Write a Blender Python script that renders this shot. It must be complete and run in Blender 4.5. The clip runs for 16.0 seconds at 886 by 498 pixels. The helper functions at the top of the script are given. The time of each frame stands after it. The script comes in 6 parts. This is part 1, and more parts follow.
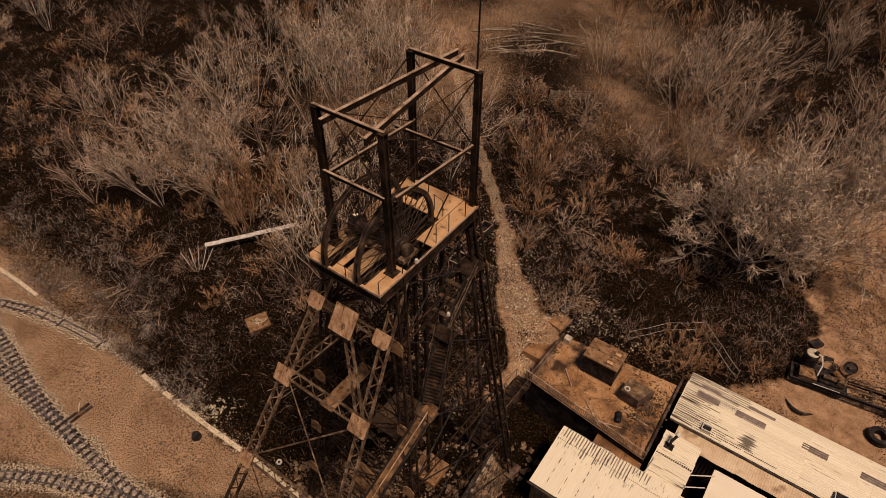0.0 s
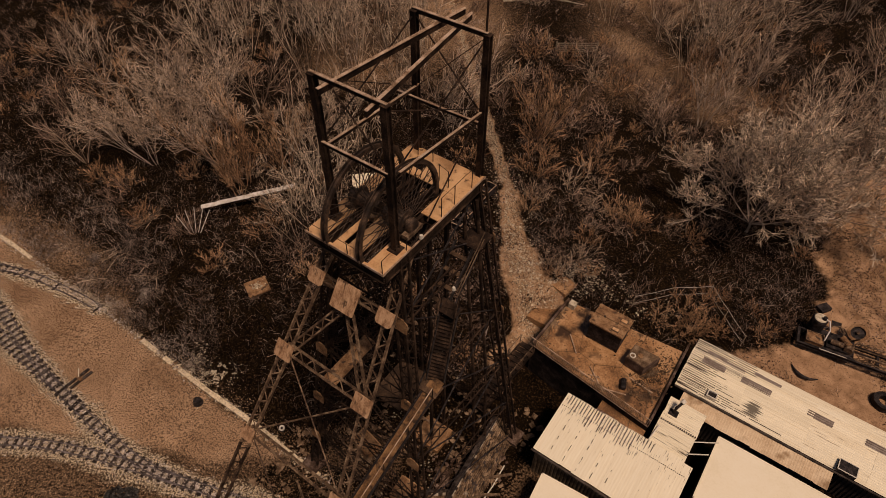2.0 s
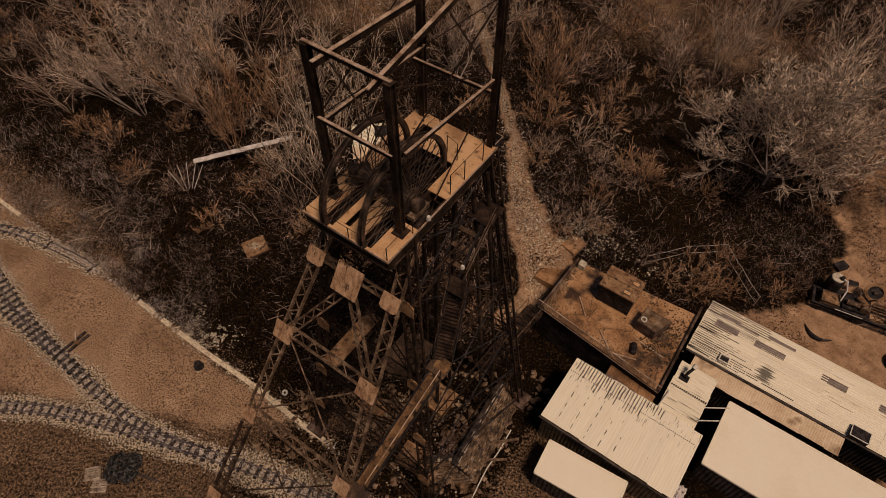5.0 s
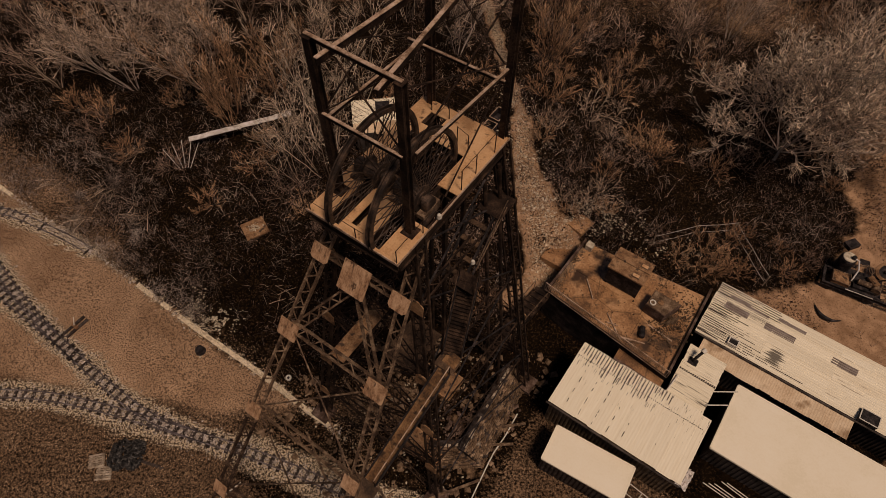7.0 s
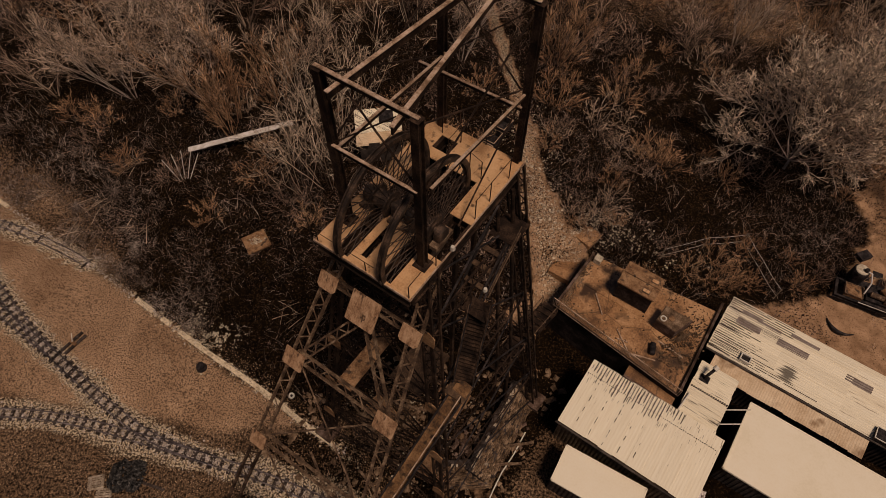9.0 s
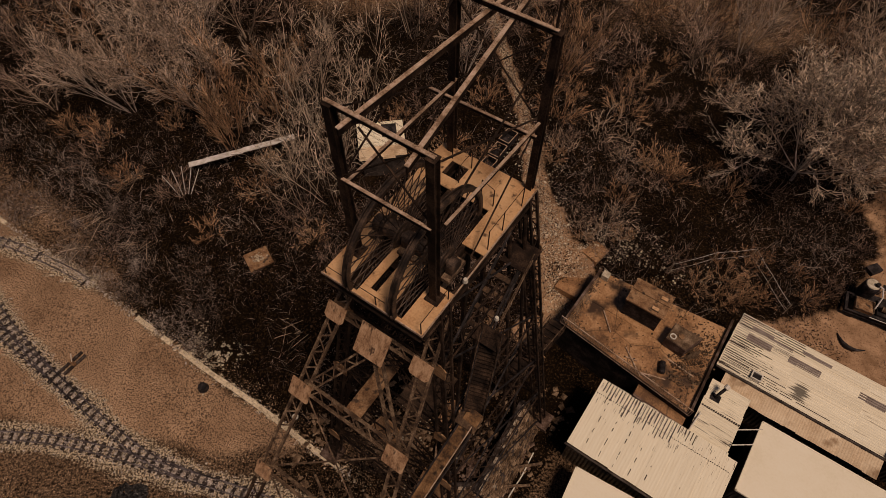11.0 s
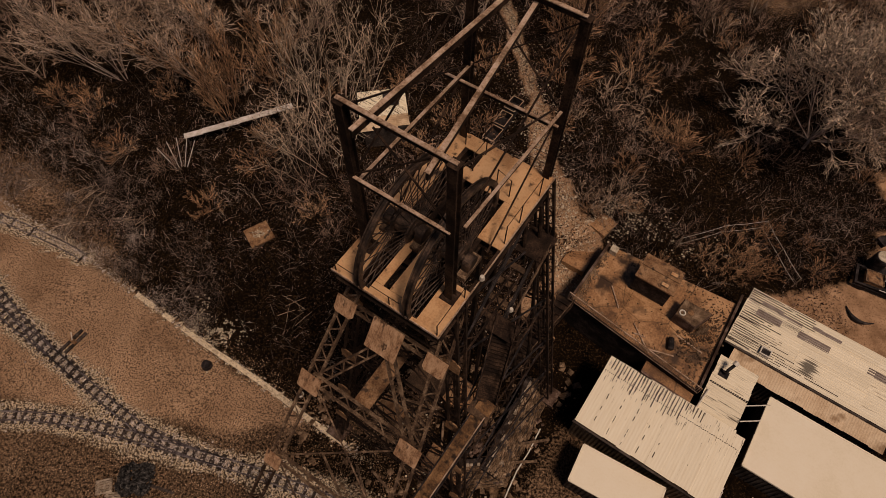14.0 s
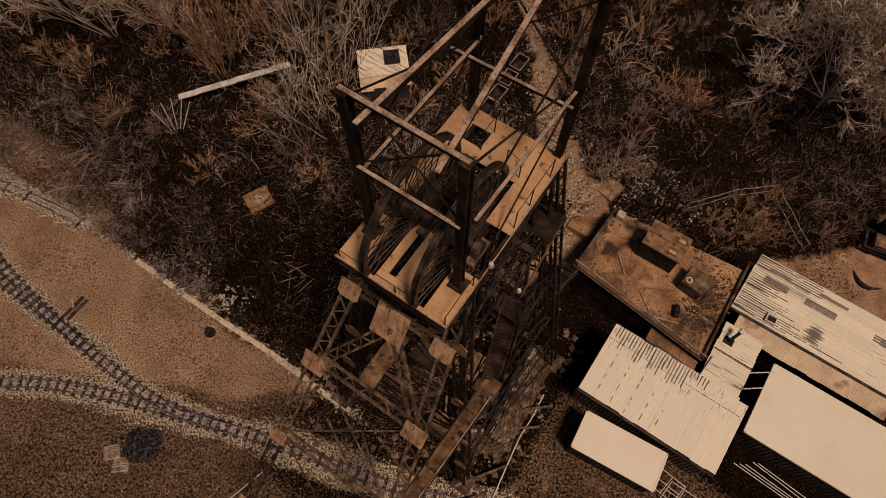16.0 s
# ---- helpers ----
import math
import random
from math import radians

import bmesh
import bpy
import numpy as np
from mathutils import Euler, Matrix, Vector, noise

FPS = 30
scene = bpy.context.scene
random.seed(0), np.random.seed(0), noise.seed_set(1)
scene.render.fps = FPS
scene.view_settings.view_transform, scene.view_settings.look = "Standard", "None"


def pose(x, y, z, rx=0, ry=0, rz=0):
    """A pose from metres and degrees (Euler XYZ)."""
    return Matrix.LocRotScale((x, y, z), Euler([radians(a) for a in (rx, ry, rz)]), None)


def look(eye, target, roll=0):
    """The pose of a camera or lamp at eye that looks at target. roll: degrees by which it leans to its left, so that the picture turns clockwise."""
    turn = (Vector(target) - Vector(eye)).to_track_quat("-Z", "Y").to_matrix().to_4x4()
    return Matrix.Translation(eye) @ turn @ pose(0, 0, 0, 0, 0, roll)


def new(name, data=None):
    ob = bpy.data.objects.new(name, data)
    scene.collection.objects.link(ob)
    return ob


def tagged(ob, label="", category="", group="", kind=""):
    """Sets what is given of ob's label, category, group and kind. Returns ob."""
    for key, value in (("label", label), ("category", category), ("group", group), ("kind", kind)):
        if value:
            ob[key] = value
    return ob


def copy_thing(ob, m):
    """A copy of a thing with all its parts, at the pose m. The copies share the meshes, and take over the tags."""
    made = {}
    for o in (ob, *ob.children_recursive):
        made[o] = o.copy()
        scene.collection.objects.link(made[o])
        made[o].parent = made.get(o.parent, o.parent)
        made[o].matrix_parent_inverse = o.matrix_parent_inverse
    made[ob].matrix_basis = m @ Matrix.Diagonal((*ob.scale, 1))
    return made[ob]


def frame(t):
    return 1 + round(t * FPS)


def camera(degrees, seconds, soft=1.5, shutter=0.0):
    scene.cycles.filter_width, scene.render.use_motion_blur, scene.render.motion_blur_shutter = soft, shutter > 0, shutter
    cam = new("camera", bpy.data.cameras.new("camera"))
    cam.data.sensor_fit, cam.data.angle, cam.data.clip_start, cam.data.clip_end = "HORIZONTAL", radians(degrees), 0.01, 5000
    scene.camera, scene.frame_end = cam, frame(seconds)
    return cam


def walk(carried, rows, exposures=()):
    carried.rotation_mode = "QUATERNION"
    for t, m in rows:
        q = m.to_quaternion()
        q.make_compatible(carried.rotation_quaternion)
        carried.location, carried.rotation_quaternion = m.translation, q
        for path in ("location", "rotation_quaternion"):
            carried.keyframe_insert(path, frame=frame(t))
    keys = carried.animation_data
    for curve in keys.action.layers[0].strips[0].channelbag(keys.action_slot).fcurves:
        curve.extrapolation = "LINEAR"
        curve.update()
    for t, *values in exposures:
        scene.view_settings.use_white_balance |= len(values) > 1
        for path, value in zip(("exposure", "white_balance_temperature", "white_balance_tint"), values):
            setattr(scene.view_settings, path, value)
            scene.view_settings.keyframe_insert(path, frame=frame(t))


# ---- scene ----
cam = camera(71.1, 16.0, soft=0.35)
PATH = [
    (0, (0.102, 1.754, 41.212), (-0.018, 3.218, 39.854), 0.5),
    (0.5, (0.028, 2.135, 41.147), (-0.091, 3.573, 39.762), 0.6),
    (1, (-0.072, 2.556, 41.108), (-0.188, 3.967, 39.696), 0.6),
    (1.5, (-0.186, 2.93, 41.089), (-0.298, 4.312, 39.648), 0.6),
    (2, (-0.306, 3.316, 41.066), (-0.413, 4.668, 39.596), 0.6),
    (2.5, (-0.355, 3.759, 40.995), (-0.461, 5.08, 39.498), 0.5),
    (3, (-0.445, 4.207, 40.968), (-0.547, 5.498, 39.444), 0.6),
    (3.5, (-0.581, 4.646, 40.925), (-0.68, 5.91, 39.378), 0.6),
    (4, (-0.674, 5.07, 40.864), (-0.772, 6.31, 39.298), 0.5),
    (6.5, (-1.283, 7.131, 40.732), (-1.366, 8.249, 39.075), 0.5),
    (7, (-1.478, 7.505, 40.703), (-1.556, 8.601, 39.032), 0.5),
    (7.5, (-1.641, 7.872, 40.688), (-1.716, 8.953, 39.007), 0.6),
    (8, (-1.788, 8.264, 40.662), (-1.863, 9.347, 38.982), 0.6),
    (8.5, (-1.949, 8.63, 40.649), (-2.023, 9.714, 38.97), 0.6),
    (9, (-2.104, 8.977, 40.637), (-2.176, 10.064, 38.959), 0.6),
    (11.5, (-2.768, 10.368, 40.621), (-2.836, 11.463, 38.948), 0.5),
    (12, (-2.896, 10.622, 40.626), (-2.962, 11.715, 38.952), 0.6),
    (12.5, (-2.964, 10.864, 40.57), (-3.03, 11.942, 38.886), 0.5),
    (13, (-3.097, 11.111, 40.547), (-3.156, 12.156, 38.843), 0.6),
    (13.5, (-3.212, 11.338, 40.51), (-3.266, 12.349, 38.785), 0.7),
    (14, (-3.326, 11.617, 40.477), (-3.375, 12.593, 38.733), 0.8),
    (14.5, (-3.395, 11.918, 40.428), (-3.441, 12.858, 38.663), 0.7),
    (15, (-3.451, 12.229, 40.408), (-3.496, 13.133, 38.625), 0.6),
    (15.5, (-3.526, 12.549, 40.372), (-3.57, 13.417, 38.571), 0.7),
    (16, (-3.633, 12.933, 40.382), (-3.673, 13.763, 38.563), 0.8),
]
EXPOSURES = [(0, -0.9, 8750, 28), (2, -1.13, 8600, 28), (4, -1.32, 8450, 28), (8, -1.46, 8250, 27), (16, -1.42, 8350, 28.5)]
walk(cam, [(t, look(eye, target, roll)) for t, eye, target, roll in PATH], EXPOSURES)

# ---- light: high soft sun behind thin cloud ----
SUN_AZ, SUN_EL = -50.0, 66.0   # degrees: anticlockwise from east, above the horizon
world = bpy.data.worlds.new("sky")
scene.world = world
world.use_nodes = True
wn = world.node_tree
sky = wn.nodes.new("ShaderNodeTexSky")
sky.sky_type, sky.sun_disc = "NISHITA", False
sky.sun_elevation, sky.sun_rotation = radians(SUN_EL), radians(90 - SUN_AZ)
wn.nodes["Background"].inputs["Strength"].default_value = 0.05
wn.links.new(sky.outputs["Color"], wn.nodes["Background"].inputs["Color"])
sun_data = bpy.data.lights.new("sun", "SUN")
sun_data.energy, sun_data.angle, sun_data.color = 5.0, radians(13), (1.0, 0.93, 0.80)
sun = new("sun", sun_data)
sun_dir = Vector((math.cos(radians(SUN_AZ)) * math.cos(radians(SUN_EL)), math.sin(radians(SUN_AZ)) * math.cos(radians(SUN_EL)), math.sin(radians(SUN_EL))))
sun.matrix_world = look(sun_dir * 200, (0, 0, 0))


# ---- materials ----
def material(name, colours, rough=0.8, metal=0.0, scale=1.0, grain=18.0, bump=0.25, stretch=(1, 1, 1), vary=0.0, island=0.0, spots=None, spec=0.4, limit=None, blot=None, cracks=None, tail=0.0):
    """A worn surface: three colours mixed by a coarse and a fine noise.
    spots: (colour, size, share) for stains; limit: (axis, full, none) keeps them to one end; blot: (colour, x, y, radius) one smudge;
    cracks: (colour, size, width); tail: a few islands far brighter than the rest."""
    m = bpy.data.materials.new(name)
    m.use_nodes = True
    nt = m.node_tree
    N, Lk = nt.nodes, nt.links
    bsdf = N["Principled BSDF"]
    bsdf.inputs["Roughness"].default_value, bsdf.inputs["Metallic"].default_value = rough, metal
    bsdf.inputs["Specular IOR Level"].default_value = spec
    geo = N.new("ShaderNodeNewGeometry")
    mp = N.new("ShaderNodeMapping")
    mp.inputs["Scale"].default_value = stretch
    spin = N.new("ShaderNodeMapping")   # to the axes of the site
    spin.inputs["Rotation"].default_value = (0, 0, radians(30.8))
    Lk.new(geo.outputs["Position"], spin.inputs["Vector"])
    Lk.new(spin.outputs[0], mp.inputs["Vector"])
    co = N.new("ShaderNodeTexNoise")
    co.inputs["Scale"].default_value, co.inputs["Detail"].default_value, co.inputs["Roughness"].default_value = scale, 6, 0.62
    fi = N.new("ShaderNodeTexNoise")
    fi.inputs["Scale"].default_value, fi.inputs["Detail"].default_value = grain, 4
    Lk.new(mp.outputs[0], co.inputs["Vector"])
    Lk.new(mp.outputs[0], fi.inputs["Vector"])
    ramp = N.new("ShaderNodeValToRGB")
    el = ramp.color_ramp.elements
    el[0].position, el[0].color = 0.34, (*colours[0], 1)
    el[1].position, el[1].color = 0.68, (*colours[2], 1)
    e = el.new(0.5)
    e.color = (*colours[1], 1)
    add = N.new("ShaderNodeMath")
    add.operation = "MULTIPLY_ADD"
    add.inputs[1].default_value = 0.45
    Lk.new(fi.outputs["Fac"], add.inputs[0])
    sub = N.new("ShaderNodeMath")
    sub.operation = "SUBTRACT"
    sub.inputs[1].default_value = 0.225
    Lk.new(co.outputs["Fac"], sub.inputs[0])
    Lk.new(sub.outputs[0], add.inputs[2])
    Lk.new(add.outputs[0], ramp.inputs["Fac"])
    col = ramp.outputs["Color"]
    if spots:
        sp = N.new("ShaderNodeTexNoise")
        sp.inputs["Scale"].default_value, sp.inputs["Detail"].default_value = spots[1], 5
        Lk.new(mp.outputs[0], sp.inputs["Vector"])
        rng = N.new("ShaderNodeMapRange")
        rng.inputs["From Min"].default_value, rng.inputs["From Max"].default_value = 0.62 - spots[2] * 0.4, (0.65 if limit else 0.72) - spots[2] * 0.36
        Lk.new(sp.outputs["Fac"], rng.inputs["Value"])
        mx = N.new("ShaderNodeMix")
        mx.data_type = "RGBA"
        mx.inputs[7].default_value = (*spots[0], 1)
        fac = rng.outputs[0]
        if limit:
            sep = N.new("ShaderNodeSeparateXYZ")
            Lk.new(spin.outputs[0], sep.inputs[0])
            lim = N.new("ShaderNodeMapRange")
            off = -14.69 if limit[0] == "X" else 17.38
            lim.inputs["From Min"].default_value, lim.inputs["From Max"].default_value = limit[1] + off, limit[2] + off
            lim.inputs["To Min"].default_value, lim.inputs["To Max"].default_value = 1.0, 0.0
            Lk.new(sep.outputs[limit[0]], lim.inputs["Value"])
            mul = N.new("ShaderNodeMath")
            mul.operation = "MULTIPLY_ADD"
            mul.inputs[1].default_value = 0.2
            Lk.new(lim.outputs[0], mul.inputs[0])
            Lk.new(sp.outputs["Fac"], mul.inputs[2])
            low = N.new("ShaderNodeMath")
            low.operation = "SUBTRACT"
            low.inputs[1].default_value = 0.2
            Lk.new(mul.outputs[0], low.inputs[0])
            Lk.new(low.outputs[0], rng.inputs["Value"])
        Lk.new(fac, mx.inputs[0])
        Lk.new(col, mx.inputs[6])
        col = mx.outputs[2]
    if blot:
        dist = N.new("ShaderNodeVectorMath")
        dist.operation = "DISTANCE"
        flat = N.new("ShaderNodeVectorMath")
        flat.operation = "MULTIPLY"
        flat.inputs[1].default_value = (1, 1, 0)
        Lk.new(spin.outputs[0], flat.inputs[0])
        Lk.new(flat.outputs[0], dist.inputs[0])
        dist.inputs[1].default_value = (blot[1] - 14.69, blot[2] + 17.38, 0)
        wob = N.new("ShaderNodeMath")
        wob.operation = "MULTIPLY_ADD"
        wob.inputs[1].default_value = 3.0 * blot[3]
        Lk.new(co.outputs["Fac"], wob.inputs[0])
        Lk.new(dist.outputs["Value"], wob.inputs[2])
        br = N.new("ShaderNodeMapRange")
        br.inputs["From Min"].default_value, br.inputs["From Max"].default_value = 2.1 * blot[3], 2.4 * blot[3]
        br.inputs["To Min"].default_value, br.inputs["To Max"].default_value = 0.85, 0.0
        Lk.new(wob.outputs[0], br.inputs["Value"])
        mb = N.new("ShaderNodeMix")
        mb.data_type = "RGBA"
        mb.inputs[7].default_value = (*blot[0], 1)
        Lk.new(br.outputs[0], mb.inputs[0])
        Lk.new(col, mb.inputs[6])
        col = mb.outputs[2]
    if cracks:
        vo = N.new("ShaderNodeTexVoronoi")
        vo.feature = "DISTANCE_TO_EDGE"
        vo.inputs["Scale"].default_value = cracks[1]
        bend = N.new("ShaderNodeMix")
        bend.data_type = "VECTOR"
        bend.inputs[0].default_value = 0.35
        Lk.new(mp.outputs[0], bend.inputs[4])
        Lk.new(co.outputs["Color"], bend.inputs[5])
        Lk.new(bend.outputs[1], vo.inputs["Vector"])
        cr = N.new("ShaderNodeMapRange")
        cr.inputs["From Min"].default_value, cr.inputs["From Max"].default_value = 0.0, cracks[2]
        cr.inputs["To Min"].default_value, cr.inputs["To Max"].default_value = 0.9, 0.0
        Lk.new(vo.outputs["Distance"], cr.inputs["Value"])
        mc = N.new("ShaderNodeMix")
        mc.data_type = "RGBA"
        mc.inputs[7].default_value = (*cracks[0], 1)
        Lk.new(cr.outputs[0], mc.inputs[0])
        Lk.new(col, mc.inputs[6])
        col = mc.outputs[2]
    if tail:
        island = island or 0.7
    if vary or island:
        hsv = N.new("ShaderNodeHueSaturation")
        src = geo.outputs["Random Per Island"] if island else N.new("ShaderNodeObjectInfo").outputs["Random"]
        rng2 = N.new("ShaderNodeMapRange")
        v = island or vary
        rng2.inputs["To Min"].default_value, rng2.inputs["To Max"].default_value = 1 - v, 1 + v
        if tail:
            pw = N.new("ShaderNodeMath")
            pw.operation = "POWER"
            pw.inputs[1].default_value = 3.0 if tail > 2 else 1.6
            Lk.new(src, pw.inputs[0])
            src = pw.outputs[0]
            rng2.inputs["To Min"].default_value, rng2.inputs["To Max"].default_value = 0.1, 1 + tail
        Lk.new(src, rng2.inputs["Value"])
        Lk.new(rng2.outputs[0], hsv.inputs["Value"])
        Lk.new(col, hsv.inputs["Color"])
        col = hsv.outputs["Color"]
    Lk.new(col, bsdf.inputs["Base Color"])
    if bump:
        b = N.new("ShaderNodeBump")
        b.inputs["Strength"].default_value, b.inputs["Distance"].default_value = bump, 0.02
        Lk.new(fi.outputs["Fac"], b.inputs["Height"])
        Lk.new(b.outputs[0], bsdf.inputs["Normal"])
    return m


M_DECK = material("rusty_deck_plate", [(0.48, 0.25, 0.12), (0.63, 0.365, 0.19), (0.70, 0.43, 0.245)], 0.75, 0.1, 0.9, 14, 0.15, spots=((0.13, 0.07, 0.04), 3.0, 0.06))
M_PLATE = material("rusty_gusset_plate", [(0.22, 0.11, 0.06), (0.46, 0.265, 0.155), (0.62, 0.40, 0.26)], 0.75, 0.1, 2.2, 16, 0.2, stretch=(1.6, 1.0, 0.5), spots=((0.10, 0.052, 0.03), 4.0, 0.1))
M_STEEL = material("rusty_lattice_steel", [(0.042, 0.023, 0.014), (0.12, 0.07, 0.043), (0.33, 0.225, 0.15)], 0.8, 0.15, 2.6, 20, 0.3, vary=0.15)
# near-black base: rust, plus the shade inside the tower put into the colour
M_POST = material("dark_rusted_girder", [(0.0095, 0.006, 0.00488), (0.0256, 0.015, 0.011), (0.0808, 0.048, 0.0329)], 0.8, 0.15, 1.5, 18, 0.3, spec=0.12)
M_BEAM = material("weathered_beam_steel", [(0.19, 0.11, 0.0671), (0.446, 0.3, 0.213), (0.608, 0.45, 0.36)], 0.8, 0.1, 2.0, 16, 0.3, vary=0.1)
M_WHEEL = material("black_painted_wheel_iron", [(0.019, 0.013, 0.011), (0.0475, 0.031, 0.0244), (0.152, 0.095, 0.0671)], 0.6, 0.3, 2.5, 22, 0.2)
M_RAIL = material("worn_rail_steel", [(0.057, 0.045, 0.0488), (0.114, 0.09, 0.0915), (0.266, 0.23, 0.244)], 0.5, 0.6, 2.0, 20, 0.2)
M_SLEEPER = material("dark_tarred_sleeper_wood", [(0.0209, 0.015, 0.0134), (0.0475, 0.036, 0.0317), (0.114, 0.09, 0.083)], 0.9, 0, 3.0, 25, 0.4, vary=0.3, spec=0.04)
M_BALLAST = material("pale_limestone_ballast", [(0.19, 0.15, 0.128), (0.399, 0.335, 0.299), (0.665, 0.6, 0.573)], 0.9, 0, 4.0, 25, 0.3, island=0.35)
M_ROOF = material("weathered_white_corrugated_sheet", [(0.82, 0.72, 0.56), (0.87, 0.78, 0.62), (0.89, 0.81, 0.66)], 0.6, 0.0, 0.8, 10, 0.1, stretch=(13.0, 0.8, 1), spots=((0.045, 0.028, 0.018), 1.4, 0.13), limit=("Y", 8.4, 2.5), vary=0.03)
M_ROOFX = material("weathered_white_ribbed_sheet", [(0.76, 0.66, 0.50), (0.84, 0.75, 0.59), (0.88, 0.80, 0.65)], 0.6, 0.0, 0.7, 10, 0.1, stretch=(0.3, 16.0, 1), spots=((0.04, 0.023, 0.013), 1.2, 0.14), limit=("X", 14.0, 19.5), blot=((0.03, 0.02, 0.014), 18.0, 14.35, 0.6), vary=0.05)
M_ROOFC = material("clean_white_ribbed_sheet", [(0.78, 0.68, 0.52), (0.84, 0.75, 0.59), (0.88, 0.80, 0.65)], 0.6, 0.0, 0.5, 10, 0.1, stretch=(0.4, 4.0, 1), spots=((0.3, 0.22, 0.15), 1.2, 0.0), vary=0.04)
M_ROOFL = material("streaked_white_ribbed_sheet", [(0.76, 0.66, 0.50), (0.84, 0.75, 0.59), (0.88, 0.80, 0.65)], 0.6, 0.0, 0.7, 10, 0.1, stretch=(0.5, 12.0, 1), spots=((0.05, 0.03, 0.018), 1.2, 0.06), vary=0.05)
M_ROOFB = material("rust_stained_corrugated_sheet", [(0.52, 0.36, 0.23), (0.66, 0.49, 0.335), (0.76, 0.60, 0.435)], 0.65, 0.0, 0.5, 12, 0.1, spots=((0.32, 0.2, 0.115), 0.7, 0.12), vary=0.05)
M_WHITE = material("smooth_white_cabin_roof", [(0.82, 0.73, 0.57), (0.87, 0.78, 0.63), (0.89, 0.81, 0.67)], 0.5, 0.0, 0.35, 8, 0.05)
# dark base includes the shade on shed and cabin walls below their roofs
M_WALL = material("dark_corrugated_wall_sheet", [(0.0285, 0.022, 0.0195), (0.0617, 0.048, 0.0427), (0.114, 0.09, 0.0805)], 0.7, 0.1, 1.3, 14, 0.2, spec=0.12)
M_RIBWALL = material("brown_ribbed_wall_sheet", [(0.09, 0.06, 0.04), (0.19, 0.135, 0.09), (0.32, 0.24, 0.165)], 0.7, 0.1, 1.3, 14, 0.2, spec=0.12)
M_SKYL = material("dirty_rooflight_sheet", [(0.152, 0.11, 0.0915), (0.228, 0.175, 0.152), (0.304, 0.25, 0.226)], 0.5, 0, 1.5, 12, 0.1)
M_CONC = material("muddy_concrete_slab", [(0.13, 0.06, 0.026), (0.34, 0.168, 0.076), (0.54, 0.305, 0.16)], 0.42, 0, 0.5, 9, 0.3, spots=((0.055, 0.026, 0.012), 0.7, 0.2), cracks=((0.07, 0.035, 0.016), 0.3, 0.008), spec=0.6)
M_BRICK = material("sooty_brick", [(0.038, 0.022, 0.0159), (0.0902, 0.055, 0.0415), (0.209, 0.145, 0.12)], 0.9, 0, 1.5, 18, 0.4, vary=0.25, spec=0.12)
M_OLDBRICK = material("weathered_brown_brick", [(0.07, 0.042, 0.026), (0.17, 0.108, 0.07), (0.36, 0.25, 0.17)], 0.9, 0, 1.5, 18, 0.4, vary=0.35, spec=0.12)
M_RUST = material("flaking_rust", [(0.14, 0.066, 0.031), (0.27, 0.142, 0.072), (0.40, 0.24, 0.135)], 0.8, 0.15, 2.0, 16, 0.3, spots=((0.06, 0.034, 0.021), 3.0, 0.15))
M_BLACK = material("sooty_black_iron", [(0.0114, 0.01, 0.011), (0.0285, 0.024, 0.0244), (0.076, 0.06, 0.061)], 0.7, 0.3, 3.0, 20, 0.3, spec=0.12)
M_COAL = material("broken_coal", [(0.008, 0.007, 0.007), (0.022, 0.02, 0.019), (0.10, 0.09, 0.085)], 0.45, 0, 5, 25, 0.3, island=0.9)
M_PALE = material("weathered_pale_timber", [(0.437, 0.38, 0.329), (0.646, 0.59, 0.561), (0.76, 0.72, 0.732)], 0.8, 0, 2.5, 20, 0.3)
M_STONE = material("pale_rubble_stone", [(0.28, 0.225, 0.165), (0.46, 0.39, 0.30), (0.66, 0.58, 0.47)], 0.9, 0, 2.5, 16, 0.4, island=0.4)
M_KERB = material("pale_worn_concrete", [(0.40, 0.31, 0.21), (0.66, 0.54, 0.39), (0.80, 0.68, 0.52)], 0.9, 0, 5.0, 14, 0.4, spots=((0.10, 0.066, 0.042), 9.0, 0.05))
M_OLDWOOD = material("grey_weathered_pallet_wood", [(0.15, 0.11, 0.08), (0.32, 0.25, 0.19), (0.50, 0.41, 0.33)], 0.9, 0, 2.5, 20, 0.3, vary=0.25)
M_PAINT = material("off_white_painted_steel", [(0.55, 0.5, 0.43), (0.7, 0.65, 0.58), (0.78, 0.74, 0.68)], 0.5, 0.1, 3, 20, 0.1)
M_BARK = material("pale_grey_brown_bark", [(0.235, 0.175, 0.149), (0.51, 0.4, 0.341), (0.725, 0.61, 0.544)], 0.9, 0, 1.2, 12, 0.3, island=0.55, spec=0.04)
M_TWIG = material("dry_tan_twigs", [(0.40, 0.275, 0.20), (0.60, 0.435, 0.33), (0.74, 0.575, 0.455)], 0.9, 0, 0.35, 6, 0, tail=0.6, spec=0.04)
M_WILLOW = material("pale_willow_twigs", [(0.62, 0.45, 0.335), (0.78, 0.60, 0.465), (0.87, 0.72, 0.58)], 0.9, 0, 0.35, 6, 0, tail=0.4, spec=0.04)
M_TWIGD = material("dark_brown_twigs", [(0.065, 0.041, 0.031), (0.17, 0.113, 0.088), (0.32, 0.228, 0.186)], 0.9, 0, 0.35, 6, 0, tail=2.0, spec=0.04)
M_TWIGR = material("russet_twigs", [(0.24, 0.13, 0.075), (0.46, 0.27, 0.165), (0.64, 0.42, 0.275)], 0.9, 0, 0.35, 6, 0, tail=0.9, spec=0.04)
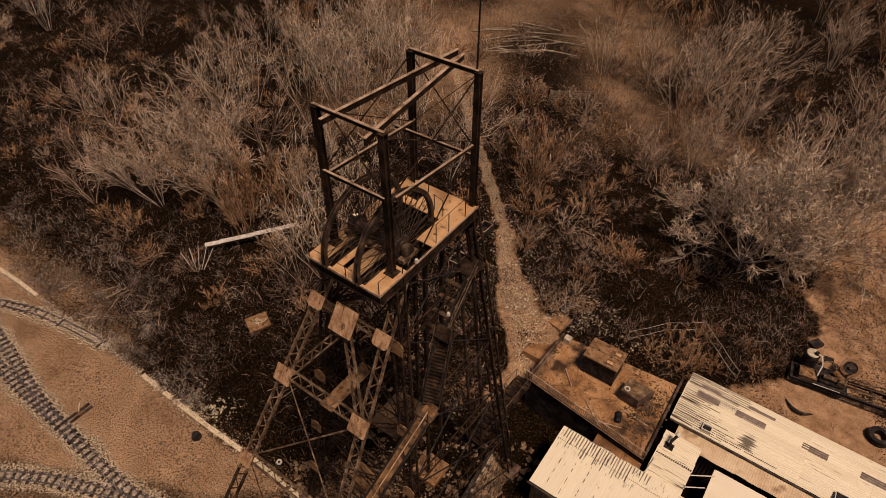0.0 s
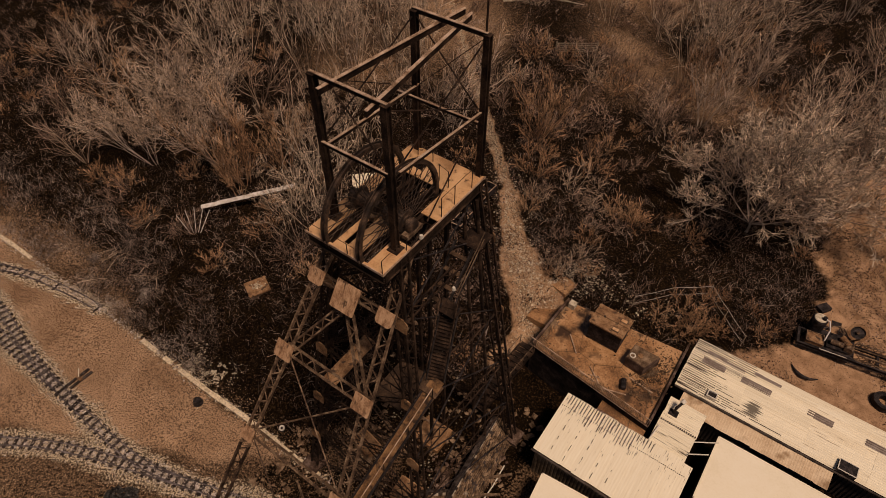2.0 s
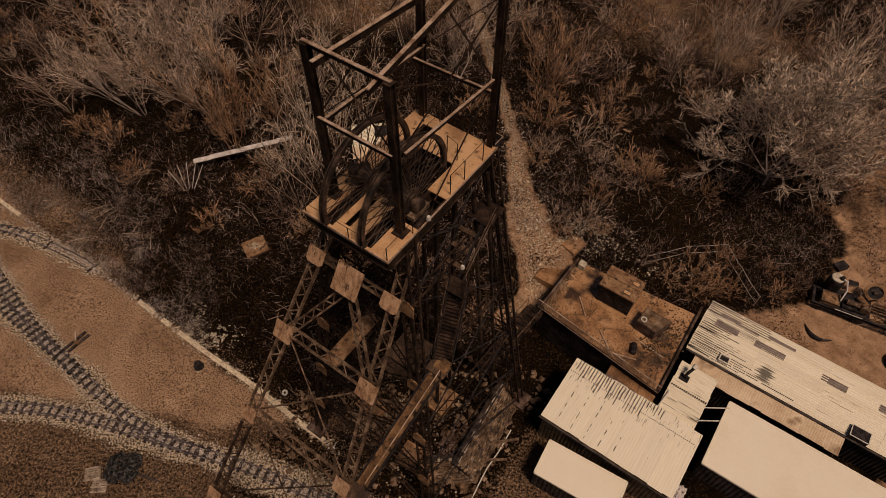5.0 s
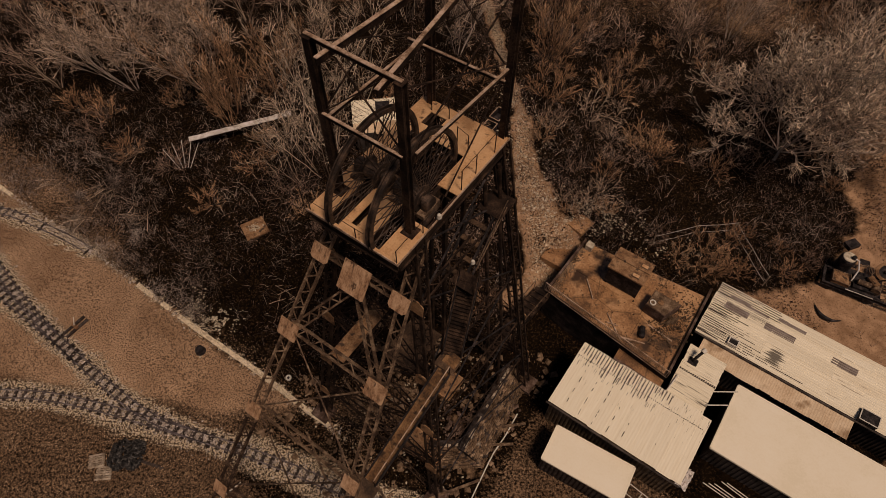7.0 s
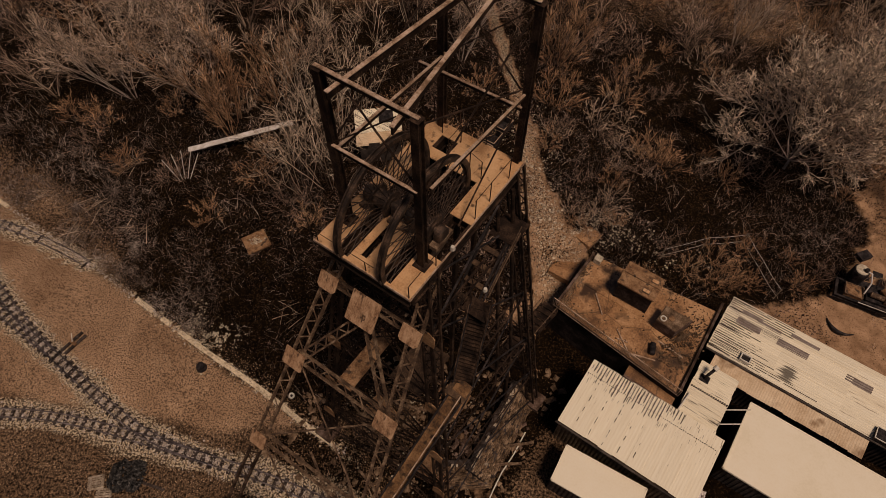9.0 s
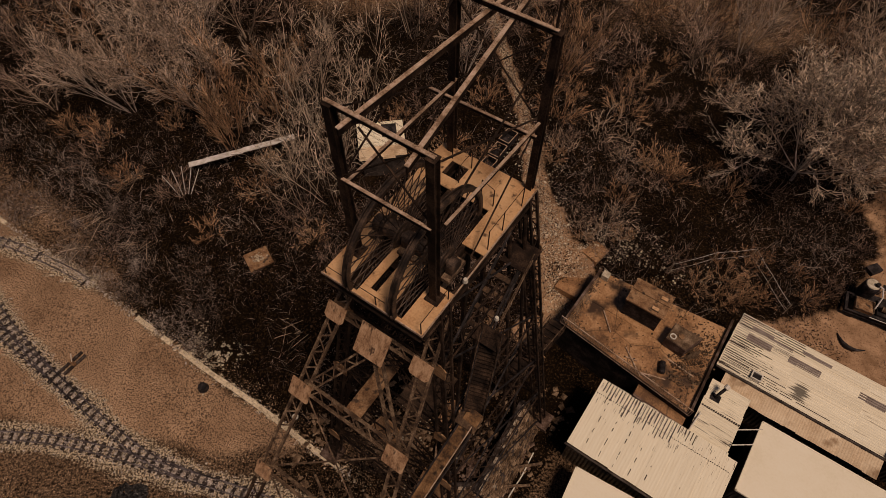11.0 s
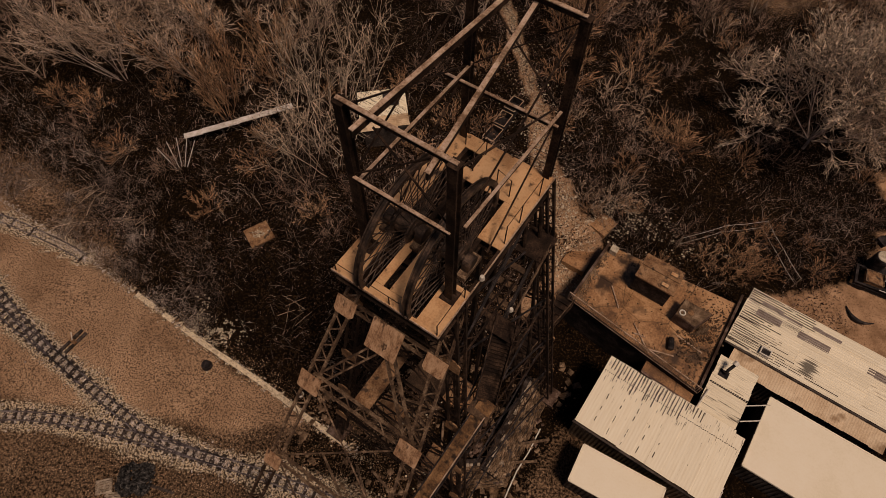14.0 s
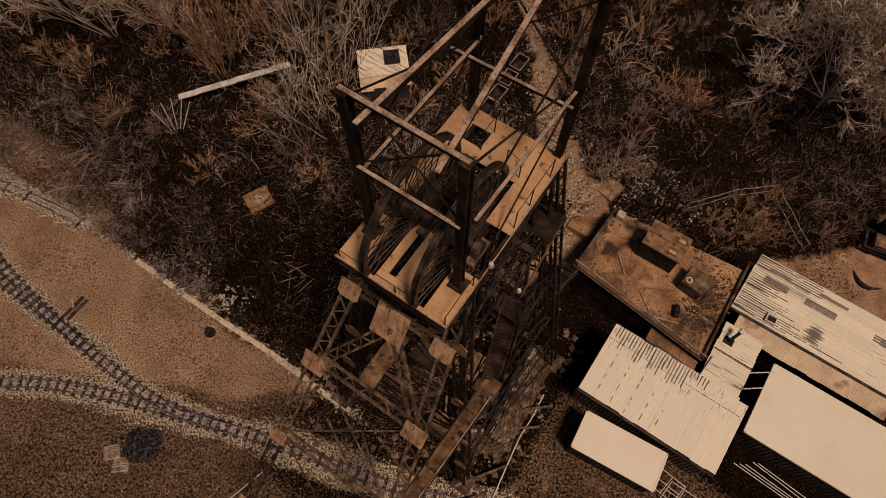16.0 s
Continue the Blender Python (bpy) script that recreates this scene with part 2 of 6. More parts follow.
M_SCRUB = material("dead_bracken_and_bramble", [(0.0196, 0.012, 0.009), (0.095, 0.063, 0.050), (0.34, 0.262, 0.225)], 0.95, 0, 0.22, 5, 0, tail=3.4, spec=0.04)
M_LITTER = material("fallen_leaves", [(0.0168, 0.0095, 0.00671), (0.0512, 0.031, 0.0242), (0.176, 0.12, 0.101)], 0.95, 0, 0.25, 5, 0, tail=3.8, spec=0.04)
M_BRAMBLE = material("pale_dry_bramble", [(0.157, 0.115, 0.099), (0.333, 0.26, 0.229), (0.568, 0.475, 0.429)], 0.95, 0, 0.3, 6, 0, tail=0.7, spec=0.04)
# brick darkened to carry the shade on the retaining wall's face
M_SHADEBRICK = material("soot_blackened_brick", [(0.0114, 0.008, 0.00732), (0.0285, 0.02, 0.0171), (0.0808, 0.058, 0.0512)], 0.9, 0, 1.2, 16, 0.4, spec=0.1)
M_GRASS = material("dry_winter_grass", [(0.12, 0.07, 0.042), (0.27, 0.17, 0.105), (0.46, 0.33, 0.235)], 0.95, 0, 0.5, 8, 0, tail=0.9, spec=0.04)


# ---- geometry helpers ----
class Geo:
    """Collects plain vertices and faces for one mesh."""

    def __init__(self):
        self.v, self.f = [], []

    def add(self, verts, faces):
        n = len(self.v)
        self.v += [tuple(p) for p in verts]
        self.f += [tuple(n + i for i in f) for f in faces]
        return self

    def box(self, x0, y0, z0, x1, y1, z1):
        c = [(x, y, z) for z in (z0, z1) for x, y in ((x0, y0), (x1, y0), (x1, y1), (x0, y1))]
        return self.add(c, [(3, 2, 1, 0), (4, 5, 6, 7), (0, 1, 5, 4), (1, 2, 6, 5), (2, 3, 7, 6), (3, 0, 4, 7)])

    def bar(self, a, b, w, h, up=(0, 0, 1), taper=1.0):
        a, b, up = Vector(a), Vector(b), Vector(up)
        d = (b - a).normalized()
        s = d.cross(up)
        s = s.normalized() if s.length > 1e-4 else d.orthogonal().normalized()
        u = s.cross(d)
        c = []
        for p, k in ((a, 1.0), (b, taper)):
            for i, j in ((-1, -1), (1, -1), (1, 1), (-1, 1)):
                c.append(p + s * (i * w * k / 2) + u * (j * h * k / 2))
        return self.add(c, [(0, 1, 2, 3), (7, 6, 5, 4), (0, 4, 5, 1), (1, 5, 6, 2), (2, 6, 7, 3), (3, 7, 4, 0)])

    def tube(self, pts, radii, n=6, caps=True):
        rings = []
        for i, p in enumerate(pts):
            p = Vector(p)
            d = (Vector(pts[min(i + 1, len(pts) - 1)]) - Vector(pts[max(i - 1, 0)])).normalized()
            s = d.orthogonal().normalized() if abs(d.z) > 0.99 else d.cross(Vector((0, 0, 1))).normalized()
            u = s.cross(d)
            r = radii[i] if isinstance(radii, (list, tuple)) else radii
            rings.append([p + (s * math.cos(2 * math.pi * k / n) + u * math.sin(2 * math.pi * k / n)) * r for k in range(n)])
        faces = []
        for i in range(len(rings) - 1):
            for k in range(n):
                faces.append((i * n + k, i * n + (k + 1) % n, (i + 1) * n + (k + 1) % n, (i + 1) * n + k))
        if caps:
            faces += [tuple(range(n - 1, -1, -1)), tuple((len(rings) - 1) * n + k for k in range(n))]
        return self.add([p for r in rings for p in r], faces)

    def ring(self, centre, axis, r0, r1, half, n=48):
        """A flat hoop round an axis: inner and outer radius, half width."""
        c, ax = Vector(centre), Vector(axis).normalized()
        s = ax.orthogonal().normalized()
        u = ax.cross(s)
        v = []
        for k in range(n):
            a = 2 * math.pi * k / n
            e = s * math.cos(a) + u * math.sin(a)
            v += [c + e * r0 - ax * half, c + e * r1 - ax * half, c + e * r1 + ax * half, c + e * r0 + ax * half]
        f = []
        for k in range(n):
            i, j = 4 * k, 4 * ((k + 1) % n)
            for m in range(4):
                f.append((i + m, i + (m + 1) % 4, j + (m + 1) % 4, j + m))
        return self.add(v, f)

    def stone(self, c, r, rng):
        """A small uneven lump."""
        c = Vector(c)
        k = [rng.uniform(0.6, 1.25) for _ in range(6)]
        a = rng.uniform(0, 6.28)
        x, y = Vector((math.cos(a), math.sin(a), 0.15)), Vector((-math.sin(a), math.cos(a), -0.1))
        v = [c + x * r * k[0], c + y * r * k[1], c - x * r * k[2], c - y * r * k[3], c + Vector((0, 0, r * k[4] * 0.8)), c - Vector((0, 0, r * k[5] * 0.6))]
        return self.add(v, [(0, 1, 4), (1, 2, 4), (2, 3, 4), (3, 0, 4), (1, 0, 5), (2, 1, 5), (3, 2, 5), (0, 3, 5)])

    def mesh(self, name):
        me = bpy.data.meshes.new(name)
        me.from_pydata(self.v, [], self.f)
        me.update()
        return me


SITE = pose(-3.72, 22.45, 0, 0, 0, -30.8)   # axes of the headframe and the sheds, from the middle of its deck
SITE_INV = SITE.inverted()
BASES = {}


def thing(name, base, label, category, group="", kind="", at=SITE, turn=0.0):
    """An Empty at the thing's base, in the axes of the site; parts are then given in those axes."""
    ob = new(name)
    local = Matrix.Translation(base) @ pose(0, 0, 0, 0, 0, turn)
    ob.matrix_world = at @ local
    BASES[ob.name] = local.inverted()
    return tagged(ob, label, category, group, kind)


def part(name, geo, mat, parent, label=""):
    """One mesh under a thing, or under a part."""
    me = geo if isinstance(geo, bpy.types.Mesh) else geo.mesh(name)
    root = parent if parent.name in BASES else parent.parent
    if not isinstance(geo, bpy.types.Mesh):
        me.transform(BASES[root.name])
        bm = bmesh.new()
        bm.from_mesh(me)
        bmesh.ops.recalc_face_normals(bm, faces=bm.faces)
        bm.to_mesh(me)
        bm.free()
    if not me.materials:
        me.materials.append(mat)
    ob = new(name, me)
    ob.parent = parent
    return tagged(ob, label)


def solid(name, geo, mat, label, category, kind="", group=""):
    """A single-mesh thing, given in world metres."""
    ob = new(name, geo.mesh(name))
    ob.data.materials.append(mat)
    return tagged(ob, label, category, group, kind)


def smooth(a, b, x):
    t = min(1.0, max(0.0, (x - a) / (b - a)))
    return t * t * (3 - 2 * t)


def to_site(x, y):
    p = SITE_INV @ Vector((x, y, 0))
    return p.x, p.y


def to_world(x, y, z=0.0):
    return SITE @ Vector((x, y, z))


def spline(pts, step=0.6):
    """Even points along a smooth curve through pts."""
    P = [Vector((*p, 0)) for p in pts]
    P = [P[0] * 2 - P[1]] + P + [P[-1] * 2 - P[-2]]
    fine = []
    for i in range(1, len(P) - 2):
        for k in range(24):
            t = k / 24
            a, b, c, d = P[i - 1], P[i], P[i + 1], P[i + 2]
            fine.append(0.5 * ((2 * b) + (c - a) * t + (2 * a - 5 * b + 4 * c - d) * t * t + (3 * b - a - 3 * c + d) * t ** 3))
    fine.append(P[-2])
    out, left = [fine[0]], step
    for a, b in zip(fine, fine[1:]):
        l = (b - a).length
        pos = 0.0
        while l - pos >= left:
            pos += left
            out.append(a.lerp(b, pos / l))
            left = step
        left -= l - pos
    return out


def gap(p, pts):
    """Distance in plan from p to a polyline."""
    best = 1e9
    for a, b in zip(pts, pts[1:]):
        dx, dy = b[0] - a[0], b[1] - a[1]
        t = max(0, min(1, ((p[0] - a[0]) * dx + (p[1] - a[1]) * dy) / (dx * dx + dy * dy + 1e-9)))
        best = min(best, math.hypot(p[0] - a[0] - t * dx, p[1] - a[1] - t * dy))
    return best


# ---- lie of the land ----
TRACK_LOW = [(-48, 18.6), (-40, 19.6), (-32.6, 20.02), (-28.9, 20.05), (-25.1, 19.6), (-21.2, 18.85), (-17.45, 18.1), (-14.5, 17.45), (-11.5, 16.65), (-8.5, 15.75), (-5, 14.9), (0, 14.3)]
TRACK_MID = [(-52, 41.5), (-44, 35.0), (-38.4, 30.6), (-34.2, 27.1), (-30.7, 24.55), (-27.6, 22.55), (-24.75, 20.8), (-22.1, 19.4), (-19.6, 18.6), (-17.0, 18.0)]
TRACK_BRANCH = [(-50, 37.0), (-42, 31.6), (-37.1, 28.3), (-33.5, 26.1), (-30.2, 24.2), (-28.0, 22.8)]
TRACK_TOP = [(-52, 36.6), (-46, 36.0), (-41, 35.2), (-38.1, 34.6), (-35.2, 33.6), (-32.2, 32.4), (-30.6, 31.6)]
STRIP = [(-56, 45), (-42.6, 38.1), (-38.3, 35.9), (-32.3, 32.7), (-26.1, 29.1), (-20.4, 25.75), (-15.6, 23.1), (-12.0, 20.9), (-9.0, 19.2)]
FOOTPATH = [(-6.0, 84), (-3.9, 74), (-2.3, 66.5), (-0.5, 59), (0.7, 53), (2.2, 46.5), (2.9, 40.5), (3.8, 35.6), (4.2, 32.2)]
TRACKS = (TRACK_LOW, TRACK_MID, TRACK_BRANCH, TRACK_TOP)


def strip_y(x):
    if x < -12:
        return 20.9 + 0.565 * (-12 - x)
    return 20.9 + 0.36 * min(x + 12, 16)


def height(x, y):
    rise = 2.9 * smooth(1.5, 10.0, y - strip_y(x)) * (1 - 0.75 * smooth(12, 22, x))
    far = smooth(70, 200, math.hypot(x, y - 20))
    bumps = 0.35 * noise.noise(Vector((x * 0.11, y * 0.11, 0))) + 0.14 * noise.noise(Vector((x * 0.45, y * 0.45, 3)))
    sx, sy = to_site(x, y)
    flat = smooth(0.6, 2.6, min(gap((x, y), t) for t in TRACKS)) if -60 < x < 4 and 8 < y < 50 else 1.0
    built = 1 - smooth(0, 1, sx - 2.5) * (1 - smooth(26, 29, sx)) * smooth(-3, 0, sy) * (1 - smooth(16, 18, sy))
    rise *= 1 - smooth(13.0, 13.8, sx) * (1 - smooth(16.5, 19.5, sy)) - (1 - smooth(13.0, 13.8, sx)) * smooth(6.5, 7.2, sx) * (1 - smooth(8.2, 9.0, sy))
    k = flat * (0.25 + 0.75 * min(1, abs(rise) / 1.5)) * built
    return rise + bumps * k + far * 3.0 * noise.noise(Vector((x * 0.012, y * 0.012, 7)))


# ---- ground: one sheet to the horizon ----
def axis(lo, hi, step, reach):
    a = list(np.arange(lo, hi + 1e-6, step))
    s = step
    while a[-1] < reach:
        s *= 1.35
        a.append(a[-1] + s)
    s = step
    while a[0] > -reach:
        s *= 1.35
        a.insert(0, a[0] - s)
    return a


def ground_material():
    m = bpy.data.materials.new("winter_ground")
    m.use_nodes = True
    nt = m.node_tree
    N, Lk = nt.nodes, nt.links
    bsdf = N["Principled BSDF"]
    bsdf.inputs["Roughness"].default_value = 0.95
    bsdf.inputs["Specular IOR Level"].default_value = 0.02
    pos = N.new("ShaderNodeNewGeometry").outputs["Position"]

    def tex(scale, detail=6):
        t = N.new("ShaderNodeTexNoise")
        t.inputs["Scale"].default_value, t.inputs["Detail"].default_value, t.inputs["Roughness"].default_value = scale, detail, 0.65
        Lk.new(pos, t.inputs["Vector"])
        return t.outputs["Fac"]

    def ramp(fac, stops):
        r = N.new("ShaderNodeValToRGB")
        el = r.color_ramp.elements
        for i, (p, c) in enumerate(stops):
            e = el[i] if i < 2 else el.new(p)
            e.position, e.color = p, (*c, 1)
        Lk.new(fac, r.inputs["Fac"])
        return r.outputs["Color"]

    def mix(fac, a, b):
        x = N.new("ShaderNodeMix")
        x.data_type = "RGBA"
        Lk.new(fac, x.inputs[0])
        Lk.new(a, x.inputs[6])
        Lk.new(b, x.inputs[7])
        return x.outputs[2]

    def mask(name, fac, soft=0.25):
        a = N.new("ShaderNodeAttribute")
        a.attribute_name = name
        add = N.new("ShaderNodeMath")
        add.operation = "ADD"
        Lk.new(a.outputs["Fac"], add.inputs[0])
        Lk.new(fac, add.inputs[1])
        r = N.new("ShaderNodeMapRange")
        r.inputs["From Min"].default_value, r.inputs["From Max"].default_value = 1.0 - soft / 2, 1.0 + soft / 2
        Lk.new(add.outputs[0], r.inputs["Value"])
        return r.outputs[0]

    broad, mid, fine, grit, tuft, speck = tex(0.16), tex(0.9), tex(5.0), tex(8.5, 2), tex(6.0, 4), tex(10.0, 3)
    # dark soil, taken nearly black so its colour holds the shade under scrub
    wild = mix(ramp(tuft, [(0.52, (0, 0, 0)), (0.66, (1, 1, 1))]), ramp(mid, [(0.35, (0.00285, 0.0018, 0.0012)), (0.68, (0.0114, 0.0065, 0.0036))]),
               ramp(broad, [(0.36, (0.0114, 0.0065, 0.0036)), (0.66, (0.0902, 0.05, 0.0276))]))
    field = mix(ramp(speck, [(0.42, (0, 0, 0)), (0.51, (1, 1, 1))]), ramp(mid, [(0.3, (0.040, 0.024, 0.016)), (0.7, (0.14, 0.086, 0.058))]),
                ramp(broad, [(0.36, (0.31, 0.185, 0.113)), (0.66, (0.58, 0.375, 0.245))]))
    bare = mix(ramp(speck, [(0.3, (0, 0, 0)), (0.46, (1, 1, 1))]), ramp(mid, [(0.3, (0.10, 0.056, 0.034)), (0.7, (0.20, 0.115, 0.07))]),
               ramp(mid, [(0.36, (0.25, 0.142, 0.083)), (0.66, (0.50, 0.305, 0.19))]))
    chip = mix(ramp(grit, [(0.47, (0, 0, 0)), (0.53, (1, 1, 1))]), ramp(fine, [(0.35, (0.028, 0.02, 0.014)), (0.7, (0.11, 0.08, 0.056))]),
               ramp(tuft, [(0.35, (0.48, 0.37, 0.26)), (0.7, (0.78, 0.64, 0.48))]))
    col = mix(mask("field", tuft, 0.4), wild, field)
    col = mix(mask("bare", mid, 0.3), col, bare)
    col = mix(mask("chip", tuft, 0.16), col, chip)
    Lk.new(col, bsdf.inputs["Base Color"])
    b = N.new("ShaderNodeBump")
    b.inputs["Strength"].default_value, b.inputs["Distance"].default_value = 0.7, 0.09
    Lk.new(fine, b.inputs["Height"])
    b2 = N.new("ShaderNodeBump")
    b2.inputs["Strength"].default_value, b2.inputs["Distance"].default_value = 0.5, 0.03
    Lk.new(grit, b2.inputs["Height"])
    Lk.new(b.outputs[0], b2.inputs["Normal"])
    Lk.new(b2.outputs[0], bsdf.inputs["Normal"])
    return m


APRON = [(4.3, 36.0), (5.4, 34.4), (4.4, 31.6)] + [to_world(*q)[:2] for q in ((2.0, 13.4), (1.9, 11.4), (1.5, 9.4))]


def zones(x, y):
    """How far the spot is railway field, bare trodden earth, and pale chippings (each 0 to 1)."""
    sx, sy = to_site(x, y)
    d_strip = y - strip_y(x)
    rails = min(gap((x, y), t) for t in TRACKS)
    strip = gap((x, y), STRIP)
    wob = 0.8 * noise.noise(Vector((x * 0.25, y * 0.25, 11)))
    field = 1.0 - smooth(-0.9, 1.0 + 3.0 * smooth(-37, -42, x), d_strip + 0.9 * wob) if x < -4 else (1 - smooth(-2, 3, x + 4)) * (1 - smooth(0.0, 2.0, d_strip))
    low = smooth(1.2, 2.6, (y - 19.4 + 0.06 * (x + 30)) + wob)
    field *= 0.42 + 0.58 * low
    if x < -24:
        field = max(field, (0.44 + 0.25 * wob) * (1 - smooth(3, 7.5, d_strip)) * smooth(-24, -30, x))
    if y > 54:
        field = max(field, smooth(54, 66, y) * (0.44 + 0.5 * noise.noise(Vector((x * 0.07, y * 0.07, 21)))) * (1 - smooth(20, 34, abs(x - 4))))
    bare = 1 - smooth(0.9, 2.1, gap((x, y), FOOTPATH) * (2.4 if y > 46 else 1.5 if y > 39 else 0.95) + wob * 0.8)
    path = bare
    bare = bare * (0.86 + 0.12 * smooth(46, 40, y))
    bare = max(bare, 1 - smooth(0.7, 1.7, gap((x, y), APRON) + wob * 0.7))
    path = max(path, 0.9 * (1 - smooth(0.7, 1.7, gap((x, y), APRON) + wob * 0.7)))
    right = smooth(-2.6, 2.2, x - 27.8 - 0.4 * max(-2.0, y - 36.6) + wob * 2.5) * (1 - smooth(50, 58, y - 0.25 * (x - 30) + wob * 2)) + (1 - smooth(2, 4.5, gap((x, y), [(20, 28.5), (26, 30), (31, 28)])))
    bare = max(bare, min(1, right))
    yardside = 0.42 * (1 - smooth(0, 2, abs(sx - 12) - 11)) * (1 - smooth(0, 1.5, abs(sy + 4) - 7))
    field = max(field, yardside)
    bare = max(bare, 0.3 * (1 - smooth(0, 2, abs(sx - 9) - 7)) * (1 - smooth(0, 1.5, abs(sy + 4) - 4)))
    field *= 1 - 0.6 * smooth(-7.5, -6.0, sx) * (1 - smooth(6, 7.5, sx)) * smooth(-12, -10, sy) * (1 - smooth(6, 8, sy))
    chip = max(1 - smooth(0.42, 0.75, rails), 0.54 * (1 - smooth(0.8, 1.6, rails + wob * 0.9)) * (1 - 0.4 * smooth(-1.6, -0.6, d_strip)), 0.62 * (1 - smooth(1.0, 1.8, gap((x, y), TRACK_LOW) + wob * 0.7)) * smooth(-18, -14, x), (1 - smooth(0.08, 0.34, strip)) if x > -27 else 0.45 * (1 - smooth(0.3, 0.9, strip)))
    chip = max(chip, (0.47 + 0.1 * smooth(46, 52, y)) * path)
    return field, bare, chip


def build_ground():
    xs, ys = axis(-52, 44, 0.5, 1800), axis(6, 76, 0.5, 1800)
    verts, F, B, K = [], [], [], []
    for y in ys:
        for x in xs:
            near = -60 < x < 60 and -10 < y < 120
            verts.append((x, y, height(x, y)))
            f, b, c = zones(x, y) if near else (0.0, 0.0, 0.0)
            F.append(f), B.append(b), K.append(c)
    w = len(xs)
    faces = [(j * w + i, j * w + i + 1, (j + 1) * w + i + 1, (j + 1) * w + i) for j in range(len(ys) - 1) for i in range(w - 1)]
    me = bpy.data.meshes.new("ground")
    me.from_pydata(verts, [], faces)
    for name, vals in (("field", F), ("bare", B), ("chip", K)):
        me.attributes.new(name, "FLOAT", "POINT").data.foreach_set("value", vals)
    me.polygons.foreach_set("use_smooth", [True] * len(faces))
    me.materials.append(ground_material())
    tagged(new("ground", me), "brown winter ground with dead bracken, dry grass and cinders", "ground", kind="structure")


build_ground()


# ---- headframe ----
def lerp3(a, b, t):
    return tuple(p + (q - p) * t for p, q in zip(a, b))


def lattice(a, b, w, h, up=(0, 0, 1), pitch=None, chord=0.09, lace=0.055, laced=(0, 1, 2, 3)):
    """A riveted box girder: four angle chords with zigzag lacing on all faces."""
    g = Geo()
    a, b, up = Vector(a), Vector(b), Vector(up)
    d = b - a
    n = d.normalized()
    s = n.cross(up).normalized()
    u = s.cross(n)
    cor = [s * (i * w / 2) + u * (j * h / 2) for i, j in ((-1, -1), (1, -1), (1, 1), (-1, 1))]
    for c in cor:
        g.bar(a + c, b + c, chord, chord, u)
    steps = max(2, round(d.length / (pitch or max(w, h) * 0.95)))
    for k in laced:
        p, q = cor[k], cor[(k + 1) % 4]
        face = (p + q).normalized()
        for i in range(steps):
            t0, t1 = i / steps, (i + 1) / steps
            e, f = (p, q) if i % 2 == 0 else (q, p)
            g.bar(a + d * t0 + e, a + d * t1 + f, lace, 0.016, face)
    return g


def laced(a, b, w, h, up=(0, 0, 1), pitch=None, chord=0.07, lace=0.05):
    """A light girder: two deep bars joined by one zigzag of lacing on the face towards up."""
    g = Geo()
    a, b, up = Vector(a), Vector(b), Vector(up)
    d = b - a
    n = d.normalized()
    s = n.cross(up).normalized()
    u = s.cross(n)
    for k in (-1, 1):
        e = s * (k * (w - chord) / 2)
        g.bar(a + e, b + e, chord, h, u)
    steps = max(2, round(d.length / (pitch or w)))
    for i in range(steps):
        k = 1 if i % 2 else -1
        e = s * (k * (w - chord) / 2) + u * (h / 2 + 0.008)
        f = s * (-k * (w - chord) / 2) + u * (h / 2 + 0.008)
        g.bar(a + d * (i / steps) + e, a + d * ((i + 1) / steps) + f, lace, 0.016, u)
    return g


def plate(c, ux, uy, w, h, thick=0.05, rivets=True, cut=0.0):
    """A riveted gusset plate about c, in the plane of ux and uy."""
    g = Geo()
    c, ux, uy = Vector(c), Vector(ux).normalized(), Vector(uy).normalized()
    n = ux.cross(uy).normalized()
    k = cut
    shape = [(-w / 2, -h / 2 + k), (-w / 2 + k, -h / 2), (w / 2 - k, -h / 2), (w / 2, -h / 2 + k), (w / 2, h / 2), (-w / 2, h / 2)]
    lo = [c + ux * x + uy * y - n * thick / 2 for x, y in shape]
    hi = [c + ux * x + uy * y + n * thick / 2 for x, y in shape]
    m = len(shape)
    g.add(lo + hi, [tuple(range(m - 1, -1, -1)), tuple(range(m, 2 * m))] + [(i, (i + 1) % m, m + (i + 1) % m, m + i) for i in range(m)])
    if rivets:
        nx, ny = max(3, round(w / 0.2)), max(3, round(h / 0.2))
        for i in range(nx):
            for j in range(ny):
                if 0 < i < nx - 1 and 0 < j < ny - 1 and j % 3:
                    continue
                x, y = (i + 0.5) / nx * w - w / 2, (j + 0.5) / ny * h - h / 2
                if abs(x) + abs(y) > (w + h) / 2 - k:
                    continue
                p = c + ux * x + uy * y + n * thick / 2
                r = 0.022
                g.add([p + ux * r, p + uy * r, p - ux * r, p - uy * r, p + n * r], [(0, 1, 4), (1, 2, 4), (2, 3, 4), (3, 0, 4)])
    return g


def channel(a, b, w, h, up=(0, 0, 1), web=0.03, fl=0.03):
    """A rolled joist: web and two flanges."""
    g = Geo()
    a, b, up = Vector(a), Vector(b), Vector(up)
    d = (b - a).normalized()
    s = d.cross(up).normalized()
    u = s.cross(d)
    g.bar(a, b, web, h - 2 * fl, u)
    g.bar(a + u * (h / 2 - fl / 2), b + u * (h / 2 - fl / 2), w, fl, u)
    g.bar(a - u * (h / 2 - fl / 2), b - u * (h / 2 - fl / 2), w, fl, u)
    return g


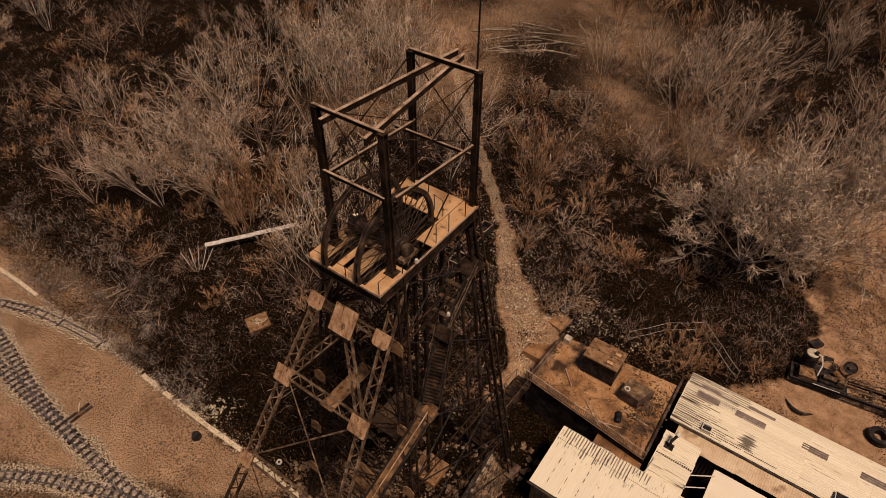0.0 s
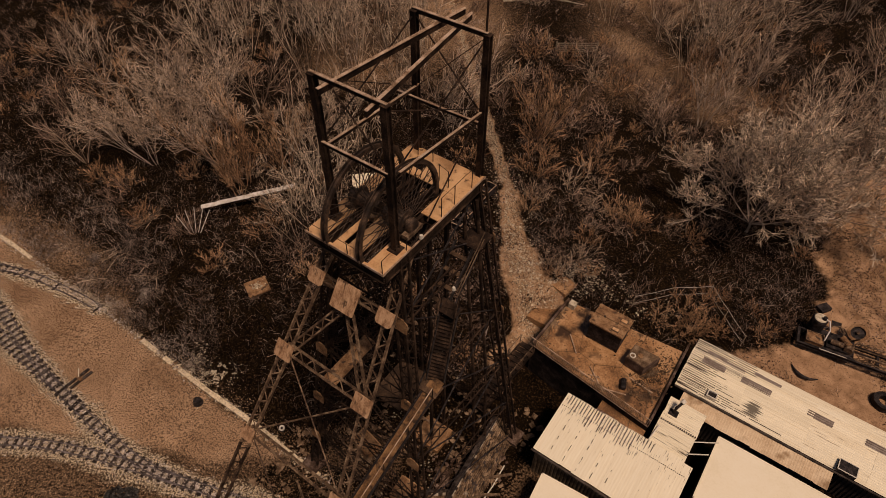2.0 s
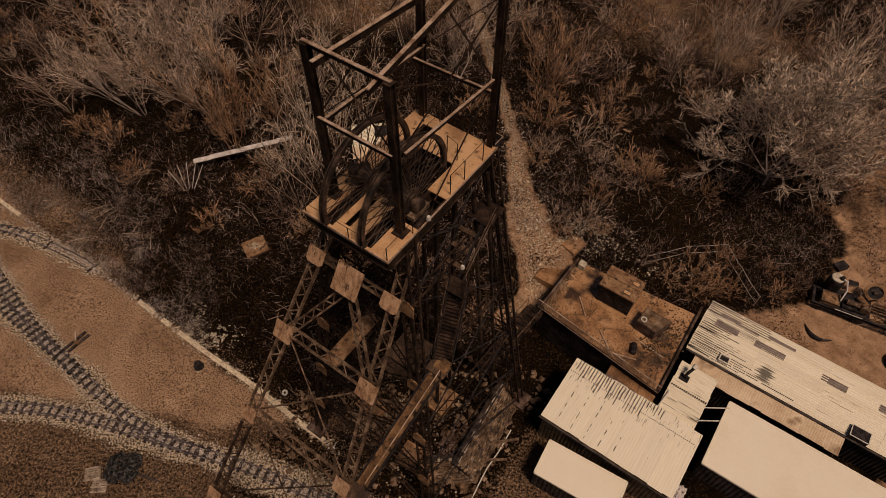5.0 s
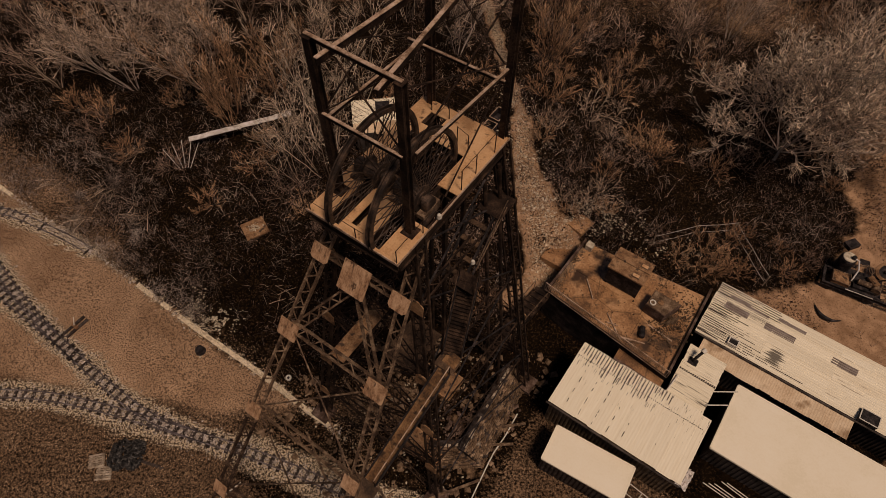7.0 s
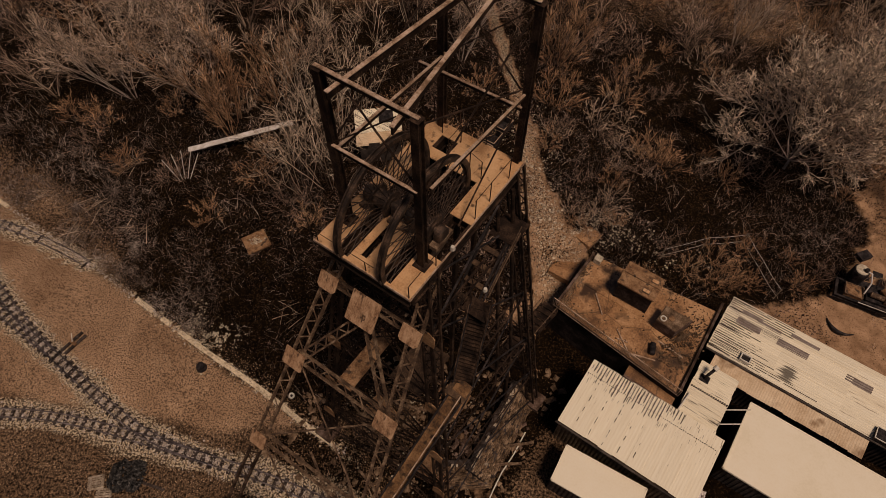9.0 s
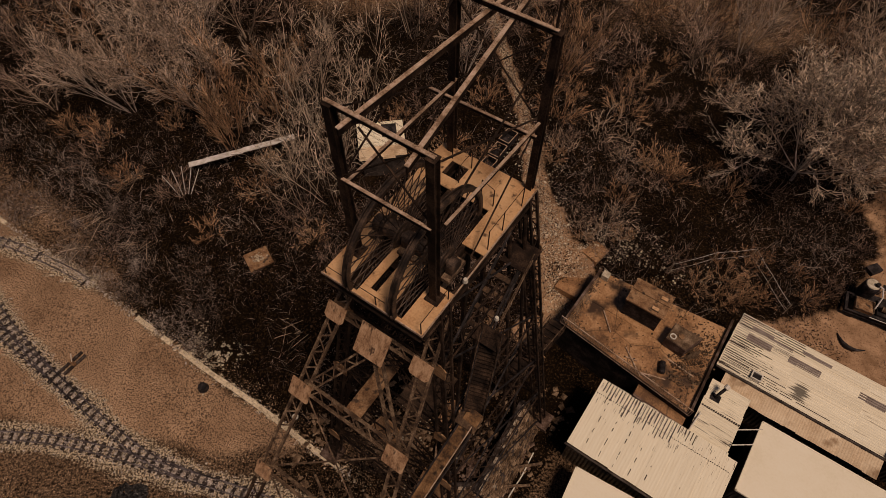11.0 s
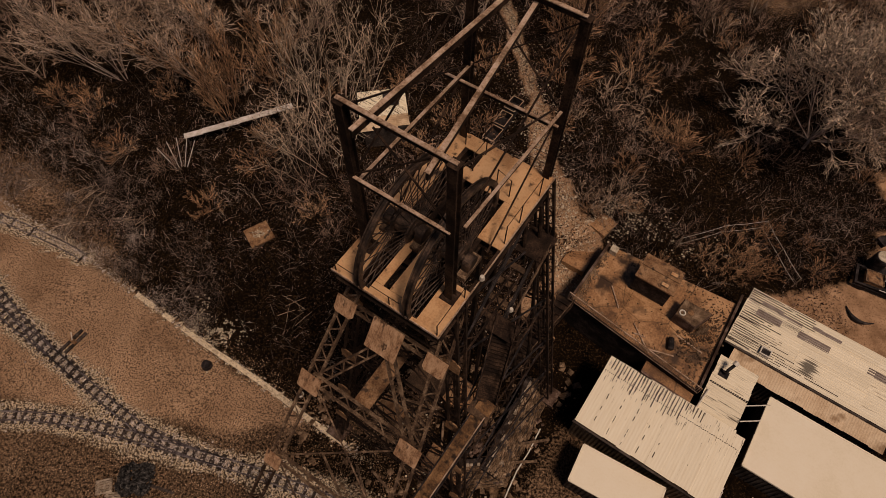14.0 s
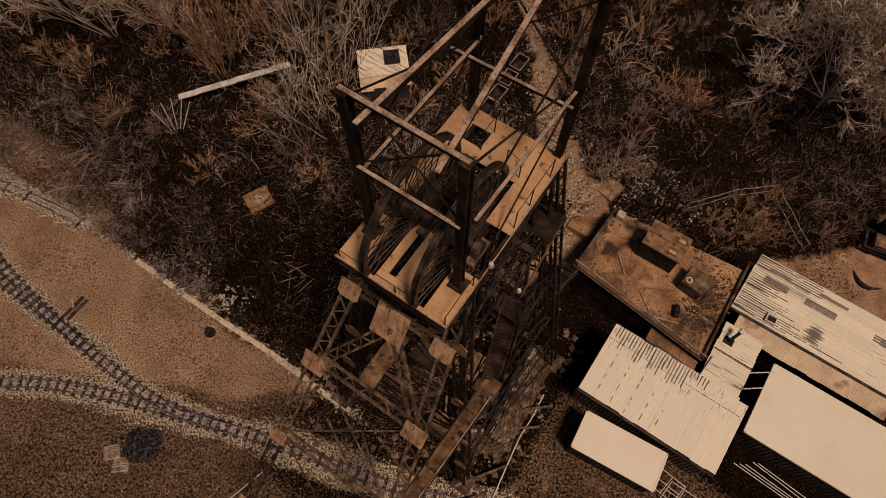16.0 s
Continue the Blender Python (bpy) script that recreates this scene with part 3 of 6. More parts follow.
DECK_Z, TOP_Z = 23.0, 29.7
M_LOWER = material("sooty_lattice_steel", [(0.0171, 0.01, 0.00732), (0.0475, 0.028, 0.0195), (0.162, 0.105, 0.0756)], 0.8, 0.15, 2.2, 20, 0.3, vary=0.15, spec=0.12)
head = thing("headframe", (0, 0, 0), "tall rusty riveted lattice steel colliery headframe with raking legs", "headframe")

# raking legs towards the engine house
BACK_TOP, BACK_END = (1.7, -1.5, 22.6), (4.6, -18.3, -0.6)


def back_leg(z, s):
    t = (BACK_TOP[2] - z) / (BACK_TOP[2] - BACK_END[2])
    p = lerp3(BACK_TOP, BACK_END, t)
    return (s * p[0], p[1], p[2])


slope = (Vector(BACK_END) - Vector(BACK_TOP)).normalized()
FACE = Vector((0, -0.8, 0.6))
side_dir = Vector((1, 0, 0))
down_dir = Vector((0, slope.y, slope.z)).normalized()
LEVELS = (20.05, 16.75, 12.7, 8.0, 3.2)
for s in (-1, 1):
    part("raking_leg", laced(back_leg(22.6, s), back_leg(12.0, s), 0.56, 0.16, FACE, 0.42, 0.085, 0.06), M_STEEL, head)
    part("raking_leg", laced(back_leg(12.0, s), back_leg(-0.5, s), 0.6, 0.18, FACE, 0.45, 0.09, 0.06), M_LOWER, head, "dark lower length of the raking leg")
    for z, w, h in ((20.05, 0.85, 0.72), (16.75, 0.98, 0.85), (12.7, 0.8, 0.76), (8.0, 0.8, 0.76), (3.2, 0.7, 0.7)):
        c = Vector(back_leg(z, s)) + FACE * 0.3 - side_dir * (s * 0.08)
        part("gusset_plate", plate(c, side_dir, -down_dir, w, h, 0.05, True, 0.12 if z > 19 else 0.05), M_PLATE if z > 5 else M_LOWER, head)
    part("strut", laced(Vector((s * 0.25, -3.95, 19.5)), Vector(back_leg(16.95, s)) - side_dir * s * 0.3, 0.42, 0.14, FACE, 0.36, 0.075, 0.055), M_STEEL, head)
for z in LEVELS:
    a, b = back_leg(z, -1), back_leg(z, 1)
    if z == 20.05:
        part("cross_girder", laced(a, b, 0.36, 0.14, FACE, 0.36, 0.065, 0.05), M_STEEL, head)
    else:
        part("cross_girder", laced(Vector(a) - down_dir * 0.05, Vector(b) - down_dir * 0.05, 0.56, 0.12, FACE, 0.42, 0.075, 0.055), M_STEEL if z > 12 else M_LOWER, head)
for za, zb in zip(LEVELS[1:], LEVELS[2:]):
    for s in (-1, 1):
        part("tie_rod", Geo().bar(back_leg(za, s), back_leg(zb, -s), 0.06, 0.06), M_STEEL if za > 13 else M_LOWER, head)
part("gusset_plate", plate(Vector((0, -3.6, 20.2)) + FACE * 0.3, side_dir, -down_dir, 1.28, 1.3, 0.05, True, 0.04), M_PLATE, head, "large riveted centre plate streaked with rust")

# four splayed legs of the tower over the shaft
LEG_TOP, LEG_END = {(-1, -1): (-1.75, -2.2, 22.7), (1, -1): (1.75, -2.2, 22.7), (-1, 1): (-1.75, 3.45, 22.7), (1, 1): (1.75, 3.45, 22.7)}, {(-1, -1): (-4.6, -5.0, -0.6), (1, -1): (4.6, -5.0, -0.6), (-1, 1): (-5.3, 4.5, -0.6), (1, 1): (5.3, 4.5, -0.6)}


def tower_leg(z, k):
    t = (22.7 - z) / 23.3
    return lerp3(LEG_TOP[k], LEG_END[k], t)


# black rods and near-black girders here paint in the tower's inner shade
RING = (19.2, 13.76, 9.0, 4.5)
for k in LEG_TOP:
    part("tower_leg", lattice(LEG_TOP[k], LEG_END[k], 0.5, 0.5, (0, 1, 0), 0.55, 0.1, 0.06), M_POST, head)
    part("footing", Geo().box(LEG_END[k][0] - 0.6, LEG_END[k][1] - 0.6, -0.8, LEG_END[k][0] + 0.6, LEG_END[k][1] + 0.6, 0.35), M_BRICK, head, "dark stained concrete footing")
    for z in RING:
        p = tower_leg(z, k)
        part("gusset_plate", plate(Vector(p) + Vector((0, k[1] * 0.3, 0)), (1, 0, 0.0), (0, 0.12 * k[1], -1), 0.75, 0.8, 0.05, True, 0.2), M_RUST, head)
faces_of = [((-1, -1), (1, -1)), ((1, -1), (1, 1)), ((1, 1), (-1, 1)), ((-1, 1), (-1, -1))]
for a, b in faces_of:
    for z in RING:
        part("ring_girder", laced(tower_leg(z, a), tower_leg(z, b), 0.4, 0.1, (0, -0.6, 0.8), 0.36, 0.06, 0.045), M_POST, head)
    for za, zb in zip((22.3,) + RING, RING + (0.2,)):
        for p, q in ((a, b), (b, a)):
            if a == (1, -1):
                part("tie_rod", Geo().bar(tower_leg(za, p), tower_leg(zb, q), 0.08, 0.03), M_BLACK, head)
                continue
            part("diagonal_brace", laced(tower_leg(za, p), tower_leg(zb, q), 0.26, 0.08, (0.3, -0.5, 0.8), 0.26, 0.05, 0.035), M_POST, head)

# deck: plates with the slots that the wheels run in
WX, WY, WZ, WR = 0.9, -1.05, 23.42, 2.58
deck_panels = [(-2.05, -3.55, -1.18, -1.0), (-2.05, -1.0, -1.3, 1.75), (-0.66, -3.1, -0.34, -0.9), (-0.1, -3.1, 0.62, -0.9), (1.16, -3.55, 2.05, -1.75), (-0.66, -3.55, 0.62, -3.1), (-1.18, -3.55, -0.66, -3.42),
               (0.62, -3.55, 1.16, -3.42), (1.12, 0.05, 2.05, 1.75), (-2.05, 1.75, -1.25, 3.55), (-1.25, 1.75, -0.5, 2.25), (-1.25, 2.95, -0.5, 3.55), (-0.5, 1.75, 0.8, 3.55), (0.8, 1.75, 2.05, 3.55)]
for x0, y0, x1, y1 in deck_panels:
    g = Geo().box(x0 + 0.005, y0 + 0.005, DECK_Z - 0.045, x1 - 0.005, y1 - 0.005, DECK_Z)
    nx, ny = max(2, round((x1 - x0) / 0.22)), max(2, round((y1 - y0) / 0.22))
    for i in range(nx + 1):
        for j in range(ny + 1):
            if 0 < i < nx and 0 < j < ny:
                continue
            x, y, r = x0 + 0.05 + (x1 - x0 - 0.1) * i / nx, y0 + 0.05 + (y1 - y0 - 0.1) * j / ny, 0.02
            g.add([(x + r, y, DECK_Z), (x, y + r, DECK_Z), (x - r, y, DECK_Z), (x, y - r, DECK_Z), (x, y, DECK_Z + r)], [(0, 1, 4), (1, 2, 4), (2, 3, 4), (3, 0, 4)])
    part("deck_plate", g, M_DECK, head)
for x in (-2.0, -1.2, -0.55, 0.55, 1.2, 2.0):
    part("deck_girder", channel((x, -3.4, 22.66), (x, 3.4, 22.66), 0.16, 0.56), M_POST, head)
for y in (-3.47, -1.95, 0.2, 2.0, 3.47):
    part("deck_girder", channel((-1.98, y, 22.66), (1.98, y, 22.66), 0.18, 0.48), M_POST, head)
part("kerb_angle", Geo().bar((-2.06, -3.56, 22.98), (2.06, -3.56, 22.98), 0.03, 0.12), M_BEAM, head)
part("kerb_angle", Geo().bar((2.06, -3.56, 22.98), (2.06, 3.56, 22.98), 0.03, 0.12), M_BEAM, head)

# posts and beams above the deck
POSTS = {"front_left": (-1.62, -2.2), "front_right": (1.58, -2.2), "rear_right": (1.78, 3.5), "rear_left": (-1.58, 3.4)}
for n, (x, y) in POSTS.items():
    z0 = DECK_Z if y < 0 else 21.2
    shape = [(-0.13, -0.13), (0.13, -0.13), (0.13, -0.1), (0.03, -0.1), (0.03, 0.1), (0.13, 0.1), (0.13, 0.13), (-0.13, 0.13), (-0.13, 0.1), (-0.03, 0.1), (-0.03, -0.1), (-0.13, -0.1)]
    m = len(shape)
    g = Geo().add([(x + a, y + b, z) for z in (z0, TOP_Z) for a, b in shape], [tuple(range(m - 1, -1, -1)), tuple(range(m, 2 * m))] + [(i, (i + 1) % m, m + (i + 1) % m, m + i) for i in range(m)])
    post = part("post", g, M_POST, head)
    if y < 0:
        part("foot_plate", Geo().box(x - 0.26, y - 0.26, DECK_Z, x + 0.26, y + 0.26, DECK_Z + 0.04), M_POST, post)
    part("cap_plate", Geo().box(x - 0.15, y - 0.15, TOP_Z, x + 0.15, y + 0.15, TOP_Z + 0.03), M_POST, post)
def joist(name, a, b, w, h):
    """Dark web and pale top flange: lit tops and shaded sides painted as two steels."""
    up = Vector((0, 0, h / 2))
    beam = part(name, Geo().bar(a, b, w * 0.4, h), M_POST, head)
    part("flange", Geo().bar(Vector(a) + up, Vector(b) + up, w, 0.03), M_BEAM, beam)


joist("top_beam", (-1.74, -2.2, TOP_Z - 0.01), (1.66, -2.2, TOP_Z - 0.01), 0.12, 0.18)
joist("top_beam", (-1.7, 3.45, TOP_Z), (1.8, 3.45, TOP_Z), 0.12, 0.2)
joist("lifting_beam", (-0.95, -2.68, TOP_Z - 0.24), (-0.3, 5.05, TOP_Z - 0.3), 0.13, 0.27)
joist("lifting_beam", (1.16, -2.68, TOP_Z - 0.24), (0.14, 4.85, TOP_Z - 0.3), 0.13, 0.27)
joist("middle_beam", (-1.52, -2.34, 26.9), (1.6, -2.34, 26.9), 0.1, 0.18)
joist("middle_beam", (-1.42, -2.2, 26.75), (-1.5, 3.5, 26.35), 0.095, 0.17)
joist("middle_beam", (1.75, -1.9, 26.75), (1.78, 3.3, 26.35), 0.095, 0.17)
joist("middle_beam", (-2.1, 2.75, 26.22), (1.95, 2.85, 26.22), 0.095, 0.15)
rods = [((-1.62, -2.2, 29.5), (-1.6, 3.3, 26.4)), ((1.6, -2.2, 29.5), (1.64, 3.4, 26.5)), ((1.64, 3.5, 29.4), (1.66, -1.9, 26.9)), ((-0.7, -2.2, 29.4), (1.5, -2.2, 27.0)), ((-1.6, -2.2, 26.9), (0.9, -2.2, 29.4)),
        ((-1.55, 3.45, 29.5), (1.55, 3.45, 26.4)), ((1.62, 3.45, 29.5), (-1.5, 3.45, 26.4)), ((1.72, 3.3, 26.3), (1.72, -0.3, 23.1)), ((-1.6, 3.3, 29.5), (-1.62, -2.0, 27.0)), ((-1.62, 3.3, 26.3), (-1.72, -0.3, 23.1))]
for a, b in rods:
    part("tie_rod", Geo().bar(a, b, 0.055, 0.03), M_POST, head)
part("mast", Geo().tube([(1.68, 3.52, TOP_Z), (1.68, 3.52, TOP_Z + 3.6)], [0.045, 0.03], 6), M_POST, head)

# handrails
def handrail(pts, posts, z=DECK_Z, h=1.05, r=0.016, mid=False):
    out = []
    for i, (a, b) in enumerate(zip(pts, pts[1:])):
        for k in ((1.0, 0.52) if mid else (1.0,)):
            out.append(("rail", Geo().tube([(*a, z + h * k), (*b, z + h * k)], r * 0.8, 5)))
    for p in posts:
        out.append(("stanchion", Geo().tube([(*p, z), (*p, z + h)], r * 1.35, 5)))
    for n, g in out:
        part(n, g, M_POST, head)


handrail([(-2.2, -3.5), (-2.2, 1.8)], [(-2.2, -3.5), (-2.2, -1.8), (-2.2, 0), (-2.2, 1.8)])
handrail([(-2.0, -3.5), (0.6, -3.5)], [(0.2, -3.5), (-1.9, -3.5)], h=0.55)
handrail([(1.98, -3.5), (1.98, -2.0)], [(1.98, -3.5), (1.98, -2.0)], h=0.7)
handrail([(1.98, 0.3), (1.98, 2.6)], [(1.98, 0.35), (1.98, 1.3), (1.98, 2.6)])
handrail([(-2.0, 3.5), (2.0, 3.5)], [(-2.0, 3.5), (-0.8, 3.5), (0.4, 3.5), (1.9, 3.5)], mid=True)
handrail([(-1.3, 3.05), (-0.45, 3.05), (-0.45, 2.2)], [(-1.3, 3.05), (-0.45, 3.05), (-0.45, 2.2)], h=0.9)
handrail([(0.55, 2.15), (1.15, 2.0)], [(0.55, 2.15), (1.15, 2.0)], h=0.9)

# stairs down the side of the tower
M_LANDING = material("dark_rusty_chequer_plate", [(0.03, 0.016, 0.009), (0.08, 0.044, 0.025), (0.17, 0.10, 0.06)], 0.8, 0.1, 1.2, 16, 0.3)


def stair(a, b, w, n, rail_side=1, tread_mat=None, deep=0.2):
    a, b = Vector(a), Vector(b)
    run = (b - a)
    flat = Vector((run.x, run.y, 0)).normalized()
    s = flat.cross(Vector((0, 0, 1))).normalized()
    for k in (-1, 1):
        part("stringer", Geo().bar(a + s * (k * w / 2), b + s * (k * w / 2), 0.05, 0.24), M_BLACK, head)
    for i in range(n):
        p = a + run * ((i + 0.5) / n)
        part("tread", Geo().bar(p - s * w / 2, p + s * w / 2, deep, 0.03), tread_mat or M_POST, head)
    for k in ((-1, 1) if rail_side == 0 else (rail_side,)):
        e = s * (k * w / 2) + Vector((0, 0, 1.0))
        part("rail", Geo().tube([a + e, b + e], 0.028, 5), M_BEAM if rail_side else M_LOWER, head)
        for i in range(4):
            p = a + run * (i / 3) + s * (k * w / 2)
            part("stanchion", Geo().tube([p, p + Vector((0, 0, 1.0))], 0.025, 5), M_POST, head)


def landing(x0, y0, x1, y1, z, mat=None):
    part("landing", Geo().box(x0, y0, z - 0.05, x1, y1, z), mat or M_LANDING, head)
    part("landing_joist", channel((x0 + 0.06, (y0 + y1) / 2, z - 0.17), (x1 - 0.06, (y0 + y1) / 2, z - 0.17), 0.14, 0.22), M_POST, head)


landing(1.75, 2.0, 2.9, 3.3, 20.0, M_POST)
for i in range(4):
    y, z = 1.64 - 0.53 * i, 19.45 - 0.58 * i
    part("tread", Geo().bar((1.62, y, z), (2.5, y, z), 0.24, 0.05), M_LANDING, head, "broad plank tread")
for x in (1.58, 2.56):
    part("stringer", Geo().bar((x, 2.1, 19.9), (x, -0.2, 17.35), 0.05, 0.26), M_BLACK, head)
for k in (0.0, 0.45):
    part("rail", Geo().tube([(2.93, 2.4, 20.5 + k), (2.93, 0.3, 18.35 + k)], 0.025, 5), M_STEEL, head)
landing(2.2, -0.6, 3.4, 0.2, 18.0, M_POST)
stair((2.85, -0.1, 18.1), (3.5, -2.2, 14.85), 0.85, 22, 0, M_POST, 0.16)
landing(3.0, -2.9, 4.0, -2.2, 14.72)
stair((3.55, -2.9, 14.6), (3.15, -8.1, 11.35), 0.66, 0, -1)
g = Geo().bar((3.62, -2.1, 15.02), (3.15, -8.1, 11.27), 0.7, 0.03)
part("ramp_plate", g, material("greasy_rust_sheet", [(0.07, 0.034, 0.016), (0.19, 0.095, 0.043), (0.34, 0.185, 0.09)], 0.75, 0.1, 1.6, 14, 0.3, spots=((0.035, 0.018, 0.01), 2.2, 0.2)), head, "smooth rust-brown sheet ramp with one handrail")
landing(2.4, -9.2, 3.7, -8.1, 11.3)
stair((3.2, -9.1, 11.2), (3.9, -15.5, 4.2), 0.9, 26, 0)
landing(-1.15, -5.2, -0.35, -2.0, 14.6, M_RUST)
landing(-1.0, -2.2, 1.0, 0.6, 9.2)
# guides and pipes inside the tower
for x in (-0.9, 0.9):
    for y in (0.9, 2.3):
        part("shaft_guide", Geo().bar((x, y, 22.2), (x, y, 0.0), 0.16, 0.2, (0, 1, 0)), M_POST, head)
for x, y in ((3.0, 2.3), (3.4, 3.0)):
    part("riser_pipe", Geo().tube([(x * 0.6, y, 22.0), (x, y, 9.0), (x * 1.15, y, 0.2)], 0.09, 8), M_POST, head)
for p in ((2.1, -1.2, 23.12), (2.81, 0.2, 18.95)):
    part("lamp", Geo().tube([p, (p[0], p[1], p[2] + 0.16)], [0.1, 0.07], 8), M_PAINT, head, "small white bulkhead lamp")

# winding wheels
for s in (-1, 1):
    cx = s * WX
    wheel = thing("winding_wheel", (cx, WY, WZ), "large black spoked winding wheel standing in its deck slot", "pulley wheel", "winding wheels")
    part("rim", Geo().ring((cx, WY, WZ), (1, 0, 0), WR - 0.2, WR - 0.1, 0.09, 72).ring((cx - 0.085, WY, WZ), (1, 0, 0), WR - 0.16, WR, 0.02, 72).ring((cx + 0.085, WY, WZ), (1, 0, 0), WR - 0.16, WR, 0.02, 72), M_WHEEL, wheel)
    part("hub", Geo().tube([(cx - 0.36, WY, WZ), (cx - 0.3, WY, WZ), (cx + 0.3, WY, WZ), (cx + 0.36, WY, WZ)], [0.26, 0.34, 0.34, 0.26], 16).ring((cx - 0.3, WY, WZ), (1, 0, 0), 0.3, 0.5, 0.04, 24).ring((cx + 0.3, WY, WZ), (1, 0, 0), 0.3, 0.5, 0.04, 24), M_WHEEL, wheel)
    part("axle", Geo().tube([(cx - 0.75, WY, WZ), (cx + 0.75, WY, WZ)], 0.13, 12), M_WHEEL, wheel)
    for i in range(56):
        a = 2 * math.pi * i / 56
        e = Vector((0, math.cos(a), math.sin(a)))
        c = Vector((cx, WY, WZ))
        side = 0.3 if i % 2 else -0.3
        part("spoke", Geo().tube([c + e * 0.42 + Vector((side, 0, 0)), c + e * (WR - 0.16)], 0.019, 5, False), M_WHEEL, wheel)
    for k in (-0.62, 0.62):
        block = thing("bearing_block", (cx + k, WY, DECK_Z), "heavy rusty cast bearing block bolted to the deck girders", "bearing", "bearing blocks")
        x = cx + k
        part("base", Geo().box(x - 0.16, WY - 0.5, DECK_Z - 0.04, x + 0.16, WY + 0.5, DECK_Z + 0.16), M_STEEL, block)
        part("housing", Geo().tube([(x - 0.14, WY, WZ), (x + 0.14, WY, WZ)], 0.27, 14).box(x - 0.13, WY - 0.27, DECK_Z + 0.1, x + 0.13, WY + 0.27, WZ), M_WHEEL, block)


# ---- narrow-gauge tracks ----
GAUGE = 0.56
sleeper_mesh = Geo().box(-0.1, -0.47, -0.06, 0.1, 0.47, 0.05).mesh("sleeper")
sleeper_mesh.materials.append(M_SLEEPER)


def track(pts, label, fade=0):
    line = spline(pts, 0.62)
    root = new("railway_track")
    root.location = (line[0].x, line[0].y, height(line[0].x, line[0].y))
    tagged(root, label, "railway track", "railway tracks")
    BASES[root.name] = Matrix.Translation(-root.location)
    rng = random.Random(len(pts))
    Z = 0.05
    for side in (-1, 1):
        g = Geo()
        prev = None
        n = len(line)
        prof = [(-0.045, 0.06), (-0.045, 0.075), (-0.012, 0.085), (-0.026, 0.15), (0.026, 0.15), (0.012, 0.085), (0.045, 0.075), (0.045, 0.06)]
        rows = []
        for i, p in enumerate(line):
            d = (line[min(i + 1, n - 1)] - line[max(i - 1, 0)]).normalized()
            s = Vector((d.y, -d.x, 0))
            z = height(p.x, p.y) + Z
            rows.append([p + s * (side * GAUGE / 2 + a) + Vector((0, 0, z + b)) for a, b in prof])
        m = len(prof)
        g.add([v for r in rows for v in r], [(i * m + k, i * m + (k + 1) % m, (i + 1) * m + (k + 1) % m, (i + 1) * m + k) for i in range(n - 1) for k in range(m)])
        part("rail", g, M_RAIL, root)
    for i, p in enumerate(line):
        d = (line[min(i + 1, len(line) - 1)] - line[max(i - 1, 0)]).normalized()
        if fade and rng.random() < 0.75 * smooth(0.45, 0.9, i / len(line)):
            continue
        ob = part("sleeper", sleeper_mesh, M_SLEEPER, root)
        ob.matrix_basis = Matrix.Translation(Vector((p.x, p.y, height(p.x, p.y) + Z - fade * rng.uniform(0.4, 1.1))) - root.location) @ Matrix.Rotation(math.atan2(d.y, d.x) + rng.uniform(-0.06, 0.06), 4, "Z") @ Matrix.Diagonal((rng.uniform(0.85, 1.15), rng.uniform(0.9, 1.08), 1, 1))
    return line


track(TRACK_LOW, "narrow-gauge railway track curving on pale stone ballast")
track(TRACK_MID, "narrow-gauge railway track joining another at a turnout")
track(TRACK_BRANCH, "narrow-gauge branch track beside a point lever")
track(TRACK_TOP, "half overgrown narrow-gauge track along the scrub edge", 0.06)

lever = thing("point_lever", (0, 0, height(-29.3, 25.3)), "small rusty point lever on timber beside the turnout", "point lever", at=pose(-29.3, 25.3, 0, 0, 0, 58))
z0 = height(-29.3, 25.3)
part("timber", Geo().box(-0.9, -0.3, z0 - 0.05, 0.9, -0.1, z0 + 0.12), M_SLEEPER, lever)
part("timber", Geo().box(-0.9, 0.1, z0 - 0.05, 0.9, 0.3, z0 + 0.12), M_SLEEPER, lever)
part("frame", Geo().box(-0.12, -0.3, z0 + 0.12, 0.12, 0.3, z0 + 0.3), M_RUST, lever)
part("handle", Geo().tube([(0, 0, z0 + 0.3), (0.35, 0, z0 + 1.0)], 0.03, 6), M_PAINT, lever)

# loose ballast stones along the tracks and the kerb strip
rng = random.Random(5)
g = Geo()
for pts, wid, dens in ((TRACK_LOW, 1.0, 100), (TRACK_MID, 0.95, 90), (TRACK_BRANCH, 0.8, 60), (TRACK_TOP, 0.8, 60), (STRIP, 0.45, 30)):
    for p in spline(pts, 0.5):
        if p.x < -46:
            continue
        for _ in range(dens // 2):
            r = rng.gauss(0, wid * 0.5)
            a = rng.uniform(0, 6.28)
            x, y = p.x + math.cos(a) * abs(r), p.y + math.sin(a) * abs(r)
            g.stone((x, y, height(x, y) + rng.uniform(0.02, 0.1)), rng.uniform(0.03, 0.075), rng)
solid("ballast", g, M_BALLAST, "loose pale limestone ballast between and beside the rails", "ballast", "stuff")

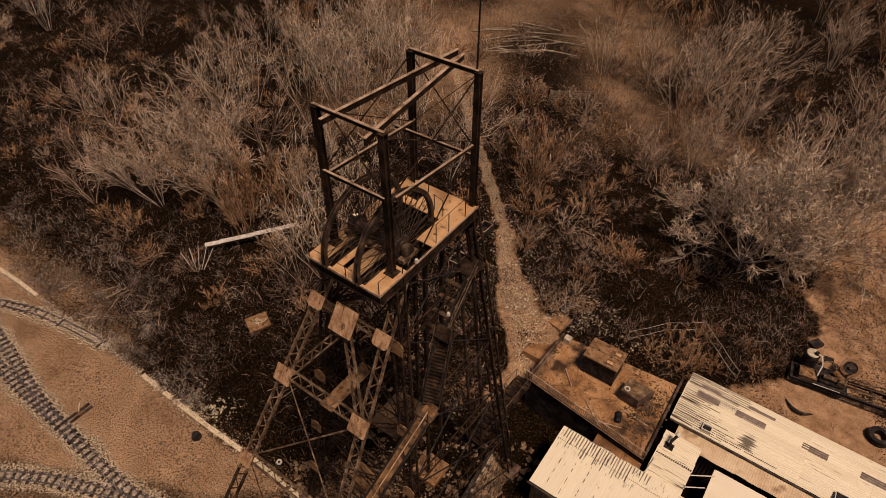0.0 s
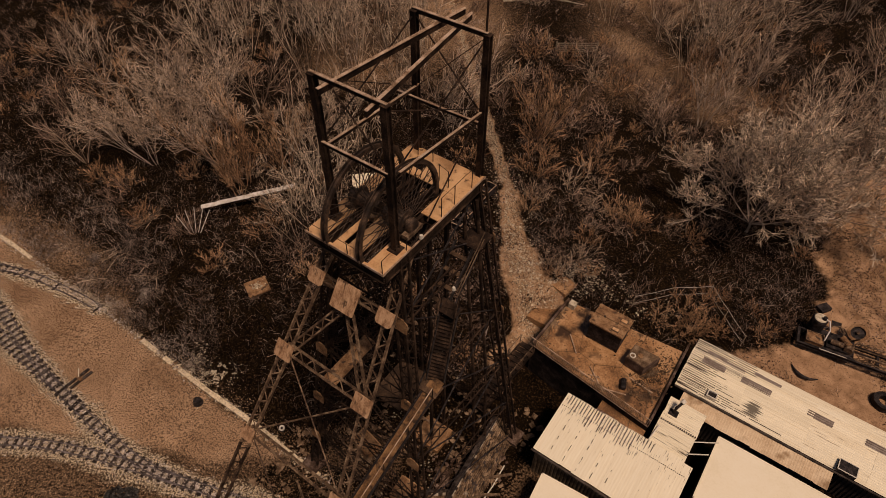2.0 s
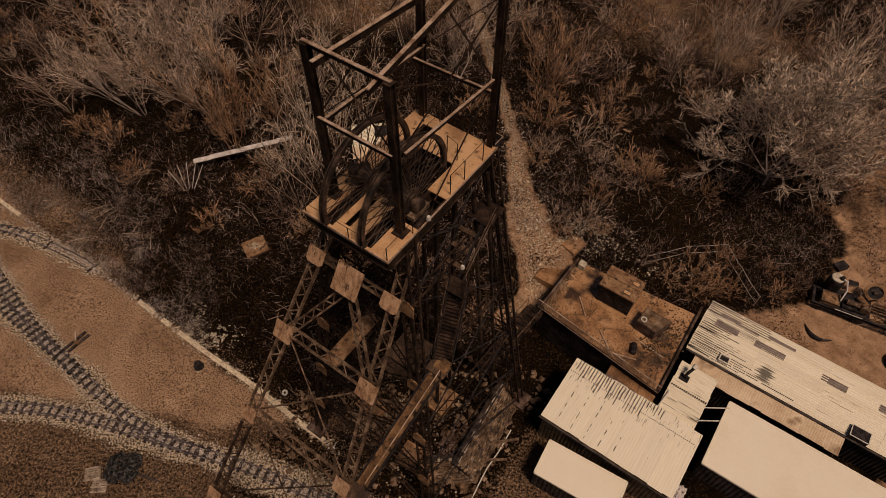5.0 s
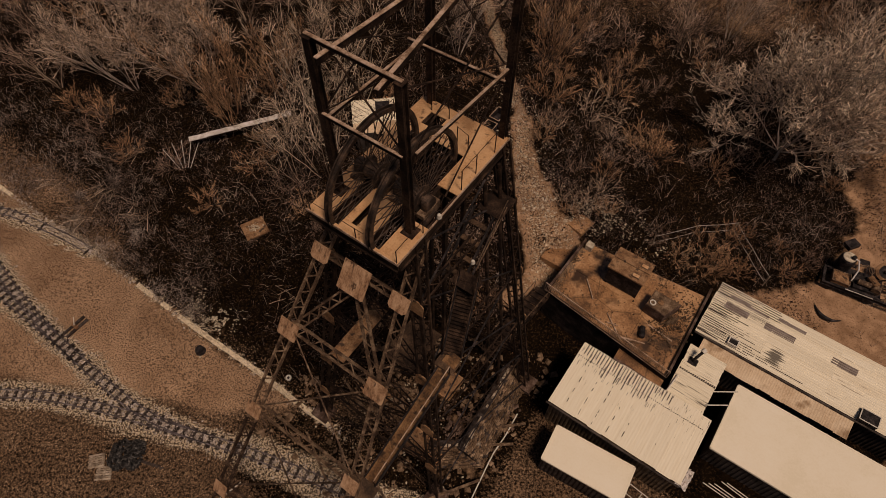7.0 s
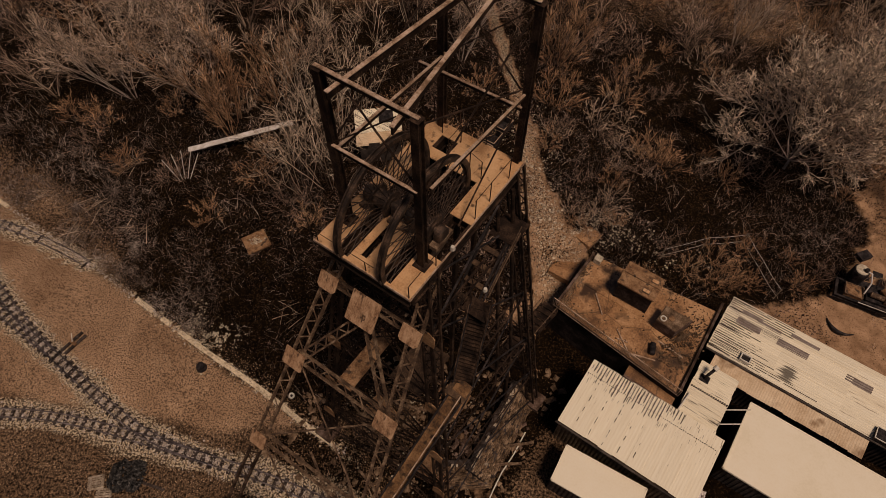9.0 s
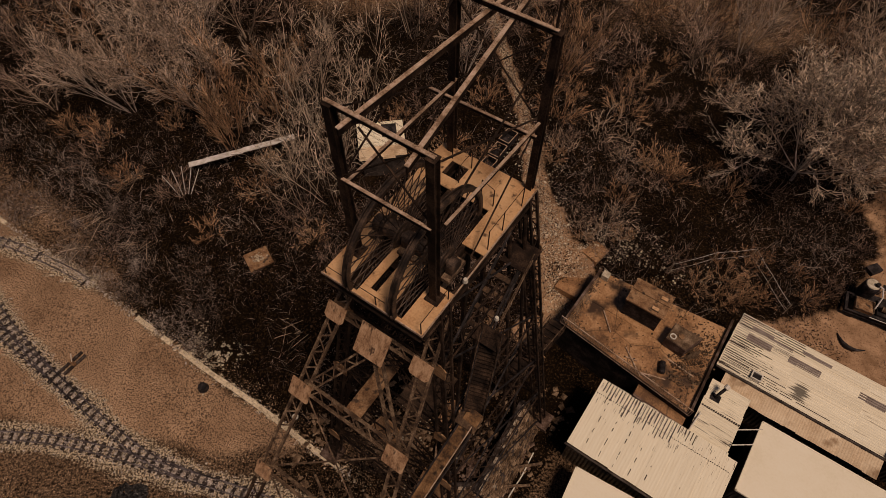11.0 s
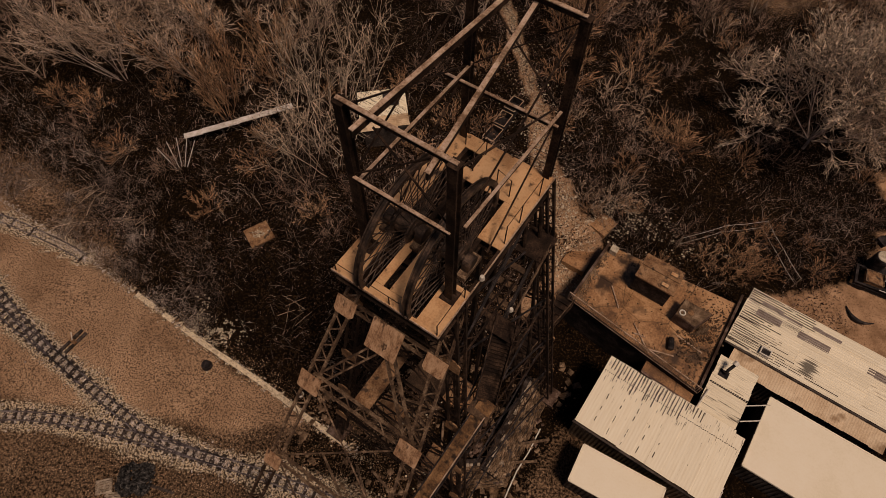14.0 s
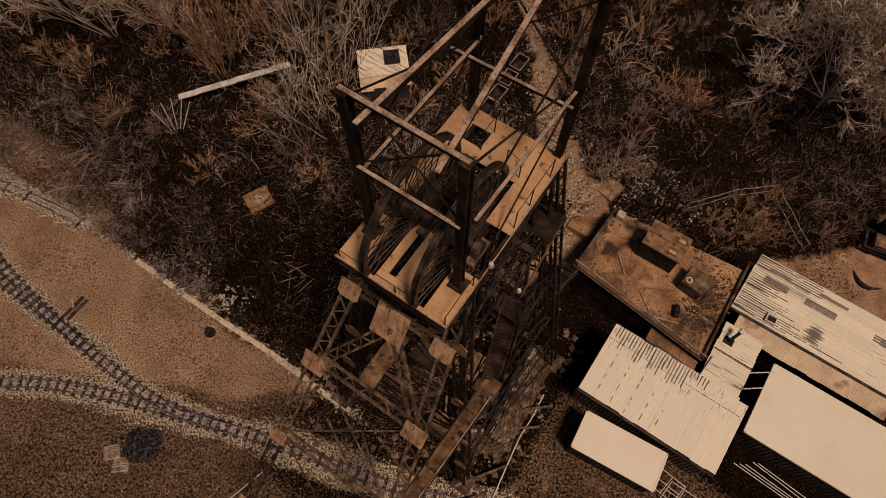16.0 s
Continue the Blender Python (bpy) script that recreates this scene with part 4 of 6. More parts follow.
# concrete kerb strip at the foot of the bank
kerb = new("kerb")
kerb.location = (-12, 20.9, 0)
tagged(kerb, "pale worn concrete kerb edging the grass below the scrub", "kerb", kind="structure")
BASES[kerb.name] = Matrix.Translation((12, -20.9, 0))
line = [p for p in spline([q for q in STRIP if q[0] > -30], 0.9)]
far = spline([(-46.5, 40.3), (-42.6, 38.35), (-38.9, 36.3)], 0.9)
for a, b in list(zip(line, line[1:])) + list(zip(far, far[1:])):
    if rng.random() < (0.45 if -38 < a.x < -21.5 else 0.0):
        continue
    za, zb = height(a.x, a.y), height(b.x, b.y)
    part("kerb_stone", Geo().bar(a + Vector((0, 0, za + 0.02)), a.lerp(b, 0.985) + Vector((0, 0, zb + 0.02 + rng.uniform(-0.01, 0.015))), rng.uniform(0.3, 0.36), 0.16), M_KERB, kerb)


# ---- sheds ----
def corrugated(x0, y0, x1, y1, z_at, along="y", pitch=0.2, depth=0.045, sag=0.0):
    """One corrugated sheet with ribs along x or y; z_at(x, y) is the roof plane."""
    g = Geo()
    lo, hi = (x0, x1) if along == "y" else (y0, y1)
    n = max(1, round((hi - lo) / pitch))
    st = (hi - lo) / n
    us, hs = [], []
    for i in range(n):
        for f, h in ((0.0, 0), (0.42, 0), (0.56, 1), (0.86, 1)):
            us.append(lo + (i + f) * st)
            hs.append(h * depth)
    us.append(hi)
    hs.append(0)
    ends = (y0, y1) if along == "y" else (x0, x1)
    rows = []
    for e in ends:
        for th in (0.0, -0.012):
            for u, h in zip(us, hs):
                x, y = (u, e) if along == "y" else (e, u)
                rows.append((x, y, z_at(x, y) + h + th))
    m = len(us)
    f = []
    for k in range(m - 1):
        f += [(k, k + 1, 2 * m + k + 1, 2 * m + k), (m + k + 1, m + k, 3 * m + k, 3 * m + k + 1), (k + 1, k, m + k, m + k + 1), (2 * m + k, 2 * m + k + 1, 3 * m + k + 1, 3 * m + k)]
    f += [(0, 2 * m, 3 * m, m), (m - 1, 2 * m - 1, 4 * m - 1, 3 * m - 1)]
    return g.add(rows, f)


def ribbed_wall(a, b, z0, z1, pitch=0.24, depth=0.05):
    """An upright corrugated wall sheet from a to b."""
    g = Geo()
    a, b = Vector((*a, 0)), Vector((*b, 0))
    d = b - a
    n = max(2, round(d.length / pitch))
    s = Vector((d.y, -d.x, 0)).normalized()
    v = []
    for i in range(n):
        for f, h in ((0, 0), (0.4, 0), (0.5, 1), (0.9, 1)):
            p = a + d * ((i + f) / n) + s * (h * depth)
            v += [(p.x, p.y, z0), (p.x, p.y, z1), (p.x - s.x * 0.1, p.y - s.y * 0.1, z0), (p.x - s.x * 0.1, p.y - s.y * 0.1, z1)]
    m = len(v) // 4
    f = []
    for k in range(m - 1):
        i, j = 4 * k, 4 * k + 4
        f += [(i, j, j + 1, i + 1), (i + 3, j + 3, j + 2, i + 2), (i + 1, j + 1, j + 3, i + 3), (i, i + 2, j + 2, j)]
    f += [(0, 1, 3, 2), (4 * m - 4, 4 * m - 2, 4 * m - 1, 4 * m - 3)]
    return g.add(v, f)


def sheets(shed, x0, y0, x1, y1, z_at, along, mat, width=1.0, pitch=0.2, seed=1, name="roof_sheet", skip=(), depth=0.036):
    rng = random.Random(seed)
    lo, hi = (x0, x1) if along == "y" else (y0, y1)
    n = max(1, round((hi - lo) / width))
    for i in range(n):
        if i in skip:
            continue
        a, b = lo + (hi - lo) * i / n, lo + (hi - lo) * (i + 1) / n
        lift = 0.012 * (i % 2) + rng.uniform(0, 0.012)
        e = rng.uniform(-0.03, 0.04)
        f = (lambda x, y, l=lift: z_at(x, y) + l)
        gg = corrugated(a - 0.02, y0 - e, b + 0.02, y1 + e, f, along, pitch, depth) if along == "y" else corrugated(x0 - e, a - 0.02, x1 + e, b + 0.02, f, along, pitch, depth)
        part(name, gg, mat, shed)


# shed with the white ribbed roof beside the tower
zA = lambda x, y: 3.46 + (y - 3.0) * 0.05
shed = thing("corrugated_shed", (11.7, 5.4, 0), "low shed with a stained white corrugated sheet roof", "shed")
for a, b in (((7.55, 3.25), (15.9, 3.25)), ((15.9, 3.25), (15.9, 7.6)), ((15.9, 7.6), (7.55, 7.6)), ((7.55, 7.6), (7.55, 3.25))):
    part("wall", ribbed_wall(a, b, -0.4, 3.42), M_RIBWALL, shed)
sheets(shed, 7.4, 3.02, 15.5, 7.72, zA, "y", M_ROOF, 0.9, 0.2, 3, depth=0.004)
sheets(shed, 15.5, 3.02, 16.1, 7.6, zA, "y", M_ROOF, 0.6, 0.2, 4, depth=0.004)
g = Geo()
for i in range(64):
    x = 7.5 + i * 0.133
    y = 6.72
    g.tube([(x, y, zA(x, y) + 0.02), (x, y, zA(x, y) + 0.075)], 0.026, 5)
tagged(part("fixing_screw", g, M_WALL, shed), kind="stuff")
part("gutter", Geo().tube([(7.3, 2.93, 3.36), (16.1, 2.93, 3.34)], 0.07, 8), M_WALL, shed)

# dark strips painting rib shade and stain at the eaves; stain dashes along laps
rng = random.Random(31)
g = Geo()
for i in range(30):
    x = 7.75 + i * 0.2 + rng.uniform(-0.02, 0.02)
    l = rng.uniform(0.6, 1.6) * (1.0 if i < 24 else 0.6)
    a = 7.72 - rng.uniform(0, 0.06)
    g.bar((x, a, zA(x, a) + 0.024), (x, a - l, zA(x, a - l) + 0.024), rng.uniform(0.035, 0.065), 0.012)
tagged(part("rib_end", g, M_WALL, shed, "thin dark strips painting rib shade and stain on the roof sheet"), kind="stuff")
g = Geo()
for x, y0, y1 in ((8.35, 3.6, 7.4), (9.3, 3.3, 7.2), (10.25, 3.2, 6.6), (11.2, 3.3, 5.6), (12.1, 3.6, 4.8)):
    y = y0
    while y < y1:
        l = rng.uniform(0.08, 0.5)
        g.bar((x + rng.uniform(-0.015, 0.015), y, zA(x, y) + 0.026), (x, y + l, zA(x, y + l) + 0.026), rng.uniform(0.025, 0.05), 0.012)
        y += l + rng.uniform(0.1, 0.6)
tagged(part("lap_seam", g, M_WALL, shed, "dark stain dashes along the sheet laps"), kind="stuff")

# link roof between shed and store
zL = lambda x, y: 2.86 - (x - 13.1) * 0.03
link = thing("link_shed", (14.4, 10.2, 0), "small link building with white ribbed roof and a bent flue", "shed")
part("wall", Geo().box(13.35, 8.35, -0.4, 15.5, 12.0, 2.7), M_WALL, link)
sheets(link, 13.15, 7.85, 15.6, 10.05, lambda x, y: zL(x, y) + 0.12, "x", M_ROOFL, 0.74, 0.2, 5, depth=0.02)
sheets(link, 13.15, 10.1, 15.65, 12.15, zL, "x", M_ROOFL, 0.7, 0.2, 6, depth=0.02)
g = Geo()
for i in range(17):
    g.box(13.2 + i * 0.145, 10.02, 2.9, 13.28 + i * 0.145, 10.12, 3.06)
part("ridge_comb", g, M_WALL, link, "dark notched ridge filler")
part("flue", Geo().tube([(13.75, 11.0, 2.8), (13.75, 11.0, 3.5), (13.95, 11.5, 3.75)], 0.1, 10), M_BLACK, link)
part("flue_cowl", Geo().tube([(13.92, 11.45, 3.72), (14.0, 11.7, 3.82)], [0.16, 0.16], 10), M_PAINT, link)
part("flashing", Geo().box(13.45, 10.75, 2.87, 14.05, 11.25, 2.93), M_BLACK, link)
part("downpipe", Geo().tube([(13.12, 7.9, 3.1), (13.3, 9.4, 3.15), (13.35, 9.42, 2.4)], 0.05, 8), M_PAINT, link, "white plastic downpipe")

# long store with rooflights, and its lean-to
zB = lambda x, y: 2.75 + (y - 13.4) * 0.225
store = thing("long_store", (20.5, 15.2, 0), "long store with patched white sheet roof and dirty rooflights", "shed")
for a, b in (((13.15, 13.5), (29.3, 13.5)), ((29.3, 13.5), (29.3, 17.2)), ((29.3, 17.2), (13.15, 17.2)), ((13.15, 17.2), (13.15, 13.5))):
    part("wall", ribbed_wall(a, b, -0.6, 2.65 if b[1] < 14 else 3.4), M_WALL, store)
for i, (xa, xb) in enumerate(((13.0, 17.2), (17.1, 21.4), (21.3, 25.5), (25.4, 29.5))):
    sheets(store, xa, 13.35, xb, 17.3, lambda x, y, k=i: zB(x, y) + 0.01 * (k % 2), "x", M_ROOFX if i < 2 else M_ROOFC, 0.8, 0.16, 20 + i, depth=0.02)
for xa, ya, xb, yb in ((13.85, 15.75, 15.45, 16.2), (16.6, 15.75, 18.6, 16.2), (13.9, 16.55, 15.3, 16.8), (15.0, 16.5, 16.6, 16.65), (21.0, 15.8, 22.6, 16.25), (17.2, 16.7, 19.0, 16.9), (24.6, 15.8, 26.2, 16.25)):
    part("rooflight", corrugated(xa, ya, xb, yb, lambda x, y: zB(x, y) + 0.05, "x", 0.16, 0.04), M_SKYL, store, "dirty brown translucent rooflight")
rng = random.Random(32)
# flat dark bars laid on the ribs stand in for their shade and staining
g = Geo()
for i in range(25):
    y = 13.5 + i * 0.155
    reach = 2.2 + 2.4 * abs(i - 11) / 12
    if i in (1, 2):
        reach = 7.5
    x = 13.02 + rng.uniform(0, 0.1)
    end = x + reach * rng.uniform(0.7, 1.15)
    while x < end:
        l = rng.uniform(0.8, 3.0)
        g.bar((x, y, zB(x, y) + 0.036), (min(x + l, end), y, zB(x, y) + 0.036), rng.uniform(0.035, 0.055), 0.012)
        x += l + rng.uniform(0.05, 0.25)
tagged(part("rib_valley", g, M_WALL, store, "thin dark strips painting rib shade and stain along the store roof"), kind="stuff")
hatch = part("hatch_frame", Geo().box(15.05, 13.55, 2.8, 15.72, 13.62, 3.05).box(15.05, 14.0, 2.85, 15.72, 14.07, 3.1).box(15.05, 13.62, 2.8, 15.12, 14.0, 3.08).box(15.65, 13.62, 2.8, 15.72, 14.0, 3.08), M_PAINT, store)
part("hatch_pane", Geo().box(15.12, 13.62, 2.86, 15.65, 14.0, 2.99), M_BLACK, hatch)
box = part("vent_box", Geo().box(23.6, 13.3, 2.5, 24.7, 14.1, 3.12), M_BLACK, store, "black roof vent box with pale edging")
for a, b in (((23.6, 13.3), (24.7, 13.3)), ((24.7, 13.3), (24.7, 14.1)), ((24.7, 14.1), (23.6, 14.1)), ((23.6, 14.1), (23.6, 13.3))):
    part("edging", Geo().bar((*a, 3.13), (*b, 3.13), 0.05, 0.05), M_PAINT, box)
part("gutter", Geo().tube([(13.0, 13.28, 2.66), (29.5, 13.28, 2.62)], 0.07, 8), M_WALL, store)
zN = lambda x, y: 2.3 + (y - 12.0) * 0.17
lean = thing("lean_to", (19.5, 12.8, 0), "lean-to with rust-stained corrugated roof against the long store", "shed")
for a, b in (((15.75, 12.2), (23.4, 12.2)), ((23.4, 12.2), (23.4, 13.4)), ((14.0, 13.4), (15.75, 12.2))):
    part("wall", ribbed_wall(a, b, -0.5, 2.26), M_WALL, lean)
sheets(lean, 15.6, 12.0, 23.6, 13.6, zN, "y", M_ROOFB, 0.8, 0.16, 9, depth=0.010)
sheets(lean, 13.75, 12.25, 15.58, 13.6, zN, "y", M_ROOFB, 0.9, 0.16, 10, depth=0.010)

# flat-roofed cabins
def cabin(x0, y0, x1, y1, top, label, turn=0.0, base_z=-0.3):
    cx, cy = (x0 + x1) / 2, (y0 + y1) / 2
    c = thing("site_cabin", (cx, cy, base_z), label, "cabin", "site cabins", turn=turn)
    BASES[c.name] = Matrix.Translation((-cx, -cy, -base_z))
    for a, b in (((x0 + 0.06, y0 + 0.06), (x1 - 0.06, y0 + 0.06)), ((x1 - 0.06, y0 + 0.06), (x1 - 0.06, y1 - 0.06)), ((x1 - 0.06, y1 - 0.06), (x0 + 0.06, y1 - 0.06)), ((x0 + 0.06, y1 - 0.06), (x0 + 0.06, y0 + 0.06))):
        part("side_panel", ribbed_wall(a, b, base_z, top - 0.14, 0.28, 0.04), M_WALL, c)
    part("roof", Geo().box(x0 + 0.05, y0 + 0.05, top - 0.1, x1 - 0.05, y1 - 0.05, top - 0.02), M_WHITE, c)
    for a, b in (((x0, y0), (x1, y0)), ((x1, y0), (x1, y1)), ((x1, y1), (x0, y1)), ((x0, y1), (x0, y0))):
        part("top_rail", Geo().bar((*a, top - 0.08), (*b, top - 0.08), 0.1, 0.16), M_WHITE, c)
    return c


cabin(8.68, 0.3, 13.8, 2.62, 2.4, "small white flat-roofed steel site cabin", 5.2)
cabin(16.93, 6.75, 27.4, 11.65, 2.2, "long white flat-roofed cabin with a smooth roof", 0.4)

for x, y, x1, y1, z in ((15.6, 9.9, 17.0, 11.0, 2.7), (15.6, 8.6, 16.7, 9.5, 3.2)):
    pp = thing("overflow_pipe", (x, y, 2.2), "thin pale pipe spanning the gap between two roofs", "pipe", "pipes")
    part("pipe", Geo().tube([(x, y, z), (x1, y1, z - 0.3)], 0.04, 6), M_PAINT, pp)

# poles stacked beside the long cabin
rng = random.Random(8)
for i in range(5):
    p = to_world(17.8 + 0.3 * i, 5.4 + 0.17 * i + rng.uniform(-0.1, 0.1))
    q = to_world(22.5 + 0.4 * i, 5.0 + 0.17 * i + rng.uniform(-0.1, 0.1))
    pole = thing("scaffold_pole", (p.x, p.y, 0), "pale scaffold pole lying beside the long cabin", "pole", "scaffold poles", at=Matrix.Identity(4))
    part("tube", Geo().tube([(p.x, p.y, height(p.x, p.y) + 0.12 + 0.05 * i), (q.x, q.y, height(q.x, q.y) + 0.14 + 0.05 * i)], 0.035, 6), M_PAINT, pole)
for i in range(2):
    fr = thing("mesh_panel", (14.4 + i * 0.9, 2.2 - i * 0.5, 0), "bent metal mesh fence panel leaning by the shed", "fence panel", "fence panels", turn=-6 + 5 * i)
    BASES[fr.name] = Matrix.Translation((-14.4 - i * 0.9, -2.2 + i * 0.5, 0))
    x0, y0 = 14.0 + i * 0.9, 1.2 - i * 0.3
    for k in range(3):
        part("bar", Geo().tube([(x0, y0 + 0.55 * k, 0.3 + 0.3 * k), (x0 + 1.7, y0 + 0.55 * k, 0.35 + 0.3 * k)], 0.03, 5), M_PAINT, fr)
    for k in range(3):
        part("upright", Geo().tube([(x0 + 0.85 * k, y0, 0.3), (x0 + 0.85 * k, y0 + 1.1, 0.9)], 0.03, 5), M_PAINT, fr)

# ---- raised yard ----
YZ = 3.4
def quad_block(pts, z0, z1):
    g = Geo()
    n = len(pts)
    g.add([(*p, z0) for p in pts] + [(*p, z1) for p in pts], [tuple(range(n - 1, -1, -1)), tuple(range(n, 2 * n))] + [(i, (i + 1) % n, n + (i + 1) % n, n + i) for i in range(n)])
    return g


yard = thing("raised_yard", (8, 12, 0), "raised muddy concrete yard behind a dark retaining wall", "yard", kind="structure")
rng = random.Random(12)
edge = [(3.35, 9.85), (12.75, 8.75), (12.6, 15.8), (8.5, 15.35), (3.6, 15.0)]
# wall shade is painted in by the near-black brick colour
part("retaining_wall", quad_block(edge, -0.6, YZ - 0.12), M_SHADEBRICK, yard)
# slabs, each tilted a little
def yard_at(u, v):
    a = lerp3((3.4, 9.9, 0), (12.7, 8.8, 0), u)
    b = lerp3((3.65, 14.95, 0), (12.55, 15.7, 0), u)
    return lerp3(a, b, v)


for i in range(3):
    for j in range(2):
        u0, u1, v0, v1 = i / 3 + 0.001, (i + 1) / 3 - 0.001, j / 2 + 0.0015, (j + 1) / 2 - 0.0015
        z = YZ + rng.uniform(-0.01, 0.01)
        part("slab", quad_block([yard_at(u0, v0)[:2], yard_at(u1, v0)[:2], yard_at(u1, v1)[:2], yard_at(u0, v1)[:2]], YZ - 0.12, z), M_CONC, yard)
for a, b in (((12.72, 8.8), (12.6, 16.4)), ((3.4, 9.9), (3.6, 15.0))):
    part("parapet", Geo().bar((*a, YZ + 0.12), (*b, YZ + 0.12), 0.16, 0.3), M_BRICK, yard)
part("ledge", quad_block([(9.4, 8.22), (12.75, 7.98), (12.75, 8.75), (9.4, 9.15)], -0.5, 2.75), M_CONC, yard, "muddy ledge below the railing")
part("kerb", Geo().bar((9.4, 8.24, 2.84), (12.8, 8.0, 2.84), 0.16, 0.2), M_BRICK, yard)

rail = thing("yard_railing", (8, 9.3, YZ), "rusty close-barred railing along the yard edge", "railing")
a, b = Vector((3.2, 9.75, YZ)), Vector((12.75, 8.62, YZ))
for k, r in ((0.12, 0.03), (0.98, 0.035)):
    part("rail", Geo().tube([a + Vector((0, 0, k)), b + Vector((0, 0, k))], r, 6), M_BEAM, rail)
for i in range(76):
    p = a.lerp(b, i / 75)
    part("bar", Geo().bar(p + Vector((0, 0, 0.1)), p + Vector((0, 0, 1.0)), 0.03, 0.03, (0, 1, 0)), M_BEAM, rail)
steps = thing("yard_steps", (2.6, 7.4, 0), "narrow railed steps from the yard down to the tower foot", "steps")
for i in range(14):
    t = i / 13
    x, y, z = 3.1 - 1.0 * t, 9.6 - 4.8 * t, 3.2 - 2.6 * t
    part("tread", Geo().box(x - 0.55, y - 0.2, z - 0.08, x + 0.55, y + 0.2, z), M_POST, steps)
for k in (-0.6, 0.6):
    part("handrail", Geo().tube([(3.1 + k, 9.6, 4.2), (2.1 + k, 4.8, 1.6)], 0.03, 6), M_STEEL, steps)
    part("stringer", Geo().bar((3.1 + k, 9.6, 3.05), (2.1 + k, 4.8, 0.4), 0.06, 0.3), M_POST, steps)
    for i in range(5):
        t = i / 4
        x, y, z = 3.1 - t + k, 9.6 - 4.8 * t, 3.2 - 2.6 * t
        part("post", Geo().tube([(x, y, z - 0.1), (x, y, z + 1.0)], 0.028, 5), M_STEEL, steps)

box = thing("steel_tank_box", (7.4, 13.6, YZ), "rusty steel store box with two roof panels on the yard", "store box")
# body coloured black to paint in its shaded sides
part("body", Geo().box(6.2, 12.75, YZ + 0.12, 8.6, 14.45, 5.3), M_BLACK, box)
for y0, y1, z in ((12.62, 13.6, 5.42), (13.64, 14.55, 5.43)):
    part("roof_panel", Geo().box(6.1, y0, 5.3, 8.7, y1, z), M_RUST, box)
for x0, y0, x1, y1 in ((7.7, 12.85, 8.25, 13.2), (7.9, 13.85, 8.45, 14.2)):
    lid = part("lid_frame", Geo().box(x0, y0, 5.42, x1, y1, 5.47), M_STEEL, box)
    part("lid", Geo().box(x0 + 0.06, y0 + 0.06, 5.47, x1 - 0.06, y1 - 0.06, 5.49), M_DECK, lid)
for x in (6.3, 8.5):
    for y in (12.85, 14.35):
        part("foot", Geo().box(x - 0.1, y - 0.1, YZ - 0.02, x + 0.1, y + 0.1, YZ + 0.14), M_BLACK, box)
bed = thing("machine_bed", (10.2, 13.0, YZ), "crumbling brick machine bed with an iron ring and lid on top", "machine bed")
part("block", quad_block([(9.4, 12.15), (10.8, 12.0), (11.4, 13.45), (9.5, 13.5)], YZ - 0.05, 4.4), M_BRICK, bed)
part("capping", quad_block([(9.43, 12.19), (10.76, 12.05), (11.3, 13.4), (9.54, 13.45)], 4.4, 4.46), M_OLDBRICK, bed)
part("iron_ring", Geo().ring((9.75, 12.45, 4.5), (0, 0, 1), 0.14, 0.21, 0.04, 18), M_PAINT, bed)
part("round_lid", Geo().tube([(10.2, 12.75, 4.44), (10.2, 12.75, 4.52)], 0.19, 16), M_RUST, bed)
motor = thing("old_motor", (10.1, 10.6, YZ), "rusty old motor casing on the yard floor", "motor", turn=20)
BASES[motor.name] = Matrix.Translation((-10.1, -10.6, -YZ))
part("casing", Geo().tube([(10.1, 10.2, YZ + 0.2), (10.1, 10.25, YZ + 0.2), (10.1, 10.95, YZ + 0.2), (10.1, 11.0, YZ + 0.2)], [0.16, 0.2, 0.2, 0.16], 12), M_BLACK, motor)
part("bed_plate", Geo().box(9.9, 10.2, YZ, 10.3, 11.0, YZ + 0.06), M_RUST, motor)
for i, (a, b) in enumerate((((7.6, 10.6), (9.2, 9.3)), ((7.9, 10.0), (8.6, 10.15)), ((5.2, 12.2), (6.3, 11.0)), ((9.0, 9.5), (10.6, 10.0)), ((10.2, 11.4), (12.0, 11.2)))):
    bar = thing("scrap_pipe", (*a, YZ), "pale rusty length of pipe lying on the yard", "pipe", "scrap pipes")
    part("pipe", Geo().tube([(*a, YZ + 0.06), (*lerp3((*a, 0), (*b, 0), 0.5)[:2], YZ + 0.08), (*b, YZ + 0.06)], 0.05, 6), M_BEAM, bar)
crate = thing("stone_trough", (4.1, 14.6, YZ), "small pale block trough at the yard corner", "trough")
part("block", Geo().box(3.85, 14.35, YZ - 0.02, 4.35, 14.85, YZ + 0.5), M_STONE, crate)
rng = random.Random(21)
g = Geo()
for _ in range(1500):
    u, v = rng.random(), rng.random()
    if not (v > 0.86 or u > 0.86 or rng.random() < 0.12):
        continue
    p = to_world(*yard_at(u, v)[:2])
    g.stone((p.x, p.y, YZ + 0.02), rng.uniform(0.02, 0.08), rng)
for _ in range(700):
    a, r = rng.uniform(0, 6.28), rng.uniform(0, 1.5)
    p = to_world(11.4 + r * math.cos(a), 12.4 + r * 1.6 * math.sin(a))
    g.stone((p.x, p.y, YZ + 0.1 + 0.3 * max(0, 1 - r)), rng.uniform(0.03, 0.085), rng)
solid("rubble", g, M_OLDBRICK, "scattered brick rubble over the yard edge", "rubble", "stuff")


